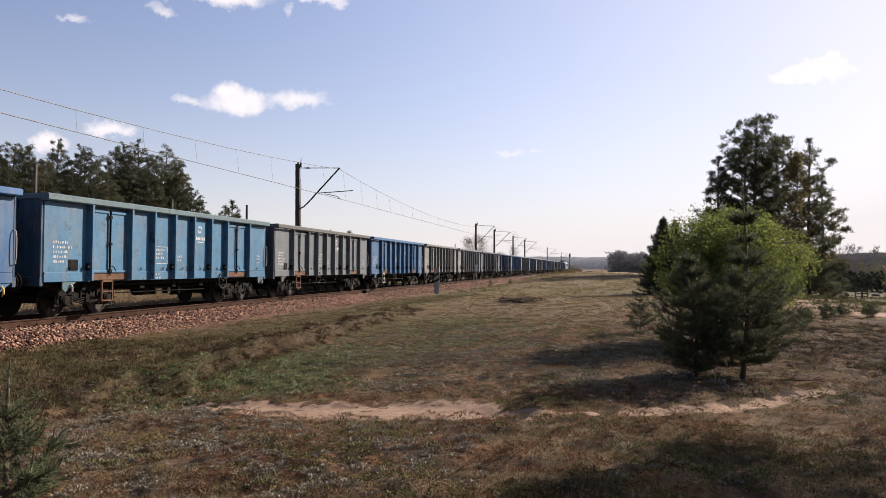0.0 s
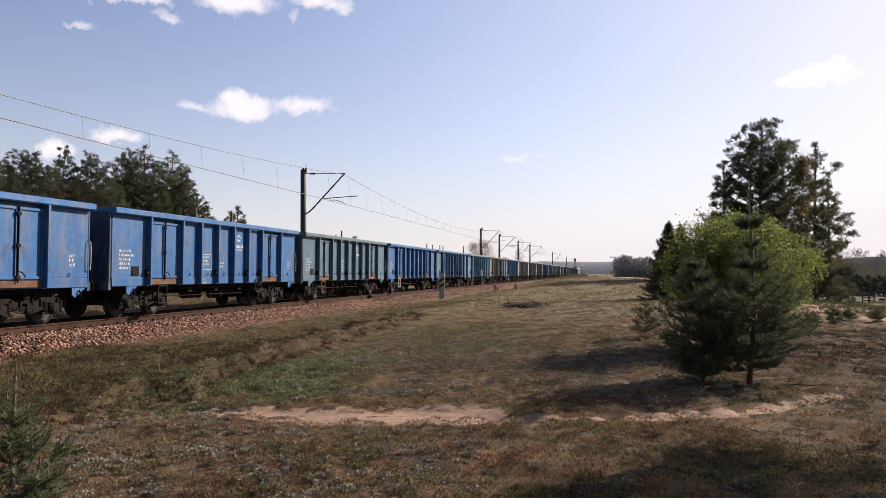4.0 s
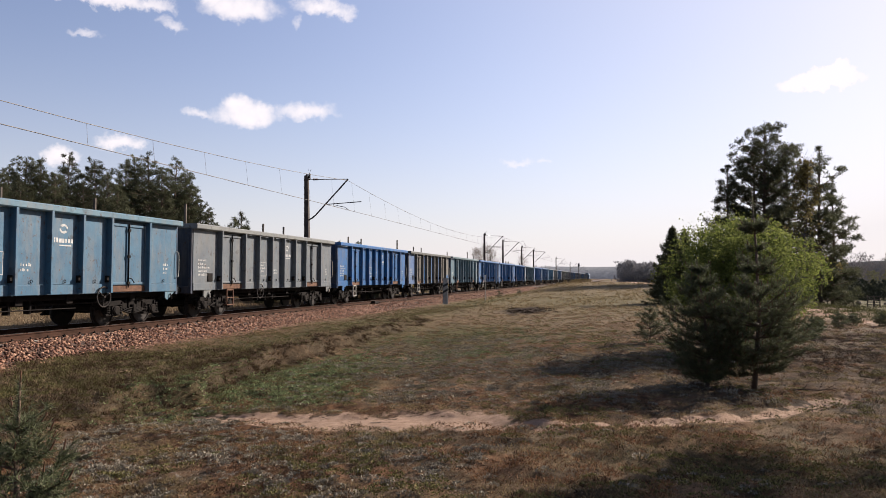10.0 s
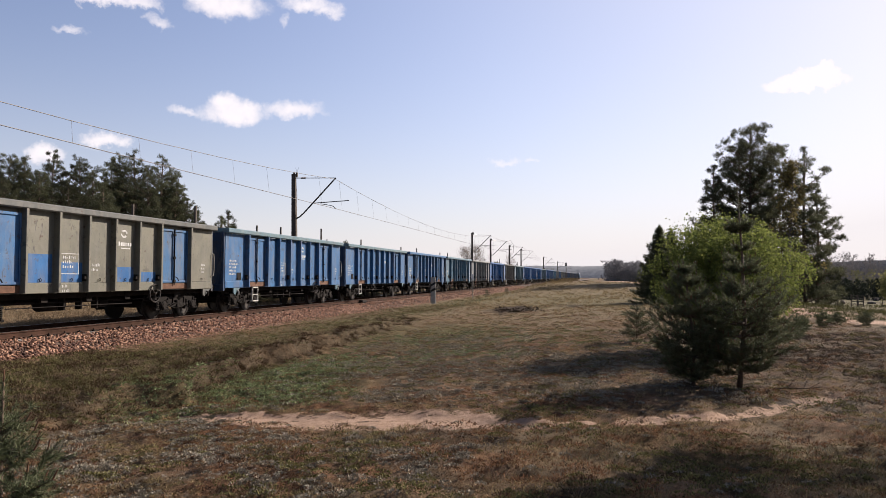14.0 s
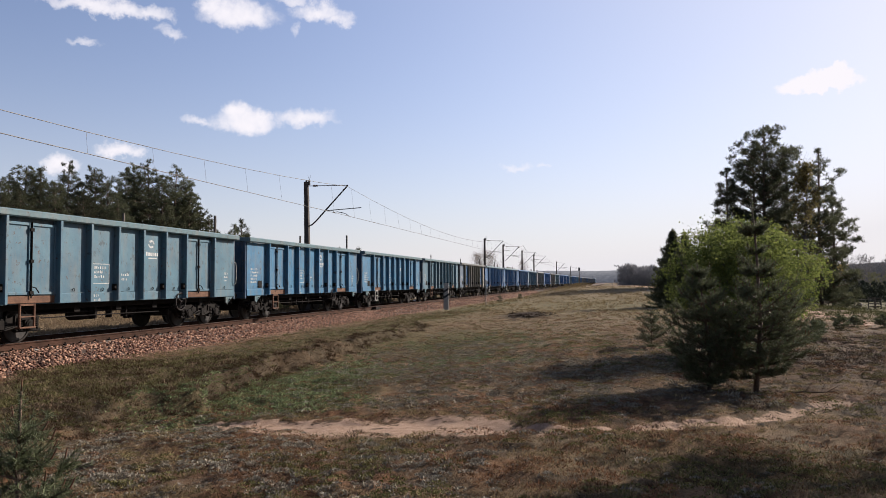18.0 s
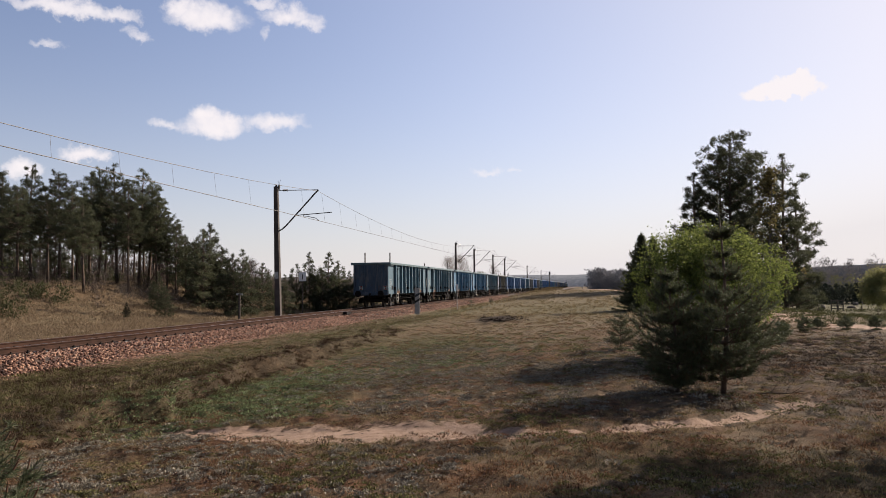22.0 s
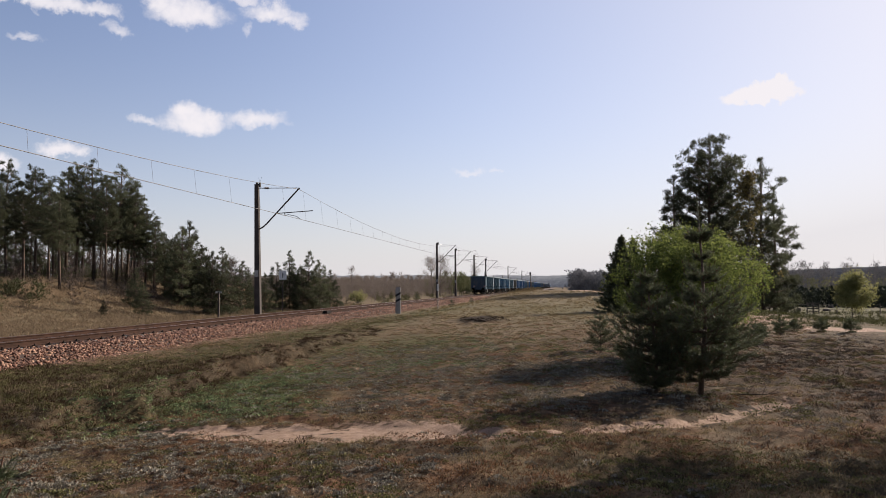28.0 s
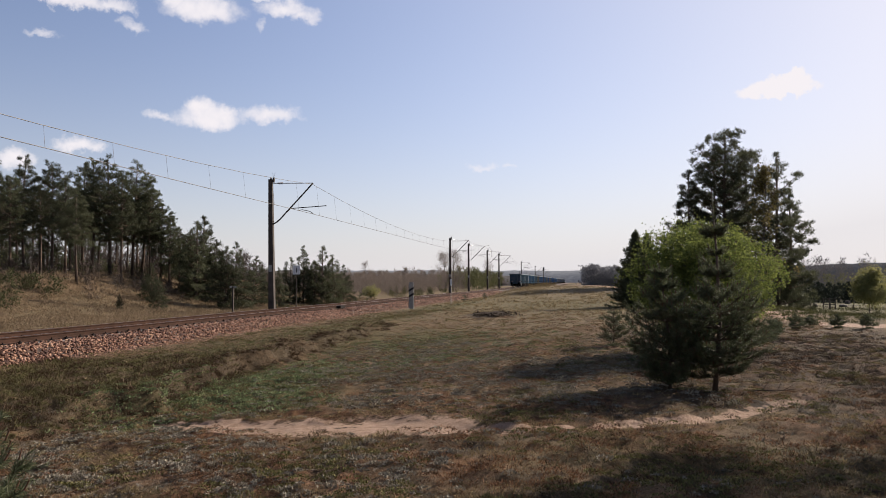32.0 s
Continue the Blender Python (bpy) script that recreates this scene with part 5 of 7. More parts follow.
def scots_pine(seed, h, bare, profile, limbs=40, tufts=22, size=0.2, name="pine_tree", label="tall Scots pine with a bare trunk and dark green crown", needles=None, pad=0.22, sides=4):
    """A grown pine: limbs that rise at their ends, each with rounded pads of needle tufts and gaps between. profile: (share of the crown's height, reach)."""
    rng = np.random.default_rng(seed)
    t = thing(name, label, "tree")
    top = np.array([rng.normal(0, 0.015) * h, rng.normal(0, 0.015) * h, h - 0.1])
    mid = top * 0.5 + np.array([rng.normal(0, 0.012) * h, rng.normal(0, 0.012) * h, 0])
    trunk = [np.array((0, 0, -0.4)), mid * 0.5, mid, (mid + top) / 2, top]
    at = lambda u: np.array([np.interp(u, [0, 0.25, 0.5, 0.75, 1], [q[i] for q in trunk]) for i in range(3)])
    r = 0.012 * h + 0.02
    part("trunk", Geo().path(trunk, r, 8, r * 0.22), BARK_PINE, t, smooth=True)
    wood, heads = Geo(), [(at(u), 0.55 * pad) for u in (1.0, 0.985, 0.97, 0.955, 0.94)]
    vs = np.linspace(0, 1, 101)
    share = np.cumsum(0.12 + np.interp(vs, [q[0] for q in profile], [q[1] for q in profile]))
    for i in range(limbs):
        v = float(np.interp((i + rng.random()) / limbs, share / share[-1], vs))
        reach = float(np.interp(v, [q[0] for q in profile], [q[1] for q in profile])) * rng.uniform(0.55, 1.15)
        head = 2.4 * i + rng.normal(0, 0.35)
        pts = limb(rng, at(bare + (1 - bare) * v), head, rng.uniform(-0.2, 0.15) + 0.75 * v, reach, 0.16, 6)
        pts = [q + np.array((0, 0, 0.1 * reach * (j / 6) ** 2)) for j, q in enumerate(pts)]
        wood.path(pts, 0.012 + 0.014 * reach, 4, 0.007)
        size_here = pad * min(1.0, 0.5 + 0.45 * reach)
        heads.append((pts[-1], size_here * rng.uniform(0.8, 1.2)))
        for j in range(max(2, int(sides * min(1.0, reach)))):
            k = 2 + (j * 4) // max(1, sides - 1) if reach > 0.7 else 4
            k = min(k, 5)
            twig = limb(rng, pts[k], head + (-1) ** j * rng.uniform(0.5, 1.2), rng.uniform(0.05, 0.6), reach * rng.uniform(0.2, 0.42), 0.2, 3)
            wood.path(twig, 0.007 + 0.004 * reach, 3, 0.004)
            heads.append((twig[-1], size_here * rng.uniform(0.65, 1.2)))
    tagged(part("branchwork", wood, BARK_PINE, t), kind="stuff")
    cs = []
    for c, q in heads:
        some = max(4, int(tufts * (q / pad) ** 1.5))
        d = rng.standard_normal((some, 3))
        d *= (rng.random((some, 1)) ** 0.45) / np.linalg.norm(d, axis=1, keepdims=True)
        cs.append(np.asarray(c) + d * q * (1.15, 1.15, 0.75) + (0, 0, 0.04))
    cs = np.concatenate(cs)
    p, f = spikes(rng, cs, np.tile((0, 0, 0.55), (len(cs), 1)), size * rng.uniform(0.7, 1.25, len(cs)), 8, 0.045)
    part("crown", quick_mesh("crown", p, f, needles or NEEDLES), None, t)
    return t


def spruce(seed, h, spread, label):
    """A spruce: tiers of drooping boughs with hanging sprays and a ragged edge."""
    rng = np.random.default_rng(seed)
    t = thing("spruce", label, "tree")
    part("trunk", Geo().path([(0, 0, -0.3), (0, 0, h * 0.5), (0.02, 0, h)], 0.02 * h, 7, 0.008), BARK_PINE, t, smooth=True)
    wood, cs, ax = Geo(), [], []
    tiers = int(h / 0.14)
    for i in range(tiers):
        v = (i + 0.5) / tiers
        for j in range(8):
            reach = (spread * (1 - v) ** 0.85 + 0.05) * rng.uniform(0.62, 1.12)
            a = 0.785 * j + 1.1 * i + rng.normal(0, 0.25)
            out = np.array((math.cos(a), math.sin(a), 0))
            z0 = h * (0.04 + 0.95 * v)
            pts = [np.array((0, 0, z0)) + out * reach * u + (0, 0, (0.5 * v - 0.25) * reach * u + 0.22 * reach * u ** 3) for u in (0, 0.33, 0.66, 1)]
            wood.path(pts, 0.008 + 0.006 * reach, 3, 0.003)
            for u in np.arange(0.15, 1.01, 0.09 / max(reach, 0.1) if reach > 0.3 else 0.3):
                b = np.array([np.interp(u * 3, range(4), [q[c] for q in pts]) for c in range(3)])
                for side in (-1, 0, 1):
                    cs.append(b + np.array((-math.sin(a), math.cos(a), 0)) * side * 0.16 * reach * (1.1 - u) + rng.normal(0, 0.02, 3))
                    ax.append(out * 0.9 + (0, 0, -0.1))
    for k in range(10):
        cs.append(np.array((0.02, 0, h * (0.95 + 0.006 * k))))
        ax.append((0, 0, 1.5))
    part("branchwork", wood, BARK_PINE, t)
    cs, ax = np.array(cs), np.array(ax, dtype=float)
    p, f = spikes(rng, cs, ax, 0.2 * rng.uniform(0.7, 1.3, len(cs)), 8, 0.075, 1.0)
    part("crown", quick_mesh("crown", p, f, NEEDLES), None, t)
    return t


def heath_pine(seed, whorls, h, label, at, needle=0.058, per=30, lean=0.0, gap=0.055):
    """A young pine with clear whorls. whorls: (height, reach, branches); every shoot is a brush of single needles."""
    rng = np.random.default_rng(seed)
    t = thing("young_pine", label, "tree", at=at)
    top = np.array([lean * h, 0.0, h])
    part("trunk", Geo().path([(0, 0, -0.1), top * 0.35 + (0.03 * h, 0, 0), top * 0.7 + (0.02 * h, 0, 0), top], 0.032 * h ** 0.3, 8, 0.006), BARK_PINE, t, smooth=True)
    stem = lambda z: np.array([np.interp(z / h, (0, 0.35, 0.7, 1), (0, (0.35 * lean + 0.03) * h, (0.7 * lean + 0.02) * h, lean * h)), 0, z])
    wood, segs = Geo(), []

    def shoot(b, d, ln):
        d = np.asarray(d, float) / np.linalg.norm(d)
        segs.append((b, b + d * ln, d))
        wood.tube(b, b + d * ln, 0.004, 0.002, 3, False)

    for z, reach, n in whorls:
        for j in range(n):
            rr = reach * rng.uniform(0.5, 1.22)
            a = 6.283 * j / n + 1.3 * z + rng.normal(0, 0.18)
            pts = limb(rng, stem(z + rng.normal(0, 0.02)), a, rng.uniform(-0.15, 0.3) + 0.25 * z / h, rr, 0.1, 6)
            pts = [q + np.array((0, 0, 0.14 * rr * (k / 6) ** 2.5)) for k, q in enumerate(pts)]
            wood.path(pts, 0.007 + 0.009 * rr, 5, 0.004)
            lines = [(pts, 0.3)]
            for k in range(2, 6):
                for side in (-1, 1):
                    if rng.random() < 0.8:
                        tw = limb(rng, pts[k], a + side * rng.uniform(0.5, 0.95), rng.uniform(0.05, 0.5), rr * rng.uniform(0.2, 0.42) * (1.25 - k / 7), 0.12, 3)
                        wood.path(tw, 0.006, 3, 0.003)
                        lines.append((tw, 0.15))
            for line, first in lines:
                length = sum(np.linalg.norm(line[k + 1] - line[k]) for k in range(len(line) - 1))
                for u in np.arange(first, 1.0, gap / max(length, 0.08)):
                    k = u * (len(line) - 1)
                    b = np.array([np.interp(k, range(len(line)), [q[c] for q in line]) for c in range(3)])
                    way = line[-1] - line[0]
                    way = way / (np.linalg.norm(way) + 1e-9)
                    shoot(b, way * 0.8 + rng.normal(0, 0.45, 3) + (0, 0, 0.35), rng.uniform(0.05, 0.11))
                way = line[-1] - line[-2]
                shoot(line[-1], way / np.linalg.norm(way) + (0, 0, 0.5), rng.uniform(0.1, 0.17))
    for k in range(7):
        z = h * (0.86 + 0.02 * k)
        segs.append((stem(z), stem(z + 0.02 * h), np.array((0, 0, 1.0))))
    part("branchwork", wood, BARK_PINE, t)
    a, b, d = (np.array([q[i] for q in segs]) for i in range(3))
    u = rng.random((len(segs), per, 1))
    c = a[:, None, :] + (b - a)[:, None, :] * u
    axis = np.repeat(d[:, None, :], per, 1).reshape(-1, 3) * 0.9
    p, f = spikes(rng, c.reshape(-1, 3), axis, np.full(len(segs) * per, needle), 1, 0.05, 1.0)
    part("needles", quick_mesh("needles", p, f, NEEDLES_YOUNG), None, t)
    g = Geo()
    for q, e, dirn in segs[::8] + segs[-1:]:
        g.tube(e, np.array(e) + dirn * 0.025 + (0, 0, 0.05), 0.006, 0.004, 5)
    tagged(part("candle_growth", g, RUST_WOOD, t, "brown spring candles"), kind="stuff")
    return t


def young_pine(seed, h, width, shoots, name="young_pine", label="bushy young Scots pine with whorled branches and upright candles", needle=0.06, per=26, at=None, low=0.06):
    """A young pine: whorls of upswept branches, each shoot clothed in single needles."""
    rng = np.random.default_rng(seed)
    t = thing(name, label, "tree", at=at)
    top = np.array([rng.normal(0, 0.02) * h, rng.normal(0, 0.02) * h, h])
    part("trunk", Geo().path([(0, 0, -0.1), top * 0.35 + (0.02 * h, 0, 0), top * 0.7, top], 0.012 * h + 0.008, 7, 0.006), BARK_PINE, t, smooth=True)
    limbs, segs = Geo(), []
    whorls = max(4, int(h / 0.22))
    total = []
    for k in range(whorls):
        u = low + (0.95 - low) * k / whorls
        reach = 0.5 * width * float(np.interp(u, (0.05, 0.13, 0.2, 0.42, 0.56, 0.68, 0.8, 0.9), (0.3, 0.72, 0.98, 1.0, 0.62, 0.3, 0.13, 0.06)))
        for j in range(7):
            total.append((u + rng.normal(0, 0.008), reach * rng.uniform(0.5, 1.15), j * 0.9 + k * 0.7 + rng.normal(0, 0.2)))
    weight = sum(q[1] for q in total)
    for u, reach, a in total:
        pts = limb(rng, top * u, a, -0.05 + 0.9 * u + rng.normal(0, 0.2), reach, 0.14, 6)
        limbs.path(pts, 0.006 + 0.008 * reach, 5, 0.003)
        for i in range(max(3, int(shoots * reach / weight))):
            s = 0.12 + 0.88 * rng.random() ** 0.6
            b = np.array([np.interp(s * 6, range(7), [q[c] for q in pts]) for c in range(3)])
            turn = a + rng.normal(0, 1.0)
            dirn = np.array([math.cos(turn), math.sin(turn), rng.uniform(0.1, 1.3)])
            dirn /= np.linalg.norm(dirn)
            ln = rng.uniform(0.08, 0.22) * (0.6 + 0.25 * h)
            segs.append((b, b + dirn * ln, dirn))
            limbs.tube(b, b + dirn * ln, 0.004, 0.002, 3, False)
    for k in range(8):
        segs.append((top * (0.72 + 0.035 * k), top * (0.755 + 0.035 * k), np.array((0, 0, 1.0))))
    part("branchwork", limbs, BARK_PINE, t)
    a, b, d = (np.array([s[i] for s in segs]) for i in range(3))
    u = rng.random((len(segs), per, 1)) ** 0.8
    c = a[:, None, :] + (b - a)[:, None, :] * u
    axis = np.repeat(d[:, None, :], per, 1).reshape(-1, 3) * 0.8
    p, f = spikes(rng, c.reshape(-1, 3), axis, np.full(len(segs) * per, needle), 1, 0.05, 1.0)
    part("needles", quick_mesh("needles", p, f, NEEDLES_YOUNG), None, t)
    g = Geo()
    for s, e, dirn in segs[::9] + segs[-1:]:
        g.tube(e, np.array(e) + dirn * 0.03 + (0, 0, 0.045 * (0.6 + 0.2 * h)), 0.006, 0.004, 5)
    tagged(part("candle_growth", g, RUST_WOOD, t, "brown spring candles"), kind="stuff")
    return t


def leafy_bush(seed, h, width, n, size, name="birch_bush", label="young birch in fresh light green leaf", mat=None, at=None, category="tree", bark=None, hull=False):
    """Several slim stems with fine twigs and many small leaves, thinner towards the edge."""
    rng = np.random.default_rng(seed)
    t = thing(name, label, category, at=at)
    limbs, ends = Geo(), []
    for i in range(9):
        a = rng.uniform(0, 6.283)
        lean = rng.uniform(0.02, 0.3) * width
        topz = h * rng.uniform(0.7, 1.0)
        base = np.array([rng.normal(0, 0.08), rng.normal(0, 0.08), -0.1])
        tip = np.array([math.cos(a) * lean, math.sin(a) * lean, topz])
        limbs.path([base, base * 0.5 + tip * 0.3, tip * 0.65 + rng.normal(0, 0.05, 3), tip], 0.02, 6, 0.005)
        for j in range(16):
            u = rng.uniform(0.12, 1.0)
            b = base + (tip - base) * u
            reach = 0.5 * width * math.sqrt(max(0.08, 1 - (2 * u * topz / h - 0.86) ** 2 * 0.9)) * rng.uniform(0.45, 0.95)
            pts = limb(rng, b, rng.uniform(0, 6.283), rng.uniform(0.1, 0.6), reach * 0.8, 0.2)
            limbs.path(pts, 0.009, 4, 0.003)
            ends += [np.array(q) for q in pts[1:]]
    part("branchwork", limbs, bark or BARK_GREY, t)
    ends = np.array(ends)
    c = ends[rng.integers(len(ends), size=n)] + rng.normal(0, 1, (n, 3)) * (0.05 + 0.035 * width) * (1, 1, 0.8)
    if hull:        # a rounded, full crown with gaps between sprays
        d = rng.standard_normal((n, 3))
        d /= np.linalg.norm(d, axis=1, keepdims=True)
        lump = np.array([noise.noise(Vector(v * 2.3) + Vector((seed, 0, 0))) for v in d[:n]])
        c2 = d * (rng.random((n, 1)) ** 0.4) * (1 + 0.3 * lump[:, None]) * (0.5 * width, 0.5 * width, 0.42 * h) + (0, 0, 0.57 * h)
        gap = np.array([noise.noise(Vector(v * 2.6)) for v in c2])
        half = rng.random(n) < 0.75
        c = np.where(half[:, None], c2, c)
        ok = ~half | (gap > -0.12)
        c = c[ok]
    keep = c[:, 2] > 0.2 * h
    p, f = leaves(rng, c[keep], size)
    part("leaves", quick_mesh("leaves", p, f, mat or LEAVES_BIRCH), None, t)
    return t


def bare_tree(seed, h, width, name="bare_tree", label="leafless greyish tree with fine upright twigs", at=None, leaf=None, twigs=900, spray=None):
    rng = np.random.default_rng(seed)
    t = thing(name, label, "tree", at=at)
    g, ends = Geo(), []
    top = np.array([rng.normal(0, 0.04) * h, rng.normal(0, 0.04) * h, h])
    part("trunk", Geo().path([(0, 0, -0.3), top * 0.5, top], 0.012 * h, 6, 0.008), BARK_GREY, t)
    for i in range(34):
        u = rng.uniform(0.12, 0.95)
        pts = limb(rng, top * u, rng.uniform(0, 6.283), rng.uniform(0.35, 1.0), (0.4 * width + 0.2 * h) * rng.uniform(0.6, 1.1) * (1.2 - u), 0.15)
        g.path(pts, 0.0035 * h, 5, 0.006)
        ends += pts[2:]
    tagged(part("branchwork", g, BARK_GREY, t), kind="stuff")
    ends = np.array(ends)
    c = ends[rng.integers(len(ends), size=twigs)] + rng.normal(0, 0.04 * width, (twigs, 3))
    p, f = spikes(rng, c, np.tile((0, 0, 0.9), (twigs, 1)), np.full(twigs, 0.1 * h), 2, 0.01)
    part("twig_spray", quick_mesh("twig_spray", p, f, spray or TWIGS_PALE), None, t)
    if leaf:
        n = twigs * 9
        c = ends[rng.integers(len(ends), size=n)] + rng.normal(0, 0.08 * width, (n, 3))
        p, f = leaves(rng, c, 0.16)
        part("leaves", quick_mesh("leaves", p, f, leaf), None, t)
    return t


def stand(ob, x, y, h=1.0, turn=0.0, sink=0.05, wide=1.0):
    """The matrix that puts a thing on the ground, scaled."""
    return Matrix.Translation((x, y, height(x, y) - sink)) @ pose(0, 0, 0, 0, 0, turn) @ Matrix.Diagonal((h * wide, h * wide, h, 1))


# the wood behind the line: six grown pines and four low ones, repeated
GROWN = [scots_pine(100 + i, 8.0, bare, [(0, 0.6 * w), (0.2, w), (0.55, 0.8 * w), (0.85, 0.45 * w), (1, 0.16 * w)], 52, 17, 0.17, pad=0.2, sides=6) for i, (bare, w) in enumerate(((0.34, 1.8), (0.44, 1.6), (0.28, 1.85), (0.38, 1.5), (0.22, 1.7), (0.36, 1.6)))]
LOW_PINES = [scots_pine(140 + i, 4.5, 0.03, [(0, 1.2), (0.3, 1.25), (0.6, 0.85), (0.85, 0.4), (1, 0.12)], 62, 12, 0.16, label="bushy low pine, green to the ground", name="low_pine", pad=0.18, sides=7) for i in range(4)]
WOOD = [(-37.2, 41.8, 7.2), (-33.9, 39.4, 5.8), (-37.2, 44.5, 8.0), (-31.4, 38.9, 5.4), (-35.3, 44.8, 7.6), (-32.2, 42.1, 6.2), (-29.3, 39.3, 5.4), (-35.0, 47.5, 8.0), (-33.3, 46.2, 8.0), (-31.8, 46.1, 8.1), (-29.0, 43.2, 7.0), (-31.2, 47.7, 8.2),
        (-31.2, 48.9, 7.2), (-29.6, 47.5, 6.7), (-29.6, 48.7, 5.6), (-28.6, 48.2, 5.1), (-28.5, 49.4, 4.3), (-38.6, 41.9, 7.4), (-41.4, 43.5, 7.3), (-34.0, 36.7, 5.1), (-41.4, 48.8, 6.0), (-40.5, 50.9, 6.4), (-39.8, 52.6, 6.8), (-38.2, 53.8, 6.7),
        (-37.0, 55.9, 6.7), (-35.7, 56.7, 5.8), (-44.8, 51.2, 7.2), (-44.4, 54.1, 7.6), (-42.6, 58.1, 7.8), (-40.5, 59.5, 7.7), (-44.1, 49.1, 6.5), (-33.6, 52.1, 6.4), (-37.6, 38.7, 6.1), (-45.2, 48.1, 7.3)]
UNDER = [(-25.5, 46.4, 5.4), (-25.9, 48.5, 5.8), (-28.4, 50.6, 4.3), (-22.6, 44.6, 4.1), (-22.3, 45.8, 4.4), (-25.0, 47.9, 4.3), (-23.4, 50.9, 3.6), (-23.3, 53.1, 2.8), (-20.9, 49.4, 2.9), (-22.6, 55.6, 3.7), (-21.6, 56.0, 4.7), (-20.2, 56.5, 4.8),
         (-19.7, 57.8, 4.2), (-19.5, 59.7, 3.4), (-20.4, 55.2, 3.4), (-30.6, 51.6, 2.6), (-30.9, 53.8, 3.0), (-24.0, 39.3, 1.8), (-24.6, 36.5, 0.9), (-25.6, 41.2, 2.4), (-40.6, 46.9, 2.4), (-41.1, 49.1, 2.7), (-41.5, 51.3, 2.6), (-41.8, 53.6, 2.9), (-42.0, 56.0, 2.8), (-41.8, 58.6, 2.6), (-39.8, 44.9, 2.4)]


def plant(kinds, places, base, group):
    first = {}
    for i, (x, y, h) in enumerate(places):
        k = (i * 7 + int(abs(x) * 3)) % len(kinds)
        m = stand(None, x, y, h / base, (i * 97) % 360, wide=1.0 + 0.12 * math.sin(i * 2.3))
        tagged(kinds[k], group=group)
        if k in first:
            copy_thing(kinds[k], m)
        else:
            first[k] = m
    for k, ob in enumerate(kinds):
        ob.matrix_basis = first.get(k) or stand(None, places[0][0] - 3 - 2 * k, places[0][1] + 4, 0.9)


plant(GROWN, WOOD, 8.0, "pines of the wood")
plant(LOW_PINES, UNDER, 4.5, "low pines at the wood's edge")

# the lone group past the bush
for _i, (_x, _y, _h, _b, _prof, _n) in enumerate((
        (17.4, 93.4, 9.43, 0.2, [(0, 1.6), (0.45, 2.0), (0.75, 1.8), (0.92, 1.2), (1, 0.45)], 60),
        (16.3, 96.6, 8.73, 0.25, [(0, 1.5), (0.6, 1.45), (0.85, 1.0), (1, 0.4)], 42),
        (20.0, 95.9, 9.03, 0.2, [(0, 1.5), (0.5, 1.6), (0.85, 1.0), (1, 0.35)], 46),
        (12.7, 93.1, 7.19, 0.15, [(0, 1.5), (0.4, 1.3), (0.7, 0.85), (1, 0.15)], 42),
        (22.0, 89.3, 8.51, 0.04, [(0, 1.75), (0.3, 1.4), (0.45, 1.8), (0.6, 0.9), (0.74, 1.2), (0.9, 0.5), (1, 0.12)], 48),
        (23.8, 92.0, 6.51, 0.03, [(0, 1.5), (0.4, 1.2), (0.8, 0.6), (1, 0.2)], 38))):
    tagged(scots_pine(170 + _i, _h, _b, _prof, int(_n * 1.15), 20, 0.18, label="tall dark pine with crooked spreading limbs", pad=0.21, sides=7), group="lone group of pines").matrix_basis = stand(None, _x, _y, 2.1)
spruce(180, 5.0, 1.75, "dark conical spruce beyond the pines").matrix_basis = stand(None, 3.55, 49.9)
spruce(181, 4.75, 1.6, "second dark spruce close beside the first").matrix_basis = stand(None, 4.35, 50.6)
bare_tree(185, 8.0, 1.6, name="budding_birch", label="slim birch with thin brownish catkins and buds among the pines", at=stand(None, 19.3, 85.9, 1.95), leaf=BUDS, twigs=240, spray=TWIGS)

# the bush on the heath: two young pines before a birch
heath_pine(201, [(0.28, 0.45, 7), (0.45, 0.75, 9), (0.62, 0.92, 10), (0.82, 0.98, 10), (1.02, 0.92, 10), (1.24, 0.74, 9), (1.5, 0.5, 8), (1.88, 0.32, 8), (2.2, 0.1, 3), (2.5, 0.2, 8)], 3.18, "bushy young Scots pine with clear whorls and a bare leader", stand(None, 2.1, 12.57), gap=0.04, per=34)
heath_pine(202, [(0.16, 0.36, 7), (0.32, 0.55, 9), (0.5, 0.64, 9), (0.7, 0.66, 10), (0.92, 0.6, 9), (1.15, 0.5, 9), (1.4, 0.38, 8), (1.65, 0.24, 6), (1.85, 0.12, 4)], 2.05, "smaller young pine beside the first, dark below", stand(None, 1.4, 12.5), lean=-0.07, gap=0.04, per=34)
leafy_bush(203, 3.15, 3.45, 90000, 0.046, at=stand(None, 2.78, 18.0), hull=True)
young_pine(204, 1.15, 1.0, 420, at=stand(None, 0.83, 20.0), label="small young pine on the heath", per=22)
young_pine(205, 1.42, 0.85, 560, at=stand(None, -3.3, 3.55), label="small young pine close by with brown candles", per=40)
for _i, (_x, _y, _h) in enumerate(((7.7, 29.0, 0.6), (8.4, 29.8, 0.5), (9.3, 29.6, 0.6), (10.2, 29.3, 0.62), (5.5, 23.4, 0.7), (6.4, 26.5, 0.5))):
    young_pine(210 + _i, _h, 0.6, 220, at=stand(None, _x, _y), label="knee-high pine seedling on the heath", name="pine_seedling", per=20, needle=0.085)
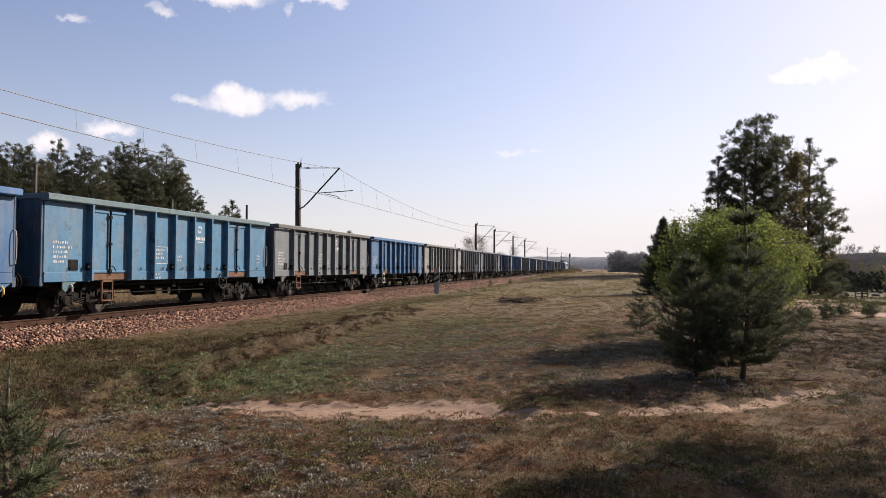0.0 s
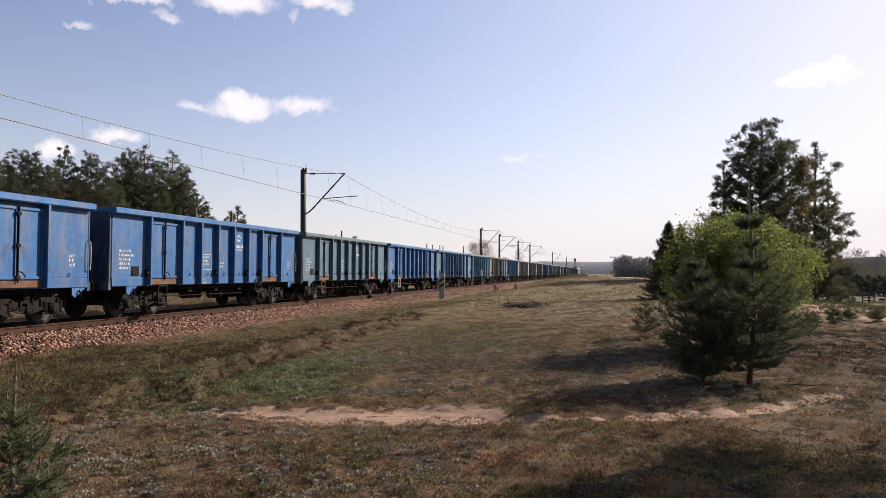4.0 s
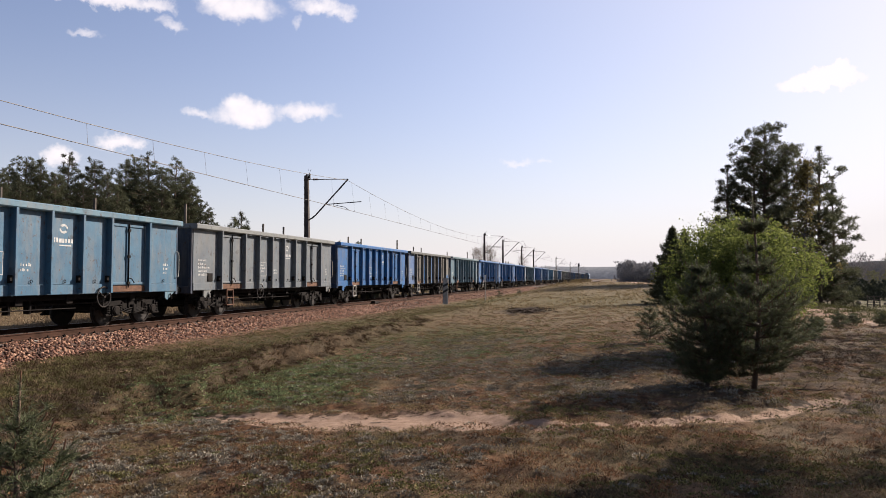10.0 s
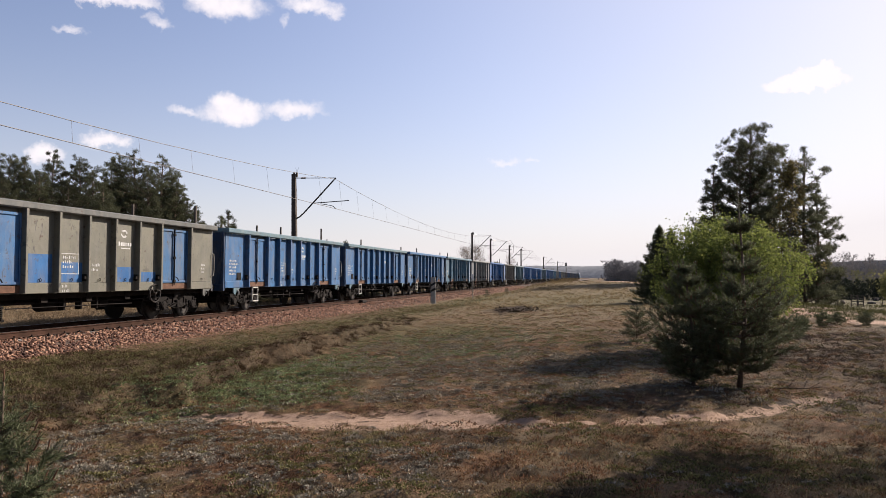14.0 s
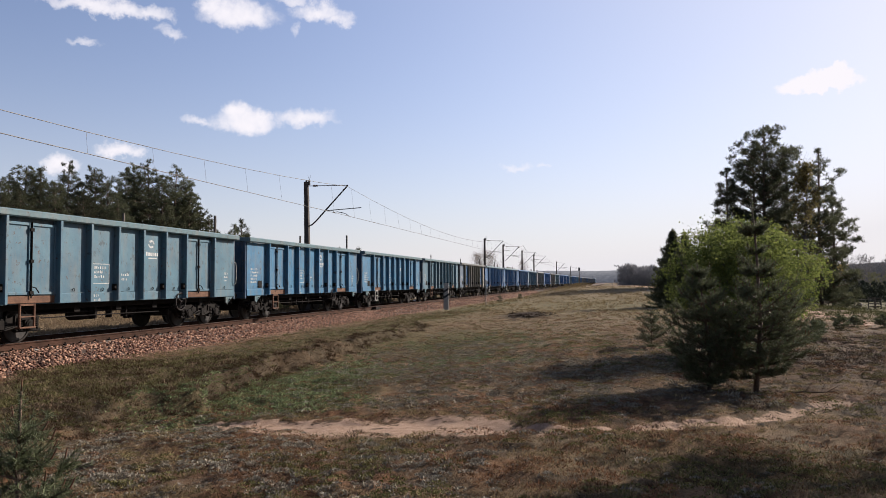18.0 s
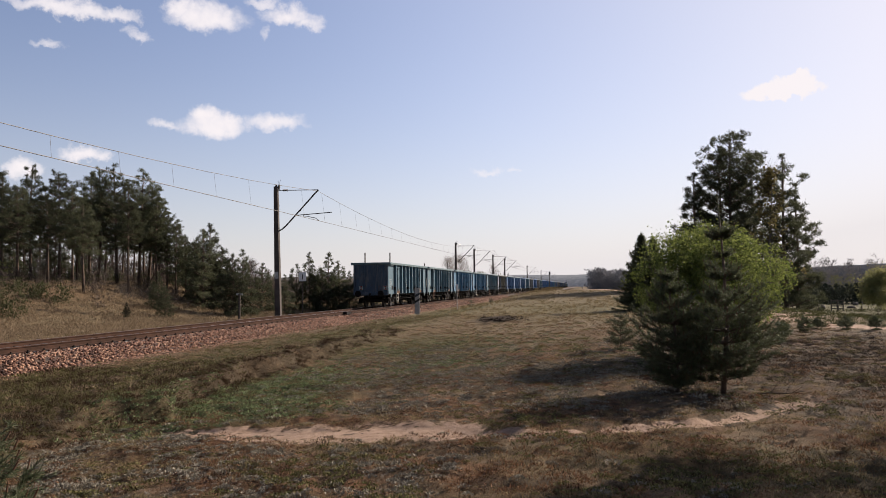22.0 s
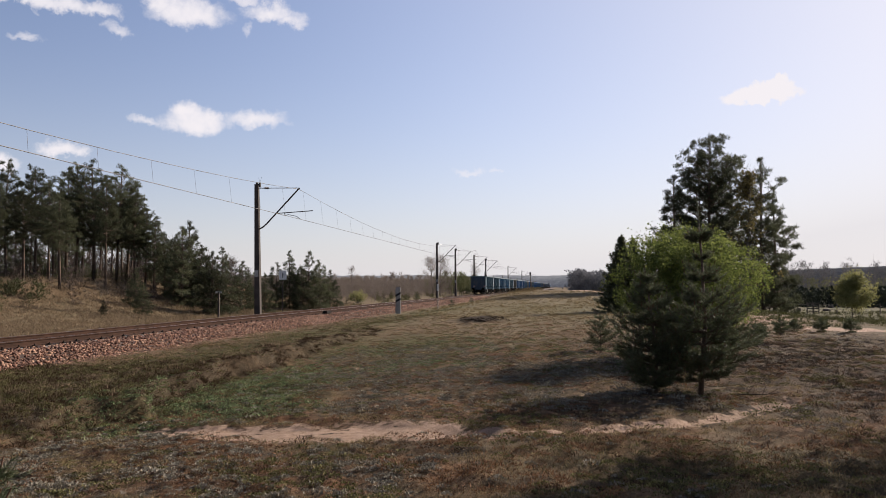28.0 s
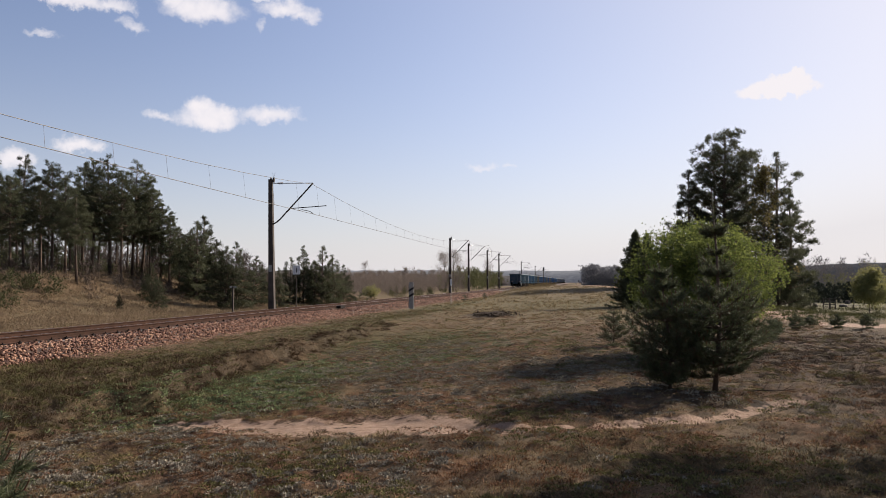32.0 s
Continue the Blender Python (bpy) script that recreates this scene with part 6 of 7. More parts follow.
# two pines beside the camera that shade the foreground
scots_pine(190, 4.5, 0.55, [(0, 1.0), (0.4, 1.1), (0.8, 0.7), (1, 0.3)], 30, 12, 0.17, label="pine beside the path that shades the heath").matrix_basis = stand(None, 7.9, 12.3)
scots_pine(191, 6.2, 0.7, [(0, 0.9), (0.4, 1.15), (0.8, 0.8), (1, 0.3)], 36, 16, 0.18, label="slim pine with a small high crown").matrix_basis = stand(None, 6.9, 12.9)


def fallen_branch():
    b = thing("fallen_branch", "dark broken branch lying by the young pine", "branch", at=stand(None, 2.8, 12.15, 0.75, sink=-0.02))
    part("limb", Geo().path([(-0.45, -0.05, 0.02), (-0.15, 0.0, 0.06), (0.2, 0.03, 0.05), (0.5, -0.02, 0.1)], 0.016, 6, 0.008), BARK_PINE, b)
    for p, q in (((-0.1, 0, 0.06), (0.05, 0.02, 0.26)), ((0.2, 0.03, 0.05), (0.3, 0.1, 0.24)), ((0.3, 0.02, 0.06), (0.48, -0.1, 0.2))):
        part("twig", Geo().tube(p, q, 0.008, 0.004, 5), BARK_PINE, b)


fallen_branch()

# ---- distance ----


def far_woods(name, label, seed, places, h, mat, twig=0.03, count=34, slim=0.1, bottom=0.2, reach=0.17):
    """A belt of many thin trees as one thing: slim trunks and sprays of fine upright twigs."""
    rng = np.random.default_rng(seed)
    n = len(places)
    base = np.array([(x, y, height(x, y) - 0.2) for x, y in places])
    hs = h * rng.uniform(0.5, 1.1, n)
    trunk, tf = spikes(rng, base, np.tile((0, 0, 14.0), (n, 1)), hs, 2, 0.009, 1.0)
    u = rng.uniform(bottom, 0.88, (n, count))
    wide = slim * hs[:, None] * np.sqrt(1.15 - u)
    cs = base[:, None, :] + np.stack([rng.normal(0, 1, (n, count)) * wide, rng.normal(0, 1, (n, count)) * wide, hs[:, None] * u], -1)
    cs = cs.reshape(-1, 3)
    ln = np.repeat(hs, count) * reach
    tw, wf = spikes(rng, cs, np.tile((0, 0, 1.1), (len(cs), 1)), ln, 4, twig / (reach * h))
    p = np.concatenate([trunk, tw])
    f = np.concatenate([tf, wf + len(trunk)])
    return tagged(new(name, quick_mesh(name, p, f, mat)), label, "woodland", kind="stuff")


def belt(rng, n, x0, x1, y0, y1):
    return [(rng.uniform(x0, x1), rng.uniform(y0, y1)) for _ in range(n)]


_r = np.random.default_rng(31)
far_woods("bare_birch_wood", "belt of leafless brownish birch saplings beyond the line", 1, belt(_r, 430, -62, -21.5, 84, 150), 3.4, TWIGS_PALE, 0.017, 64, 0.15)
far_woods("far_bare_wood", "leafless wood in the distance", 2, belt(_r, 700, -120, -26, 150, 300), 5.0, TWIGS_PALE, 0.05)
far_woods("spring_scrub", "scrub in pale spring leaf beside the line", 3, belt(_r, 90, -27, -20, 140, 200), 5.0, TWIGS_GREEN, 0.07)
far_woods("line_scrub", "low green scrub along the far side of the line", 8, belt(_r, 60, -27, -20.2, 70, 130), 1.3, TWIGS_GREEN, 0.03, 40, 0.2, 0.02)
far_woods("track_edge_brush", "dry brownish brush on the rise beside the line", 9, belt(_r, 130, -11, -4, 92, 135), 0.75, GRASS_DRY, 0.03, 30, 0.35, 0.02)
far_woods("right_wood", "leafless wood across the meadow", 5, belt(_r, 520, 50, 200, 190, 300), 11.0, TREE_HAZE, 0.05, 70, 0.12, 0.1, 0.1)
far_woods("budding_wood", "trees in first yellow-green leaf across the meadow", 10, belt(_r, 90, 52, 120, 160, 190), 6.0, TWIGS_GREEN, 0.06, 90, 0.16, 0.1, 0.08)
far_woods("dark_hedge", "dark line of young conifers across the meadow", 6, belt(_r, 560, 26, 110, 118, 150), 3.6, HEDGE, 0.13, 70, 0.17, 0.03, 0.12)
far_woods("field_copse", "leafless copse across the fields, tinted blue-grey with painted haze", 12, belt(_r, 90, 1.0, 17.0, 196, 218), 6.6, COPSE_HAZE, 0.1, 90, 0.16, 0.03, 0.1)
leafy_bush(270, 1.5, 2.0, 2200, 0.1, name="blossoming_shrub", label="pale blossoming shrub beyond the line", mat=LEAVES_SALLOW, category="shrub", at=stand(None, -22.0, 76.9), hull=True)
bare_tree(41, 6.4, 6.5, at=stand(None, -22.8, 126), twigs=1400)
bare_tree(42, 7.4, 7.0, at=stand(None, -22.5, 132), twigs=1600)
bare_tree(43, 7.4, 4.0, at=stand(None, -21.6, 175), twigs=900)
bare_tree(45, 5.0, 2.5, at=stand(None, -33, 112), twigs=500)
bare_tree(44, 4.2, 4.2, name="willow", label="willow in pale yellow-green spring leaf", at=stand(None, 27.6, 78.7), leaf=LEAVES_SALLOW)
for _i, (_x, _y, _h) in enumerate(((-21.0, 57, 1.0), (-20.6, 61, 0.8), (-20.8, 83, 1.6), (-20.4, 66, 0.6), (-21.5, 71, 0.9), (-19.6, 96, 1.3), (-10.2, 66, 0.8), (-8.9, 70, 0.6))):
    young_pine(230 + _i, _h, _h * 0.7, 160, at=stand(None, _x, _y), label="small pine seedling beside the railway line", name="pine_seedling", per=18)
for _i, (_x, _y, _h, _w) in enumerate(((-27.5, 40.5, 1.0, 1.8), (-33.0, 40.0, 1.5, 2.2), (-37.5, 41.0, 1.3, 2.6), (-30.5, 43.0, 1.2, 1.5), (-40.5, 41.5, 1.8, 2.2))):
    bare_tree(250 + _i, _h, _w, name="shrub", label="leafless brown shrub at the edge of the wood", at=stand(None, _x, _y), twigs=400, leaf=LEAVES_SALLOW if _i == 2 else None)


_u = np.random.default_rng(88)
far_woods("undergrowth", "brown bushy undergrowth below the pines", 21, [(x, y) for x, y in belt(_u, 300, -50, -25.5, 36, 62)], 1.2, TWIGS, 0.018, 40, 0.24, 0.02)
far_woods("green_undergrowth", "young green growth below the pines", 22, [(x, y) for x, y in belt(_u, 170, -38, -25.5, 27, 36) if x < -26.0 - 0.2 * (y - 27)] + belt(_u, 60, -46, -30, 38, 55), 1.15, TWIGS_GREEN, 0.025, 50, 0.25, 0.02)
far_woods("deep_wood", "depth of the pine wood", 23, belt(_u, 220, -66, -38, 62, 86), 5.5, TWIGS, 0.025, 50, 0.1, 0.1)


def meadow_fence():
    """Old post-and-wire fence and a gate beyond the lane."""
    rng = np.random.default_rng(77)
    f = thing("field_fence", "old grey wooden post and wire fence across the meadow", "fence")
    spots = [(19 + 2.2 * i, 92 - 0.35 * i + rng.normal(0, 0.3)) for i in range(18)]
    post = Geo().tube((0, 0, -0.2), (0, 0, 1.25), 0.06, 0.05, 7).mesh("post", BARK_GREY)
    for x, y in spots:
        part("post", post, None, f, at=pose(x, y, height(x, y), rng.normal(0, 4), rng.normal(0, 4)))
    for z in (0.5, 1.05):
        part("wire", Geo().path([(x, y, height(x, y) + z) for x, y in spots], 0.012, 4), WIRE, f)
    g = thing("field_gate", "weathered wooden field gate", "gate", at=pose(27.6, 90.5, height(27.6, 90.5), 0, 0, -10))
    for z in (0.25, 0.55, 0.85, 1.15):
        part("rail", Geo().box(-0.6, -0.03, z, 0.6, 0.03, z + 0.1, 0.01, 0), BARK_GREY, g)
    for x in (-0.6, 0.6, 0):
        part("stile", Geo().box(x - 0.05, -0.05, 0.0, x + 0.05, 0.05, 1.35, 0.01), BARK_GREY, g)
    # pale stones beyond the meadow, under the hedge
    for i in range(9):
        x, y = 27 + 5.2 * i + rng.normal(0, 1), 100 + rng.normal(0, 4)
        w, h = rng.uniform(0.5, 1.1), rng.uniform(0.25, 0.5)
        s = Geo().lathe((0, 0, 0), (0, 0, 1), [(-0.1, w * 0.5), (h * 0.5, w * 0.5), (h * 0.9, w * 0.36), (h, w * 0.15)], 8)
        tagged(new("boulder", s.mesh("boulder", BARK_GREY)), "grey boulder in the meadow by the hedge", "boulder", "boulders in the meadow").location = (x, y, height(x, y))


meadow_fence()


def hill(name, label, seed, dist, a0, a1, low, high, mat, step=0.35):
    """A wooded ridge on the horizon with an uneven skyline, and a slope of some depth."""
    rng = np.random.default_rng(seed)
    g = Geo()
    n = int((a1 - a0) / step)
    rows = []
    for i in range(n + 1):
        a = radians(a0 + (a1 - a0) * i / n)
        k = math.sin(math.pi * min(1, max(0, i / n))) ** 0.6
        top = low + (high - low) * k * (0.72 + 0.28 * noise.noise(Vector((i * 0.07, seed, 0)))) + dist * 0.0011 * noise.noise(Vector((i * 0.9, seed, 3)))
        rows.append([(math.sin(a) * d, math.cos(a) * d, z) for d, z in ((dist, -9), (dist * 1.02, top * 0.55 - 2), (dist * 1.08, top), (dist * 1.3, -9))])
    g.add([p for r in rows for p in r], [(i * 4 + j, (i + 1) * 4 + j, (i + 1) * 4 + j + 1, i * 4 + j + 1) for i in range(n) for j in range(3)])
    return tagged(new(name, g.mesh(name, mat, True)), label, "hill", kind="structure")


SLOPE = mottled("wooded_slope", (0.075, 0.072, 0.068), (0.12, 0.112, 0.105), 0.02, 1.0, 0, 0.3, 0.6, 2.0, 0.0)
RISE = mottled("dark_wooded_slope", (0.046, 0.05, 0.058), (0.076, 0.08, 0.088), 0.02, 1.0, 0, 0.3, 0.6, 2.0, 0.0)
# the ridge's pale blue-grey holds the haze of the distance as colour
RIDGE = mottled("hazed_wooded_slope", (0.15, 0.16, 0.175), (0.19, 0.2, 0.21), 0.006, 1.0, 0, 0.1, 0.4, 3.0, 0.0)
hill("far_ridge", "wooded ridge on the horizon in painted blue-grey haze", 3, 1900, -60, 62, 20, 36, RIDGE)
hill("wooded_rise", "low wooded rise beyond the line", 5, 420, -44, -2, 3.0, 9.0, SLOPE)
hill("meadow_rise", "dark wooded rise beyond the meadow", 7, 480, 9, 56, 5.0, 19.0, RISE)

# ---- the turf ----


def tufts(name, label, seed, n, share, size, blades, width, mat, region, up=0.8, spread=1.0, power=1.7, flat=False):
    """Blades of low growth, thick where share() says and nearest."""
    rng = np.random.default_rng(seed)
    x0, x1, y0, y1 = region
    y = y0 + (y1 - y0) * rng.random(n * 5) ** power
    half = 0.72 * y + 1.0
    x = np.clip(-0.26 * y + rng.uniform(-1, 1, n * 5) * half, x0 - 1, x1 + 1)
    ok = (x > x0) & (x < x1) & (rng.random(n * 5) < share(x, y)) & (near_line(x, y, SAND_PATH) < 0.62)
    x, y = x[ok][:n], y[ok][:n]
    z = np.vectorize(height)(x, y) + np.array([hummocks(a, b) for a, b in zip(x, y)]) - 0.002
    sizes = rng.uniform(*size, len(x)) * (1 + np.clip((y - 12) / 40, 0, 1.2))
    c = np.stack([x, y, z], 1)
    cs = (c[:, None, :] + rng.normal(0, 1, (len(x), blades, 3)) * (0.03, 0.03, 0) * (1 + 6 * sizes[:, None, None])).reshape(-1, 3)
    ax = np.tile((0.0, 0.0, up), (len(cs), 1))
    p, f = spikes(rng, cs, ax, np.repeat(sizes, blades), 1, width, spread)
    p[:, 2] = np.maximum(p[:, 2], np.repeat(cs[:, 2], 3) - 0.01)
    return tagged(new(name, quick_mesh(name, p, f, mat)), label, "grass", kind="stuff")


def patchy(seed, scale, low=0.0, high=1.0):
    def share(x, y):
        v = np.array([noise.noise(Vector((a * scale, b * scale, seed))) for a, b in zip(x, y)])
        return np.clip(low + (high - low) * (0.5 + 1.2 * v), 0, 1)
    return share


def clumps(name, label, seed, n, share, radius, per, length, width, mat, region, flat=1.0, power=1.6):
    """Cushions and tussocks: domes of short blades that lean outwards."""
    rng = np.random.default_rng(seed)
    x0, x1, y0, y1 = region
    y = y0 + (y1 - y0) * rng.random(n * 6) ** power
    x = -0.26 * y + rng.uniform(-1, 1, n * 6) * (0.6 * y + 1.0)
    ok = (x > x0) & (x < x1) & (rng.random(n * 6) < share(x, y)) & (near_line(x, y, SAND_PATH) < 0.5)
    x, y = x[ok][:n], y[ok][:n]
    z = np.array([height(a, b) + hummocks(a, b) + 0.012 for a, b in zip(x, y)])
    r = rng.uniform(*radius, len(x)) * rng.uniform(0.6, 1.3, len(x)) * (1 + np.clip((y - 14) / 30, 0, 1))
    k = len(x)
    a, q = rng.uniform(0, 6.283, (k, per)), np.sqrt(rng.random((k, per)))
    ox, oy = np.cos(a) * q * r[:, None], np.sin(a) * q * r[:, None] * rng.uniform(0.6, 1.0, (k, 1))
    dome = flat * r[:, None] * (1 - q * q) * 0.55
    c = np.stack([x[:, None] + ox, y[:, None] + oy, z[:, None] + dome], -1).reshape(-1, 3)
    ax = np.stack([np.cos(a) * q * 0.9, np.sin(a) * q * 0.9, np.full_like(q, 0.75)], -1).reshape(-1, 3)
    p, f = spikes(rng, c, ax, np.repeat(length * (0.6 + 0.4 * r / radius[1]), per) * rng.uniform(0.6, 1.2, k * per), 1, width, 0.7)
    return tagged(new(name, quick_mesh(name, p, f, mat)), label, "grass", kind="stuff")


def both(f, g, k=1.0):
    return lambda x, y: np.clip(k * f(x, y) * g(x, y), 0, 1)


FIELD = (-13.2, 10.0, 4.2, 46.0)
NEARBY = (-7.2, 8.0, 4.6, 34.0)
tufts("dry_turf", "short dry straw-coloured grass", 51, 20000, lambda x, y: patchy(1, 0.8, -0.5, 1.6)(x, y) * np.where(x < -7.4, 0.3, 1.0), (0.02, 0.065), 9, 0.06, GRASS_DRY, FIELD)
tufts("russet_turf", "low russet-brown dead grass and litter", 52, 20000, patchy(2, 0.7, -0.5, 1.6), (0.02, 0.05), 9, 0.09, GRASS_RUSSET, FIELD, 0.4, 1.3)
tufts("green_turf", "thin green spring grass", 53, 15000, lambda x, y: (0.1 + green_share(x, y)) * patchy(3, 0.9, 0.1, 1.2)(x, y), (0.025, 0.06), 9, 0.06, GRASS_GREEN, FIELD)
tufts("litter", "brown litter of dead stems and needles", 66, 24000, lambda x, y: np.where(x < -7.4, 0.25, 1.0) * np.where((x > 0.6) & (y > 10.0), 0.35, 1.0), (0.015, 0.045), 6, 0.1, LITTER, FIELD, 0.3, 1.3)
clumps("lichen_cushions", "pale grey lichen cushions and everlasting rosettes", 54, 3600, lambda x, y: 0.03 + lichen_share(x, y) * patchy(4, 1.0, -0.6, 1.6)(x, y), (0.03, 0.095), 46, 0.028, 0.42, LICHEN_GREY, NEARBY, 0.5, 1.4)
clumps("moss_cushions", "olive moss cushions", 63, 1500, patchy(14, 0.6, -0.7, 1.3), (0.05, 0.16), 60, 0.03, 0.3, MOSS, NEARBY, 0.55, 1.4)
clumps("straw_tussocks", "tussocks of dry straw-coloured grass", 64, 2000, patchy(15, 0.5, -0.5, 1.4), (0.03, 0.1), 36, 0.065, 0.06, GRASS_DRY, (-7.0, 9.0, 4.6, 42.0), 0.4, 1.5)
clumps("russet_tussocks", "cushions of russet dead grass", 65, 1900, patchy(16, 0.55, -0.5, 1.4), (0.05, 0.17), 50, 0.045, 0.1, GRASS_RUSSET, (-7.0, 9.0, 4.6, 42.0), 0.6, 1.5)
clumps("bank_tussocks", "dark dead grass tussocks on the bank", 67, 2100, lambda x, y: np.clip(1.1 - np.abs(x - bank_x(y)) / 0.4, 0, 1) * np.clip((y - 10) / 2, 0.1, 1), (0.05, 0.16), 46, 0.12, 0.05, GRASS_DEAD, (-9.6, -6.2, 8.5, 32.0), 0.5, 1.3)
clumps("shelf_tussocks", "short olive and straw grass tussocks beside the line", 68, 1800, lambda x, y: np.clip(1.3 - np.abs(x + 10.2) / 2.8, 0, 1) * patchy(17, 0.5, 0.1, 1.2)(x, y), (0.06, 0.2), 40, 0.07, 0.06, MOSS, (-13.2, -7.2, 9.5, 44.0), 0.4, 1.3)
clumps("shelf_litter", "brown dead grass on the shelf beside the line", 69, 1500, lambda x, y: np.clip(1.3 - np.abs(x + 10.2) / 2.8, 0, 1) * patchy(18, 0.5, 0.1, 1.2)(x, y), (0.06, 0.2), 40, 0.07, 0.06, LITTER, (-13.2, -7.2, 9.5, 44.0), 0.4, 1.3)
tufts("herbs", "low green leafy herbs", 55, 14000, lambda x, y: herb_share(x, y), (0.03, 0.06), 8, 0.28, HERB_GREEN, (-8.2, -3.5, 9.5, 22), 0.4, 1.2, 1.0)
tufts("bank_grass", "tall dry grass along the bank and the far side of the line", 56, 13000, lambda x, y: np.clip(1 - np.abs(x - bank_x(y) + 0.5) / 0.35, 0, 1) * 0.5 * (y < 26) + (x < -18.8) * np.clip((36 + x) / 8, 0.25, 1), (0.06, 0.16), 9, 0.04, GRASS_TAN, (-52, -6, 9, 75), 1.4, 0.9, 0.9)
clumps("far_side_tussocks", "tan and green grass tussocks on the far side of the line", 71, 1500, lambda x, y: np.clip((-x - 18.4) / 1.5, 0, 1) * np.clip((30 + x) / 4, 0, 1), (0.1, 0.3), 44, 0.16, 0.05, GRASS_TAN, (-30, -18.4, 16.0, 58.0), 0.5, 1.0)
clumps("far_side_moss", "low green cushions beside the track", 72, 700, lambda x, y: np.clip(1.2 - np.abs(x + 20.2) / 1.6, 0, 1), (0.1, 0.3), 44, 0.1, 0.06, MOSS, (-23, -18.4, 16.0, 58.0), 0.4, 1.0)
clumps("mid_lichen", "pale grey lichen and everlasting patches on the open heath", 73, 2600, lambda x, y: (blob(x, y, -1.0, 15.5, 4.5, 6.0) + blob(x, y, -4.6, 20, 3.0, 6.0)) * patchy(21, 0.8, -0.5, 1.5)(x, y), (0.05, 0.14), 30, 0.04, 0.3, LICHEN_GREY, (-7.6, 5.0, 10.5, 30.0), 0.4, 1.0)
clumps("mid_green", "low green cushions on the open heath", 74, 1300, lambda x, y: (blob(x, y, -4.5, 22, 3.2, 7.0) + 0.6 * blob(x, y, -1.0, 19, 3.0, 4.0)) * patchy(22, 0.6, -0.4, 1.4)(x, y), (0.06, 0.18), 34, 0.05, 0.16, HERB_GREEN, (-7.8, 4.0, 13.0, 36.0), 0.4, 1.0)
clumps("dark_cushions", "dark brown dead cushions on the open heath", 75, 600, patchy(23, 0.7, -0.5, 1.3), (0.04, 0.14), 36, 0.06, 0.07, GRASS_DEAD, (-7.2, 8.0, 5.0, 36.0), 0.6, 1.4)
clumps("slope_grass", "matted brown grass on the slope below the line", 76, 800, lambda x, y: np.clip((-x - 7.2) / 0.6, 0, 1), (0.06, 0.18), 40, 0.1, 0.05, GRASS_DEAD, (-13.2, -7.2, 8.0, 17.0), 0.4, 1.0)
clumps("slope_moss", "olive grass among the matted brown", 77, 900, lambda x, y: np.clip((-x - 7.2) / 0.6, 0, 1), (0.06, 0.18), 40, 0.08, 0.05, MOSS, (-13.2, -7.2, 8.0, 17.0), 0.4, 1.0)
clumps("dug_soil", "dark clods where the turf was dug up", 78, 260, lambda x, y: 2 * blob(x, y, -4.4, 37.0, 1.2, 0.9), (0.08, 0.2), 40, 0.07, 0.3, SOIL_CLOD, (-6.2, -2.6, 35.5, 38.5), 0.8, 1.0)
tufts("hump_grass", "yellowish grass on the rise", 57, 12000, lambda x, y: blob(x, y, -2, 68, 12, 34) * patchy(6, 0.3, 0.1, 1)(x, y), (0.05, 0.11), 9, 0.05, GRASS_DRY, (-12.4, 14, 36, 100), 1.0, 0.9, 1.0)
tufts("meadow_grass", "rough meadow grass", 58, 9000, patchy(8, 0.2, 0.2, 1), (0.08, 0.16), 9, 0.05, GRASS_GREEN, (8, 60, 33, 100), 1.0, 0.9, 1.0)
tufts("heather", "low russet-brown heather and dead bracken", 59, 9000, lambda x, y: 1.2 * blob(x, y, 6.0, 18, 5.5, 9) * patchy(9, 0.5, 0.1, 1)(x, y), (0.04, 0.1), 12, 0.05, TWIGS, (0.8, 13, 10.4, 30), 0.9, 1.0, 1.0)
tufts("bank_edge", "dead russet grass hanging over the edge of the bank", 61, 4600, lambda x, y: np.clip(1 - np.abs(x - bank_x(y)) / 0.4, 0, 1) * np.clip((y - 10) / 3, 0.15, 1), (0.06, 0.16), 11, 0.035, GRASS_DEAD, (-9.2, -6.2, 8.5, 32), 0.5, 1.0, 1.0)
tufts("shelf_grass", "olive green short grass on the shelf beside the line", 62, 6500, lambda x, y: np.clip(1.3 - np.abs(x + 9.8) / 2.4, 0, 1) * patchy(12, 0.4, 0.2, 1)(x, y), (0.03, 0.07), 9, 0.06, GRASS_GREEN, (-13.2, -7.2, 9, 60), 0.8, 1.0, 1.0)
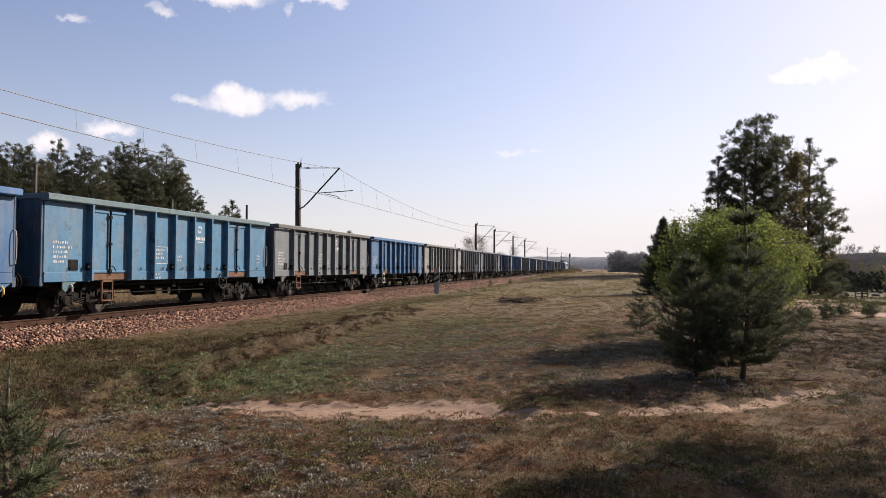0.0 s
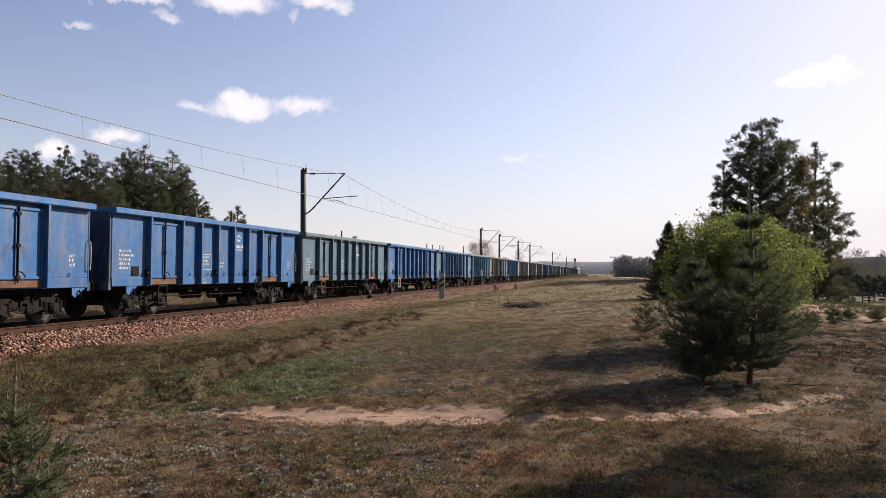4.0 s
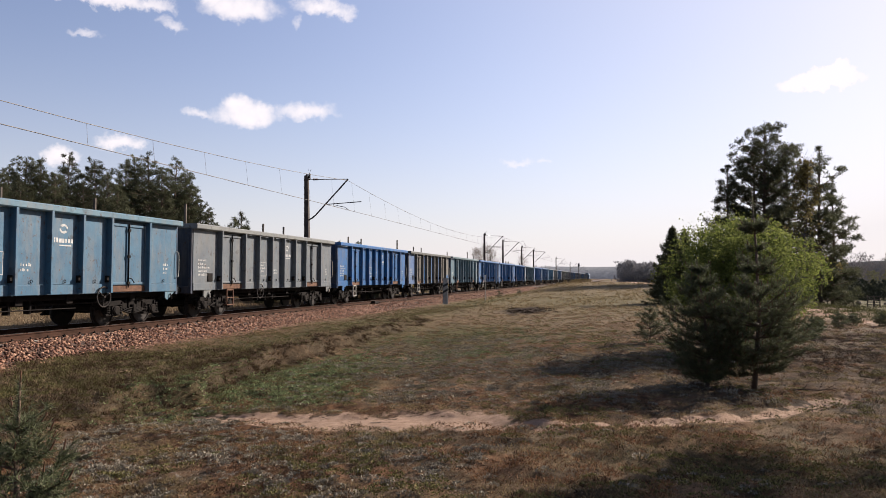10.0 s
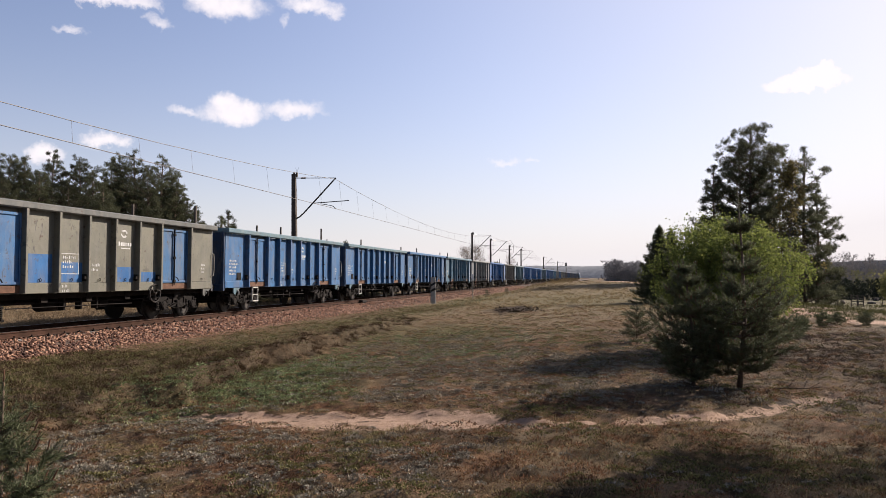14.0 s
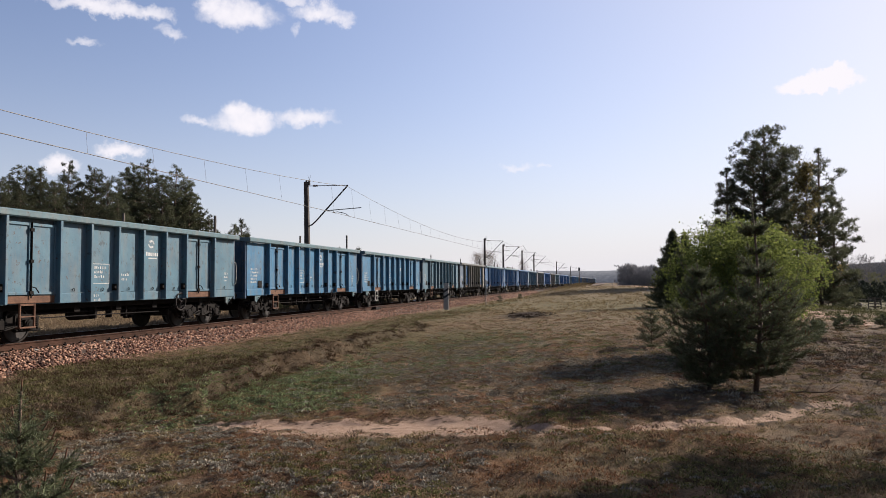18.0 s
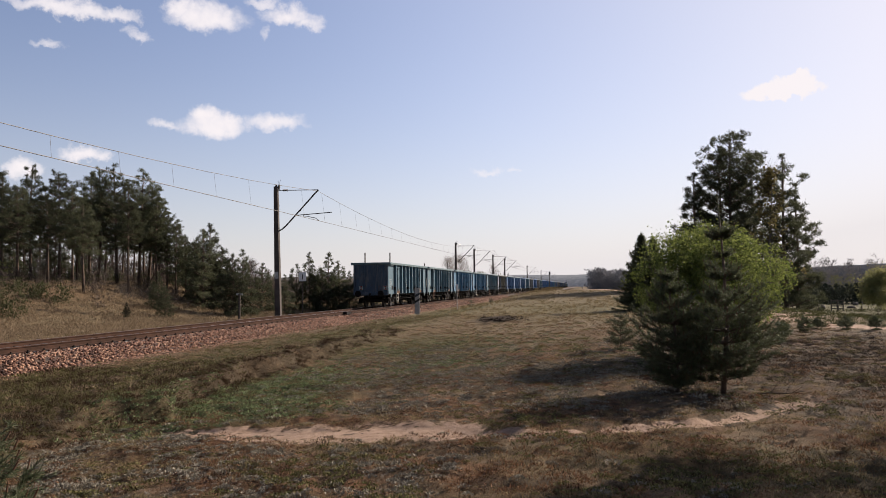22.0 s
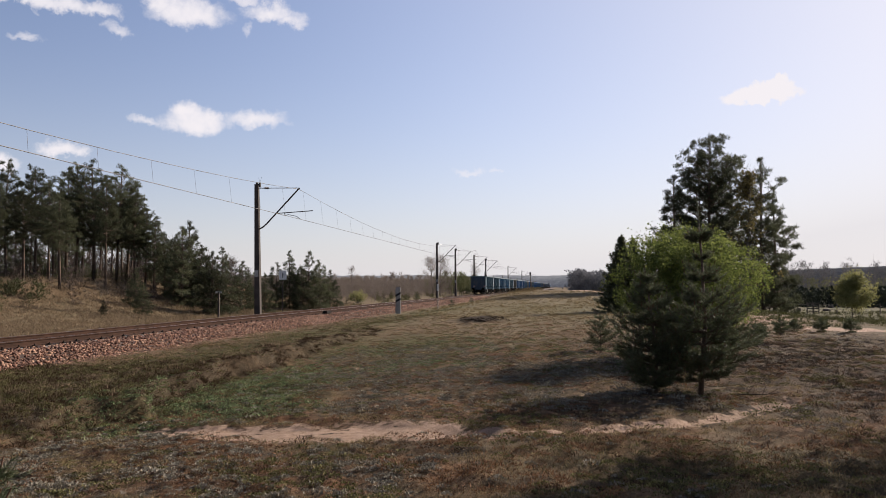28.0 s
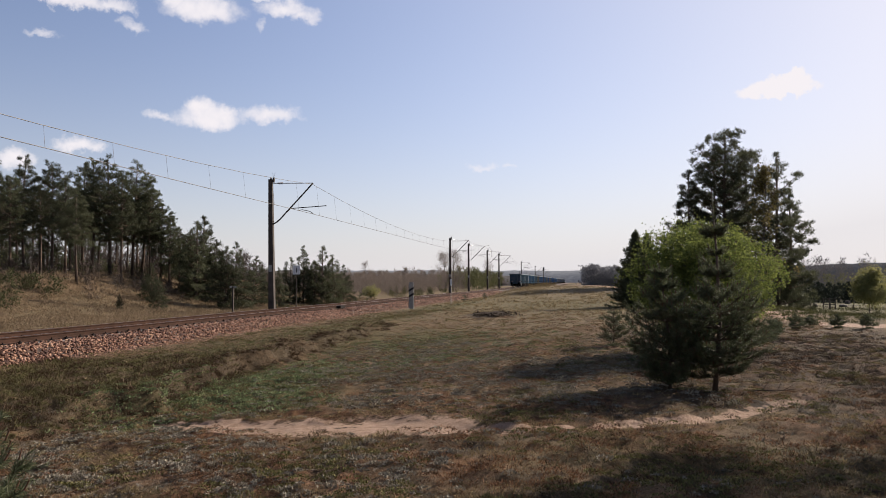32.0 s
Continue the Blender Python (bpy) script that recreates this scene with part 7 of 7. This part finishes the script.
tufts("ballast_weeds", "dead weeds along the foot of the ballast", 60, 1500, lambda x, y: np.clip(1 - np.abs(x + 12.9) / 0.35, 0, 1) * patchy(10, 0.6, 0.0, 0.9)(x, y), (0.06, 0.16), 9, 0.035, GRASS_RUSSET, (-13.4, -12.4, 11, 60), 1.0, 0.9, 1.0)
sleepers(TRACK)


# ---- what moves ----
# seconds, metres that the train has gone
GONE = [(0.0, 0.35), (2.0, 29.7), (4.0, 59.0), (6.0, 88.45), (8.0, 118.0), (10.0, 147.4), (12.0, 177.4), (14.0, 206.8), (16.0, 235.6), (18.0, 263.6), (20.0, 290.9), (22.0, 318.1), (24.0, 345.2), (26.0, 372.2), (28.0, 398.9), (30.0, 424.8), (32.0, 449.3)]
REAR_START = -264.25


def gone(t):
    """Metres gone at t by a smooth curve through GONE."""
    ts, ss = [g[0] for g in GONE], [g[1] for g in GONE]
    i = max(j for j in range(len(ts) - 1) if ts[j] <= t or j == 0)
    h = ts[i + 1] - ts[i]
    slope = [(ss[min(j + 1, len(ss) - 1)] - ss[max(j - 1, 0)]) / (ts[min(j + 1, len(ts) - 1)] - ts[max(j - 1, 0)]) for j in (i, i + 1)]
    u = (t - ts[i]) / h
    return ((1 + 2 * u) * (1 - u) ** 2 * ss[i] + u * (1 - u) ** 2 * h * slope[0] + u * u * (3 - 2 * u) * ss[i + 1] + u * u * (u - 1) * h * slope[1])


def motions():
    steps = [0.5 * i for i in range(65)]
    for i, w in enumerate(WAGONS):
        walk(w, [(t, pose(TRACK_X, REAR_START + PITCH * i + gone(t), 0)) for t in steps])
    walk(LOCO, [(t, pose(TRACK_X, REAR_START + PITCH * len(WAGONS) + gone(t), 0)) for t in steps])
    # all wheelsets roll alike: one rolling for each place in the bogie
    rolling = {}
    for w in WAGONS:
        for s in wheels_of(w):
            y = round(s.location.y, 2)
            if y not in rolling:
                walk(s, [(f / FPS, pose(0, y, 0.46, -math.degrees(gone(f / FPS) / 0.46))) for f in range(frame(32.0))])
                rolling[y] = s.animation_data
            else:
                s.rotation_mode = "QUATERNION"
                s.animation_data_create()
                s.animation_data.action, s.animation_data.action_slot = rolling[y].action, rolling[y].action_slot


motions()
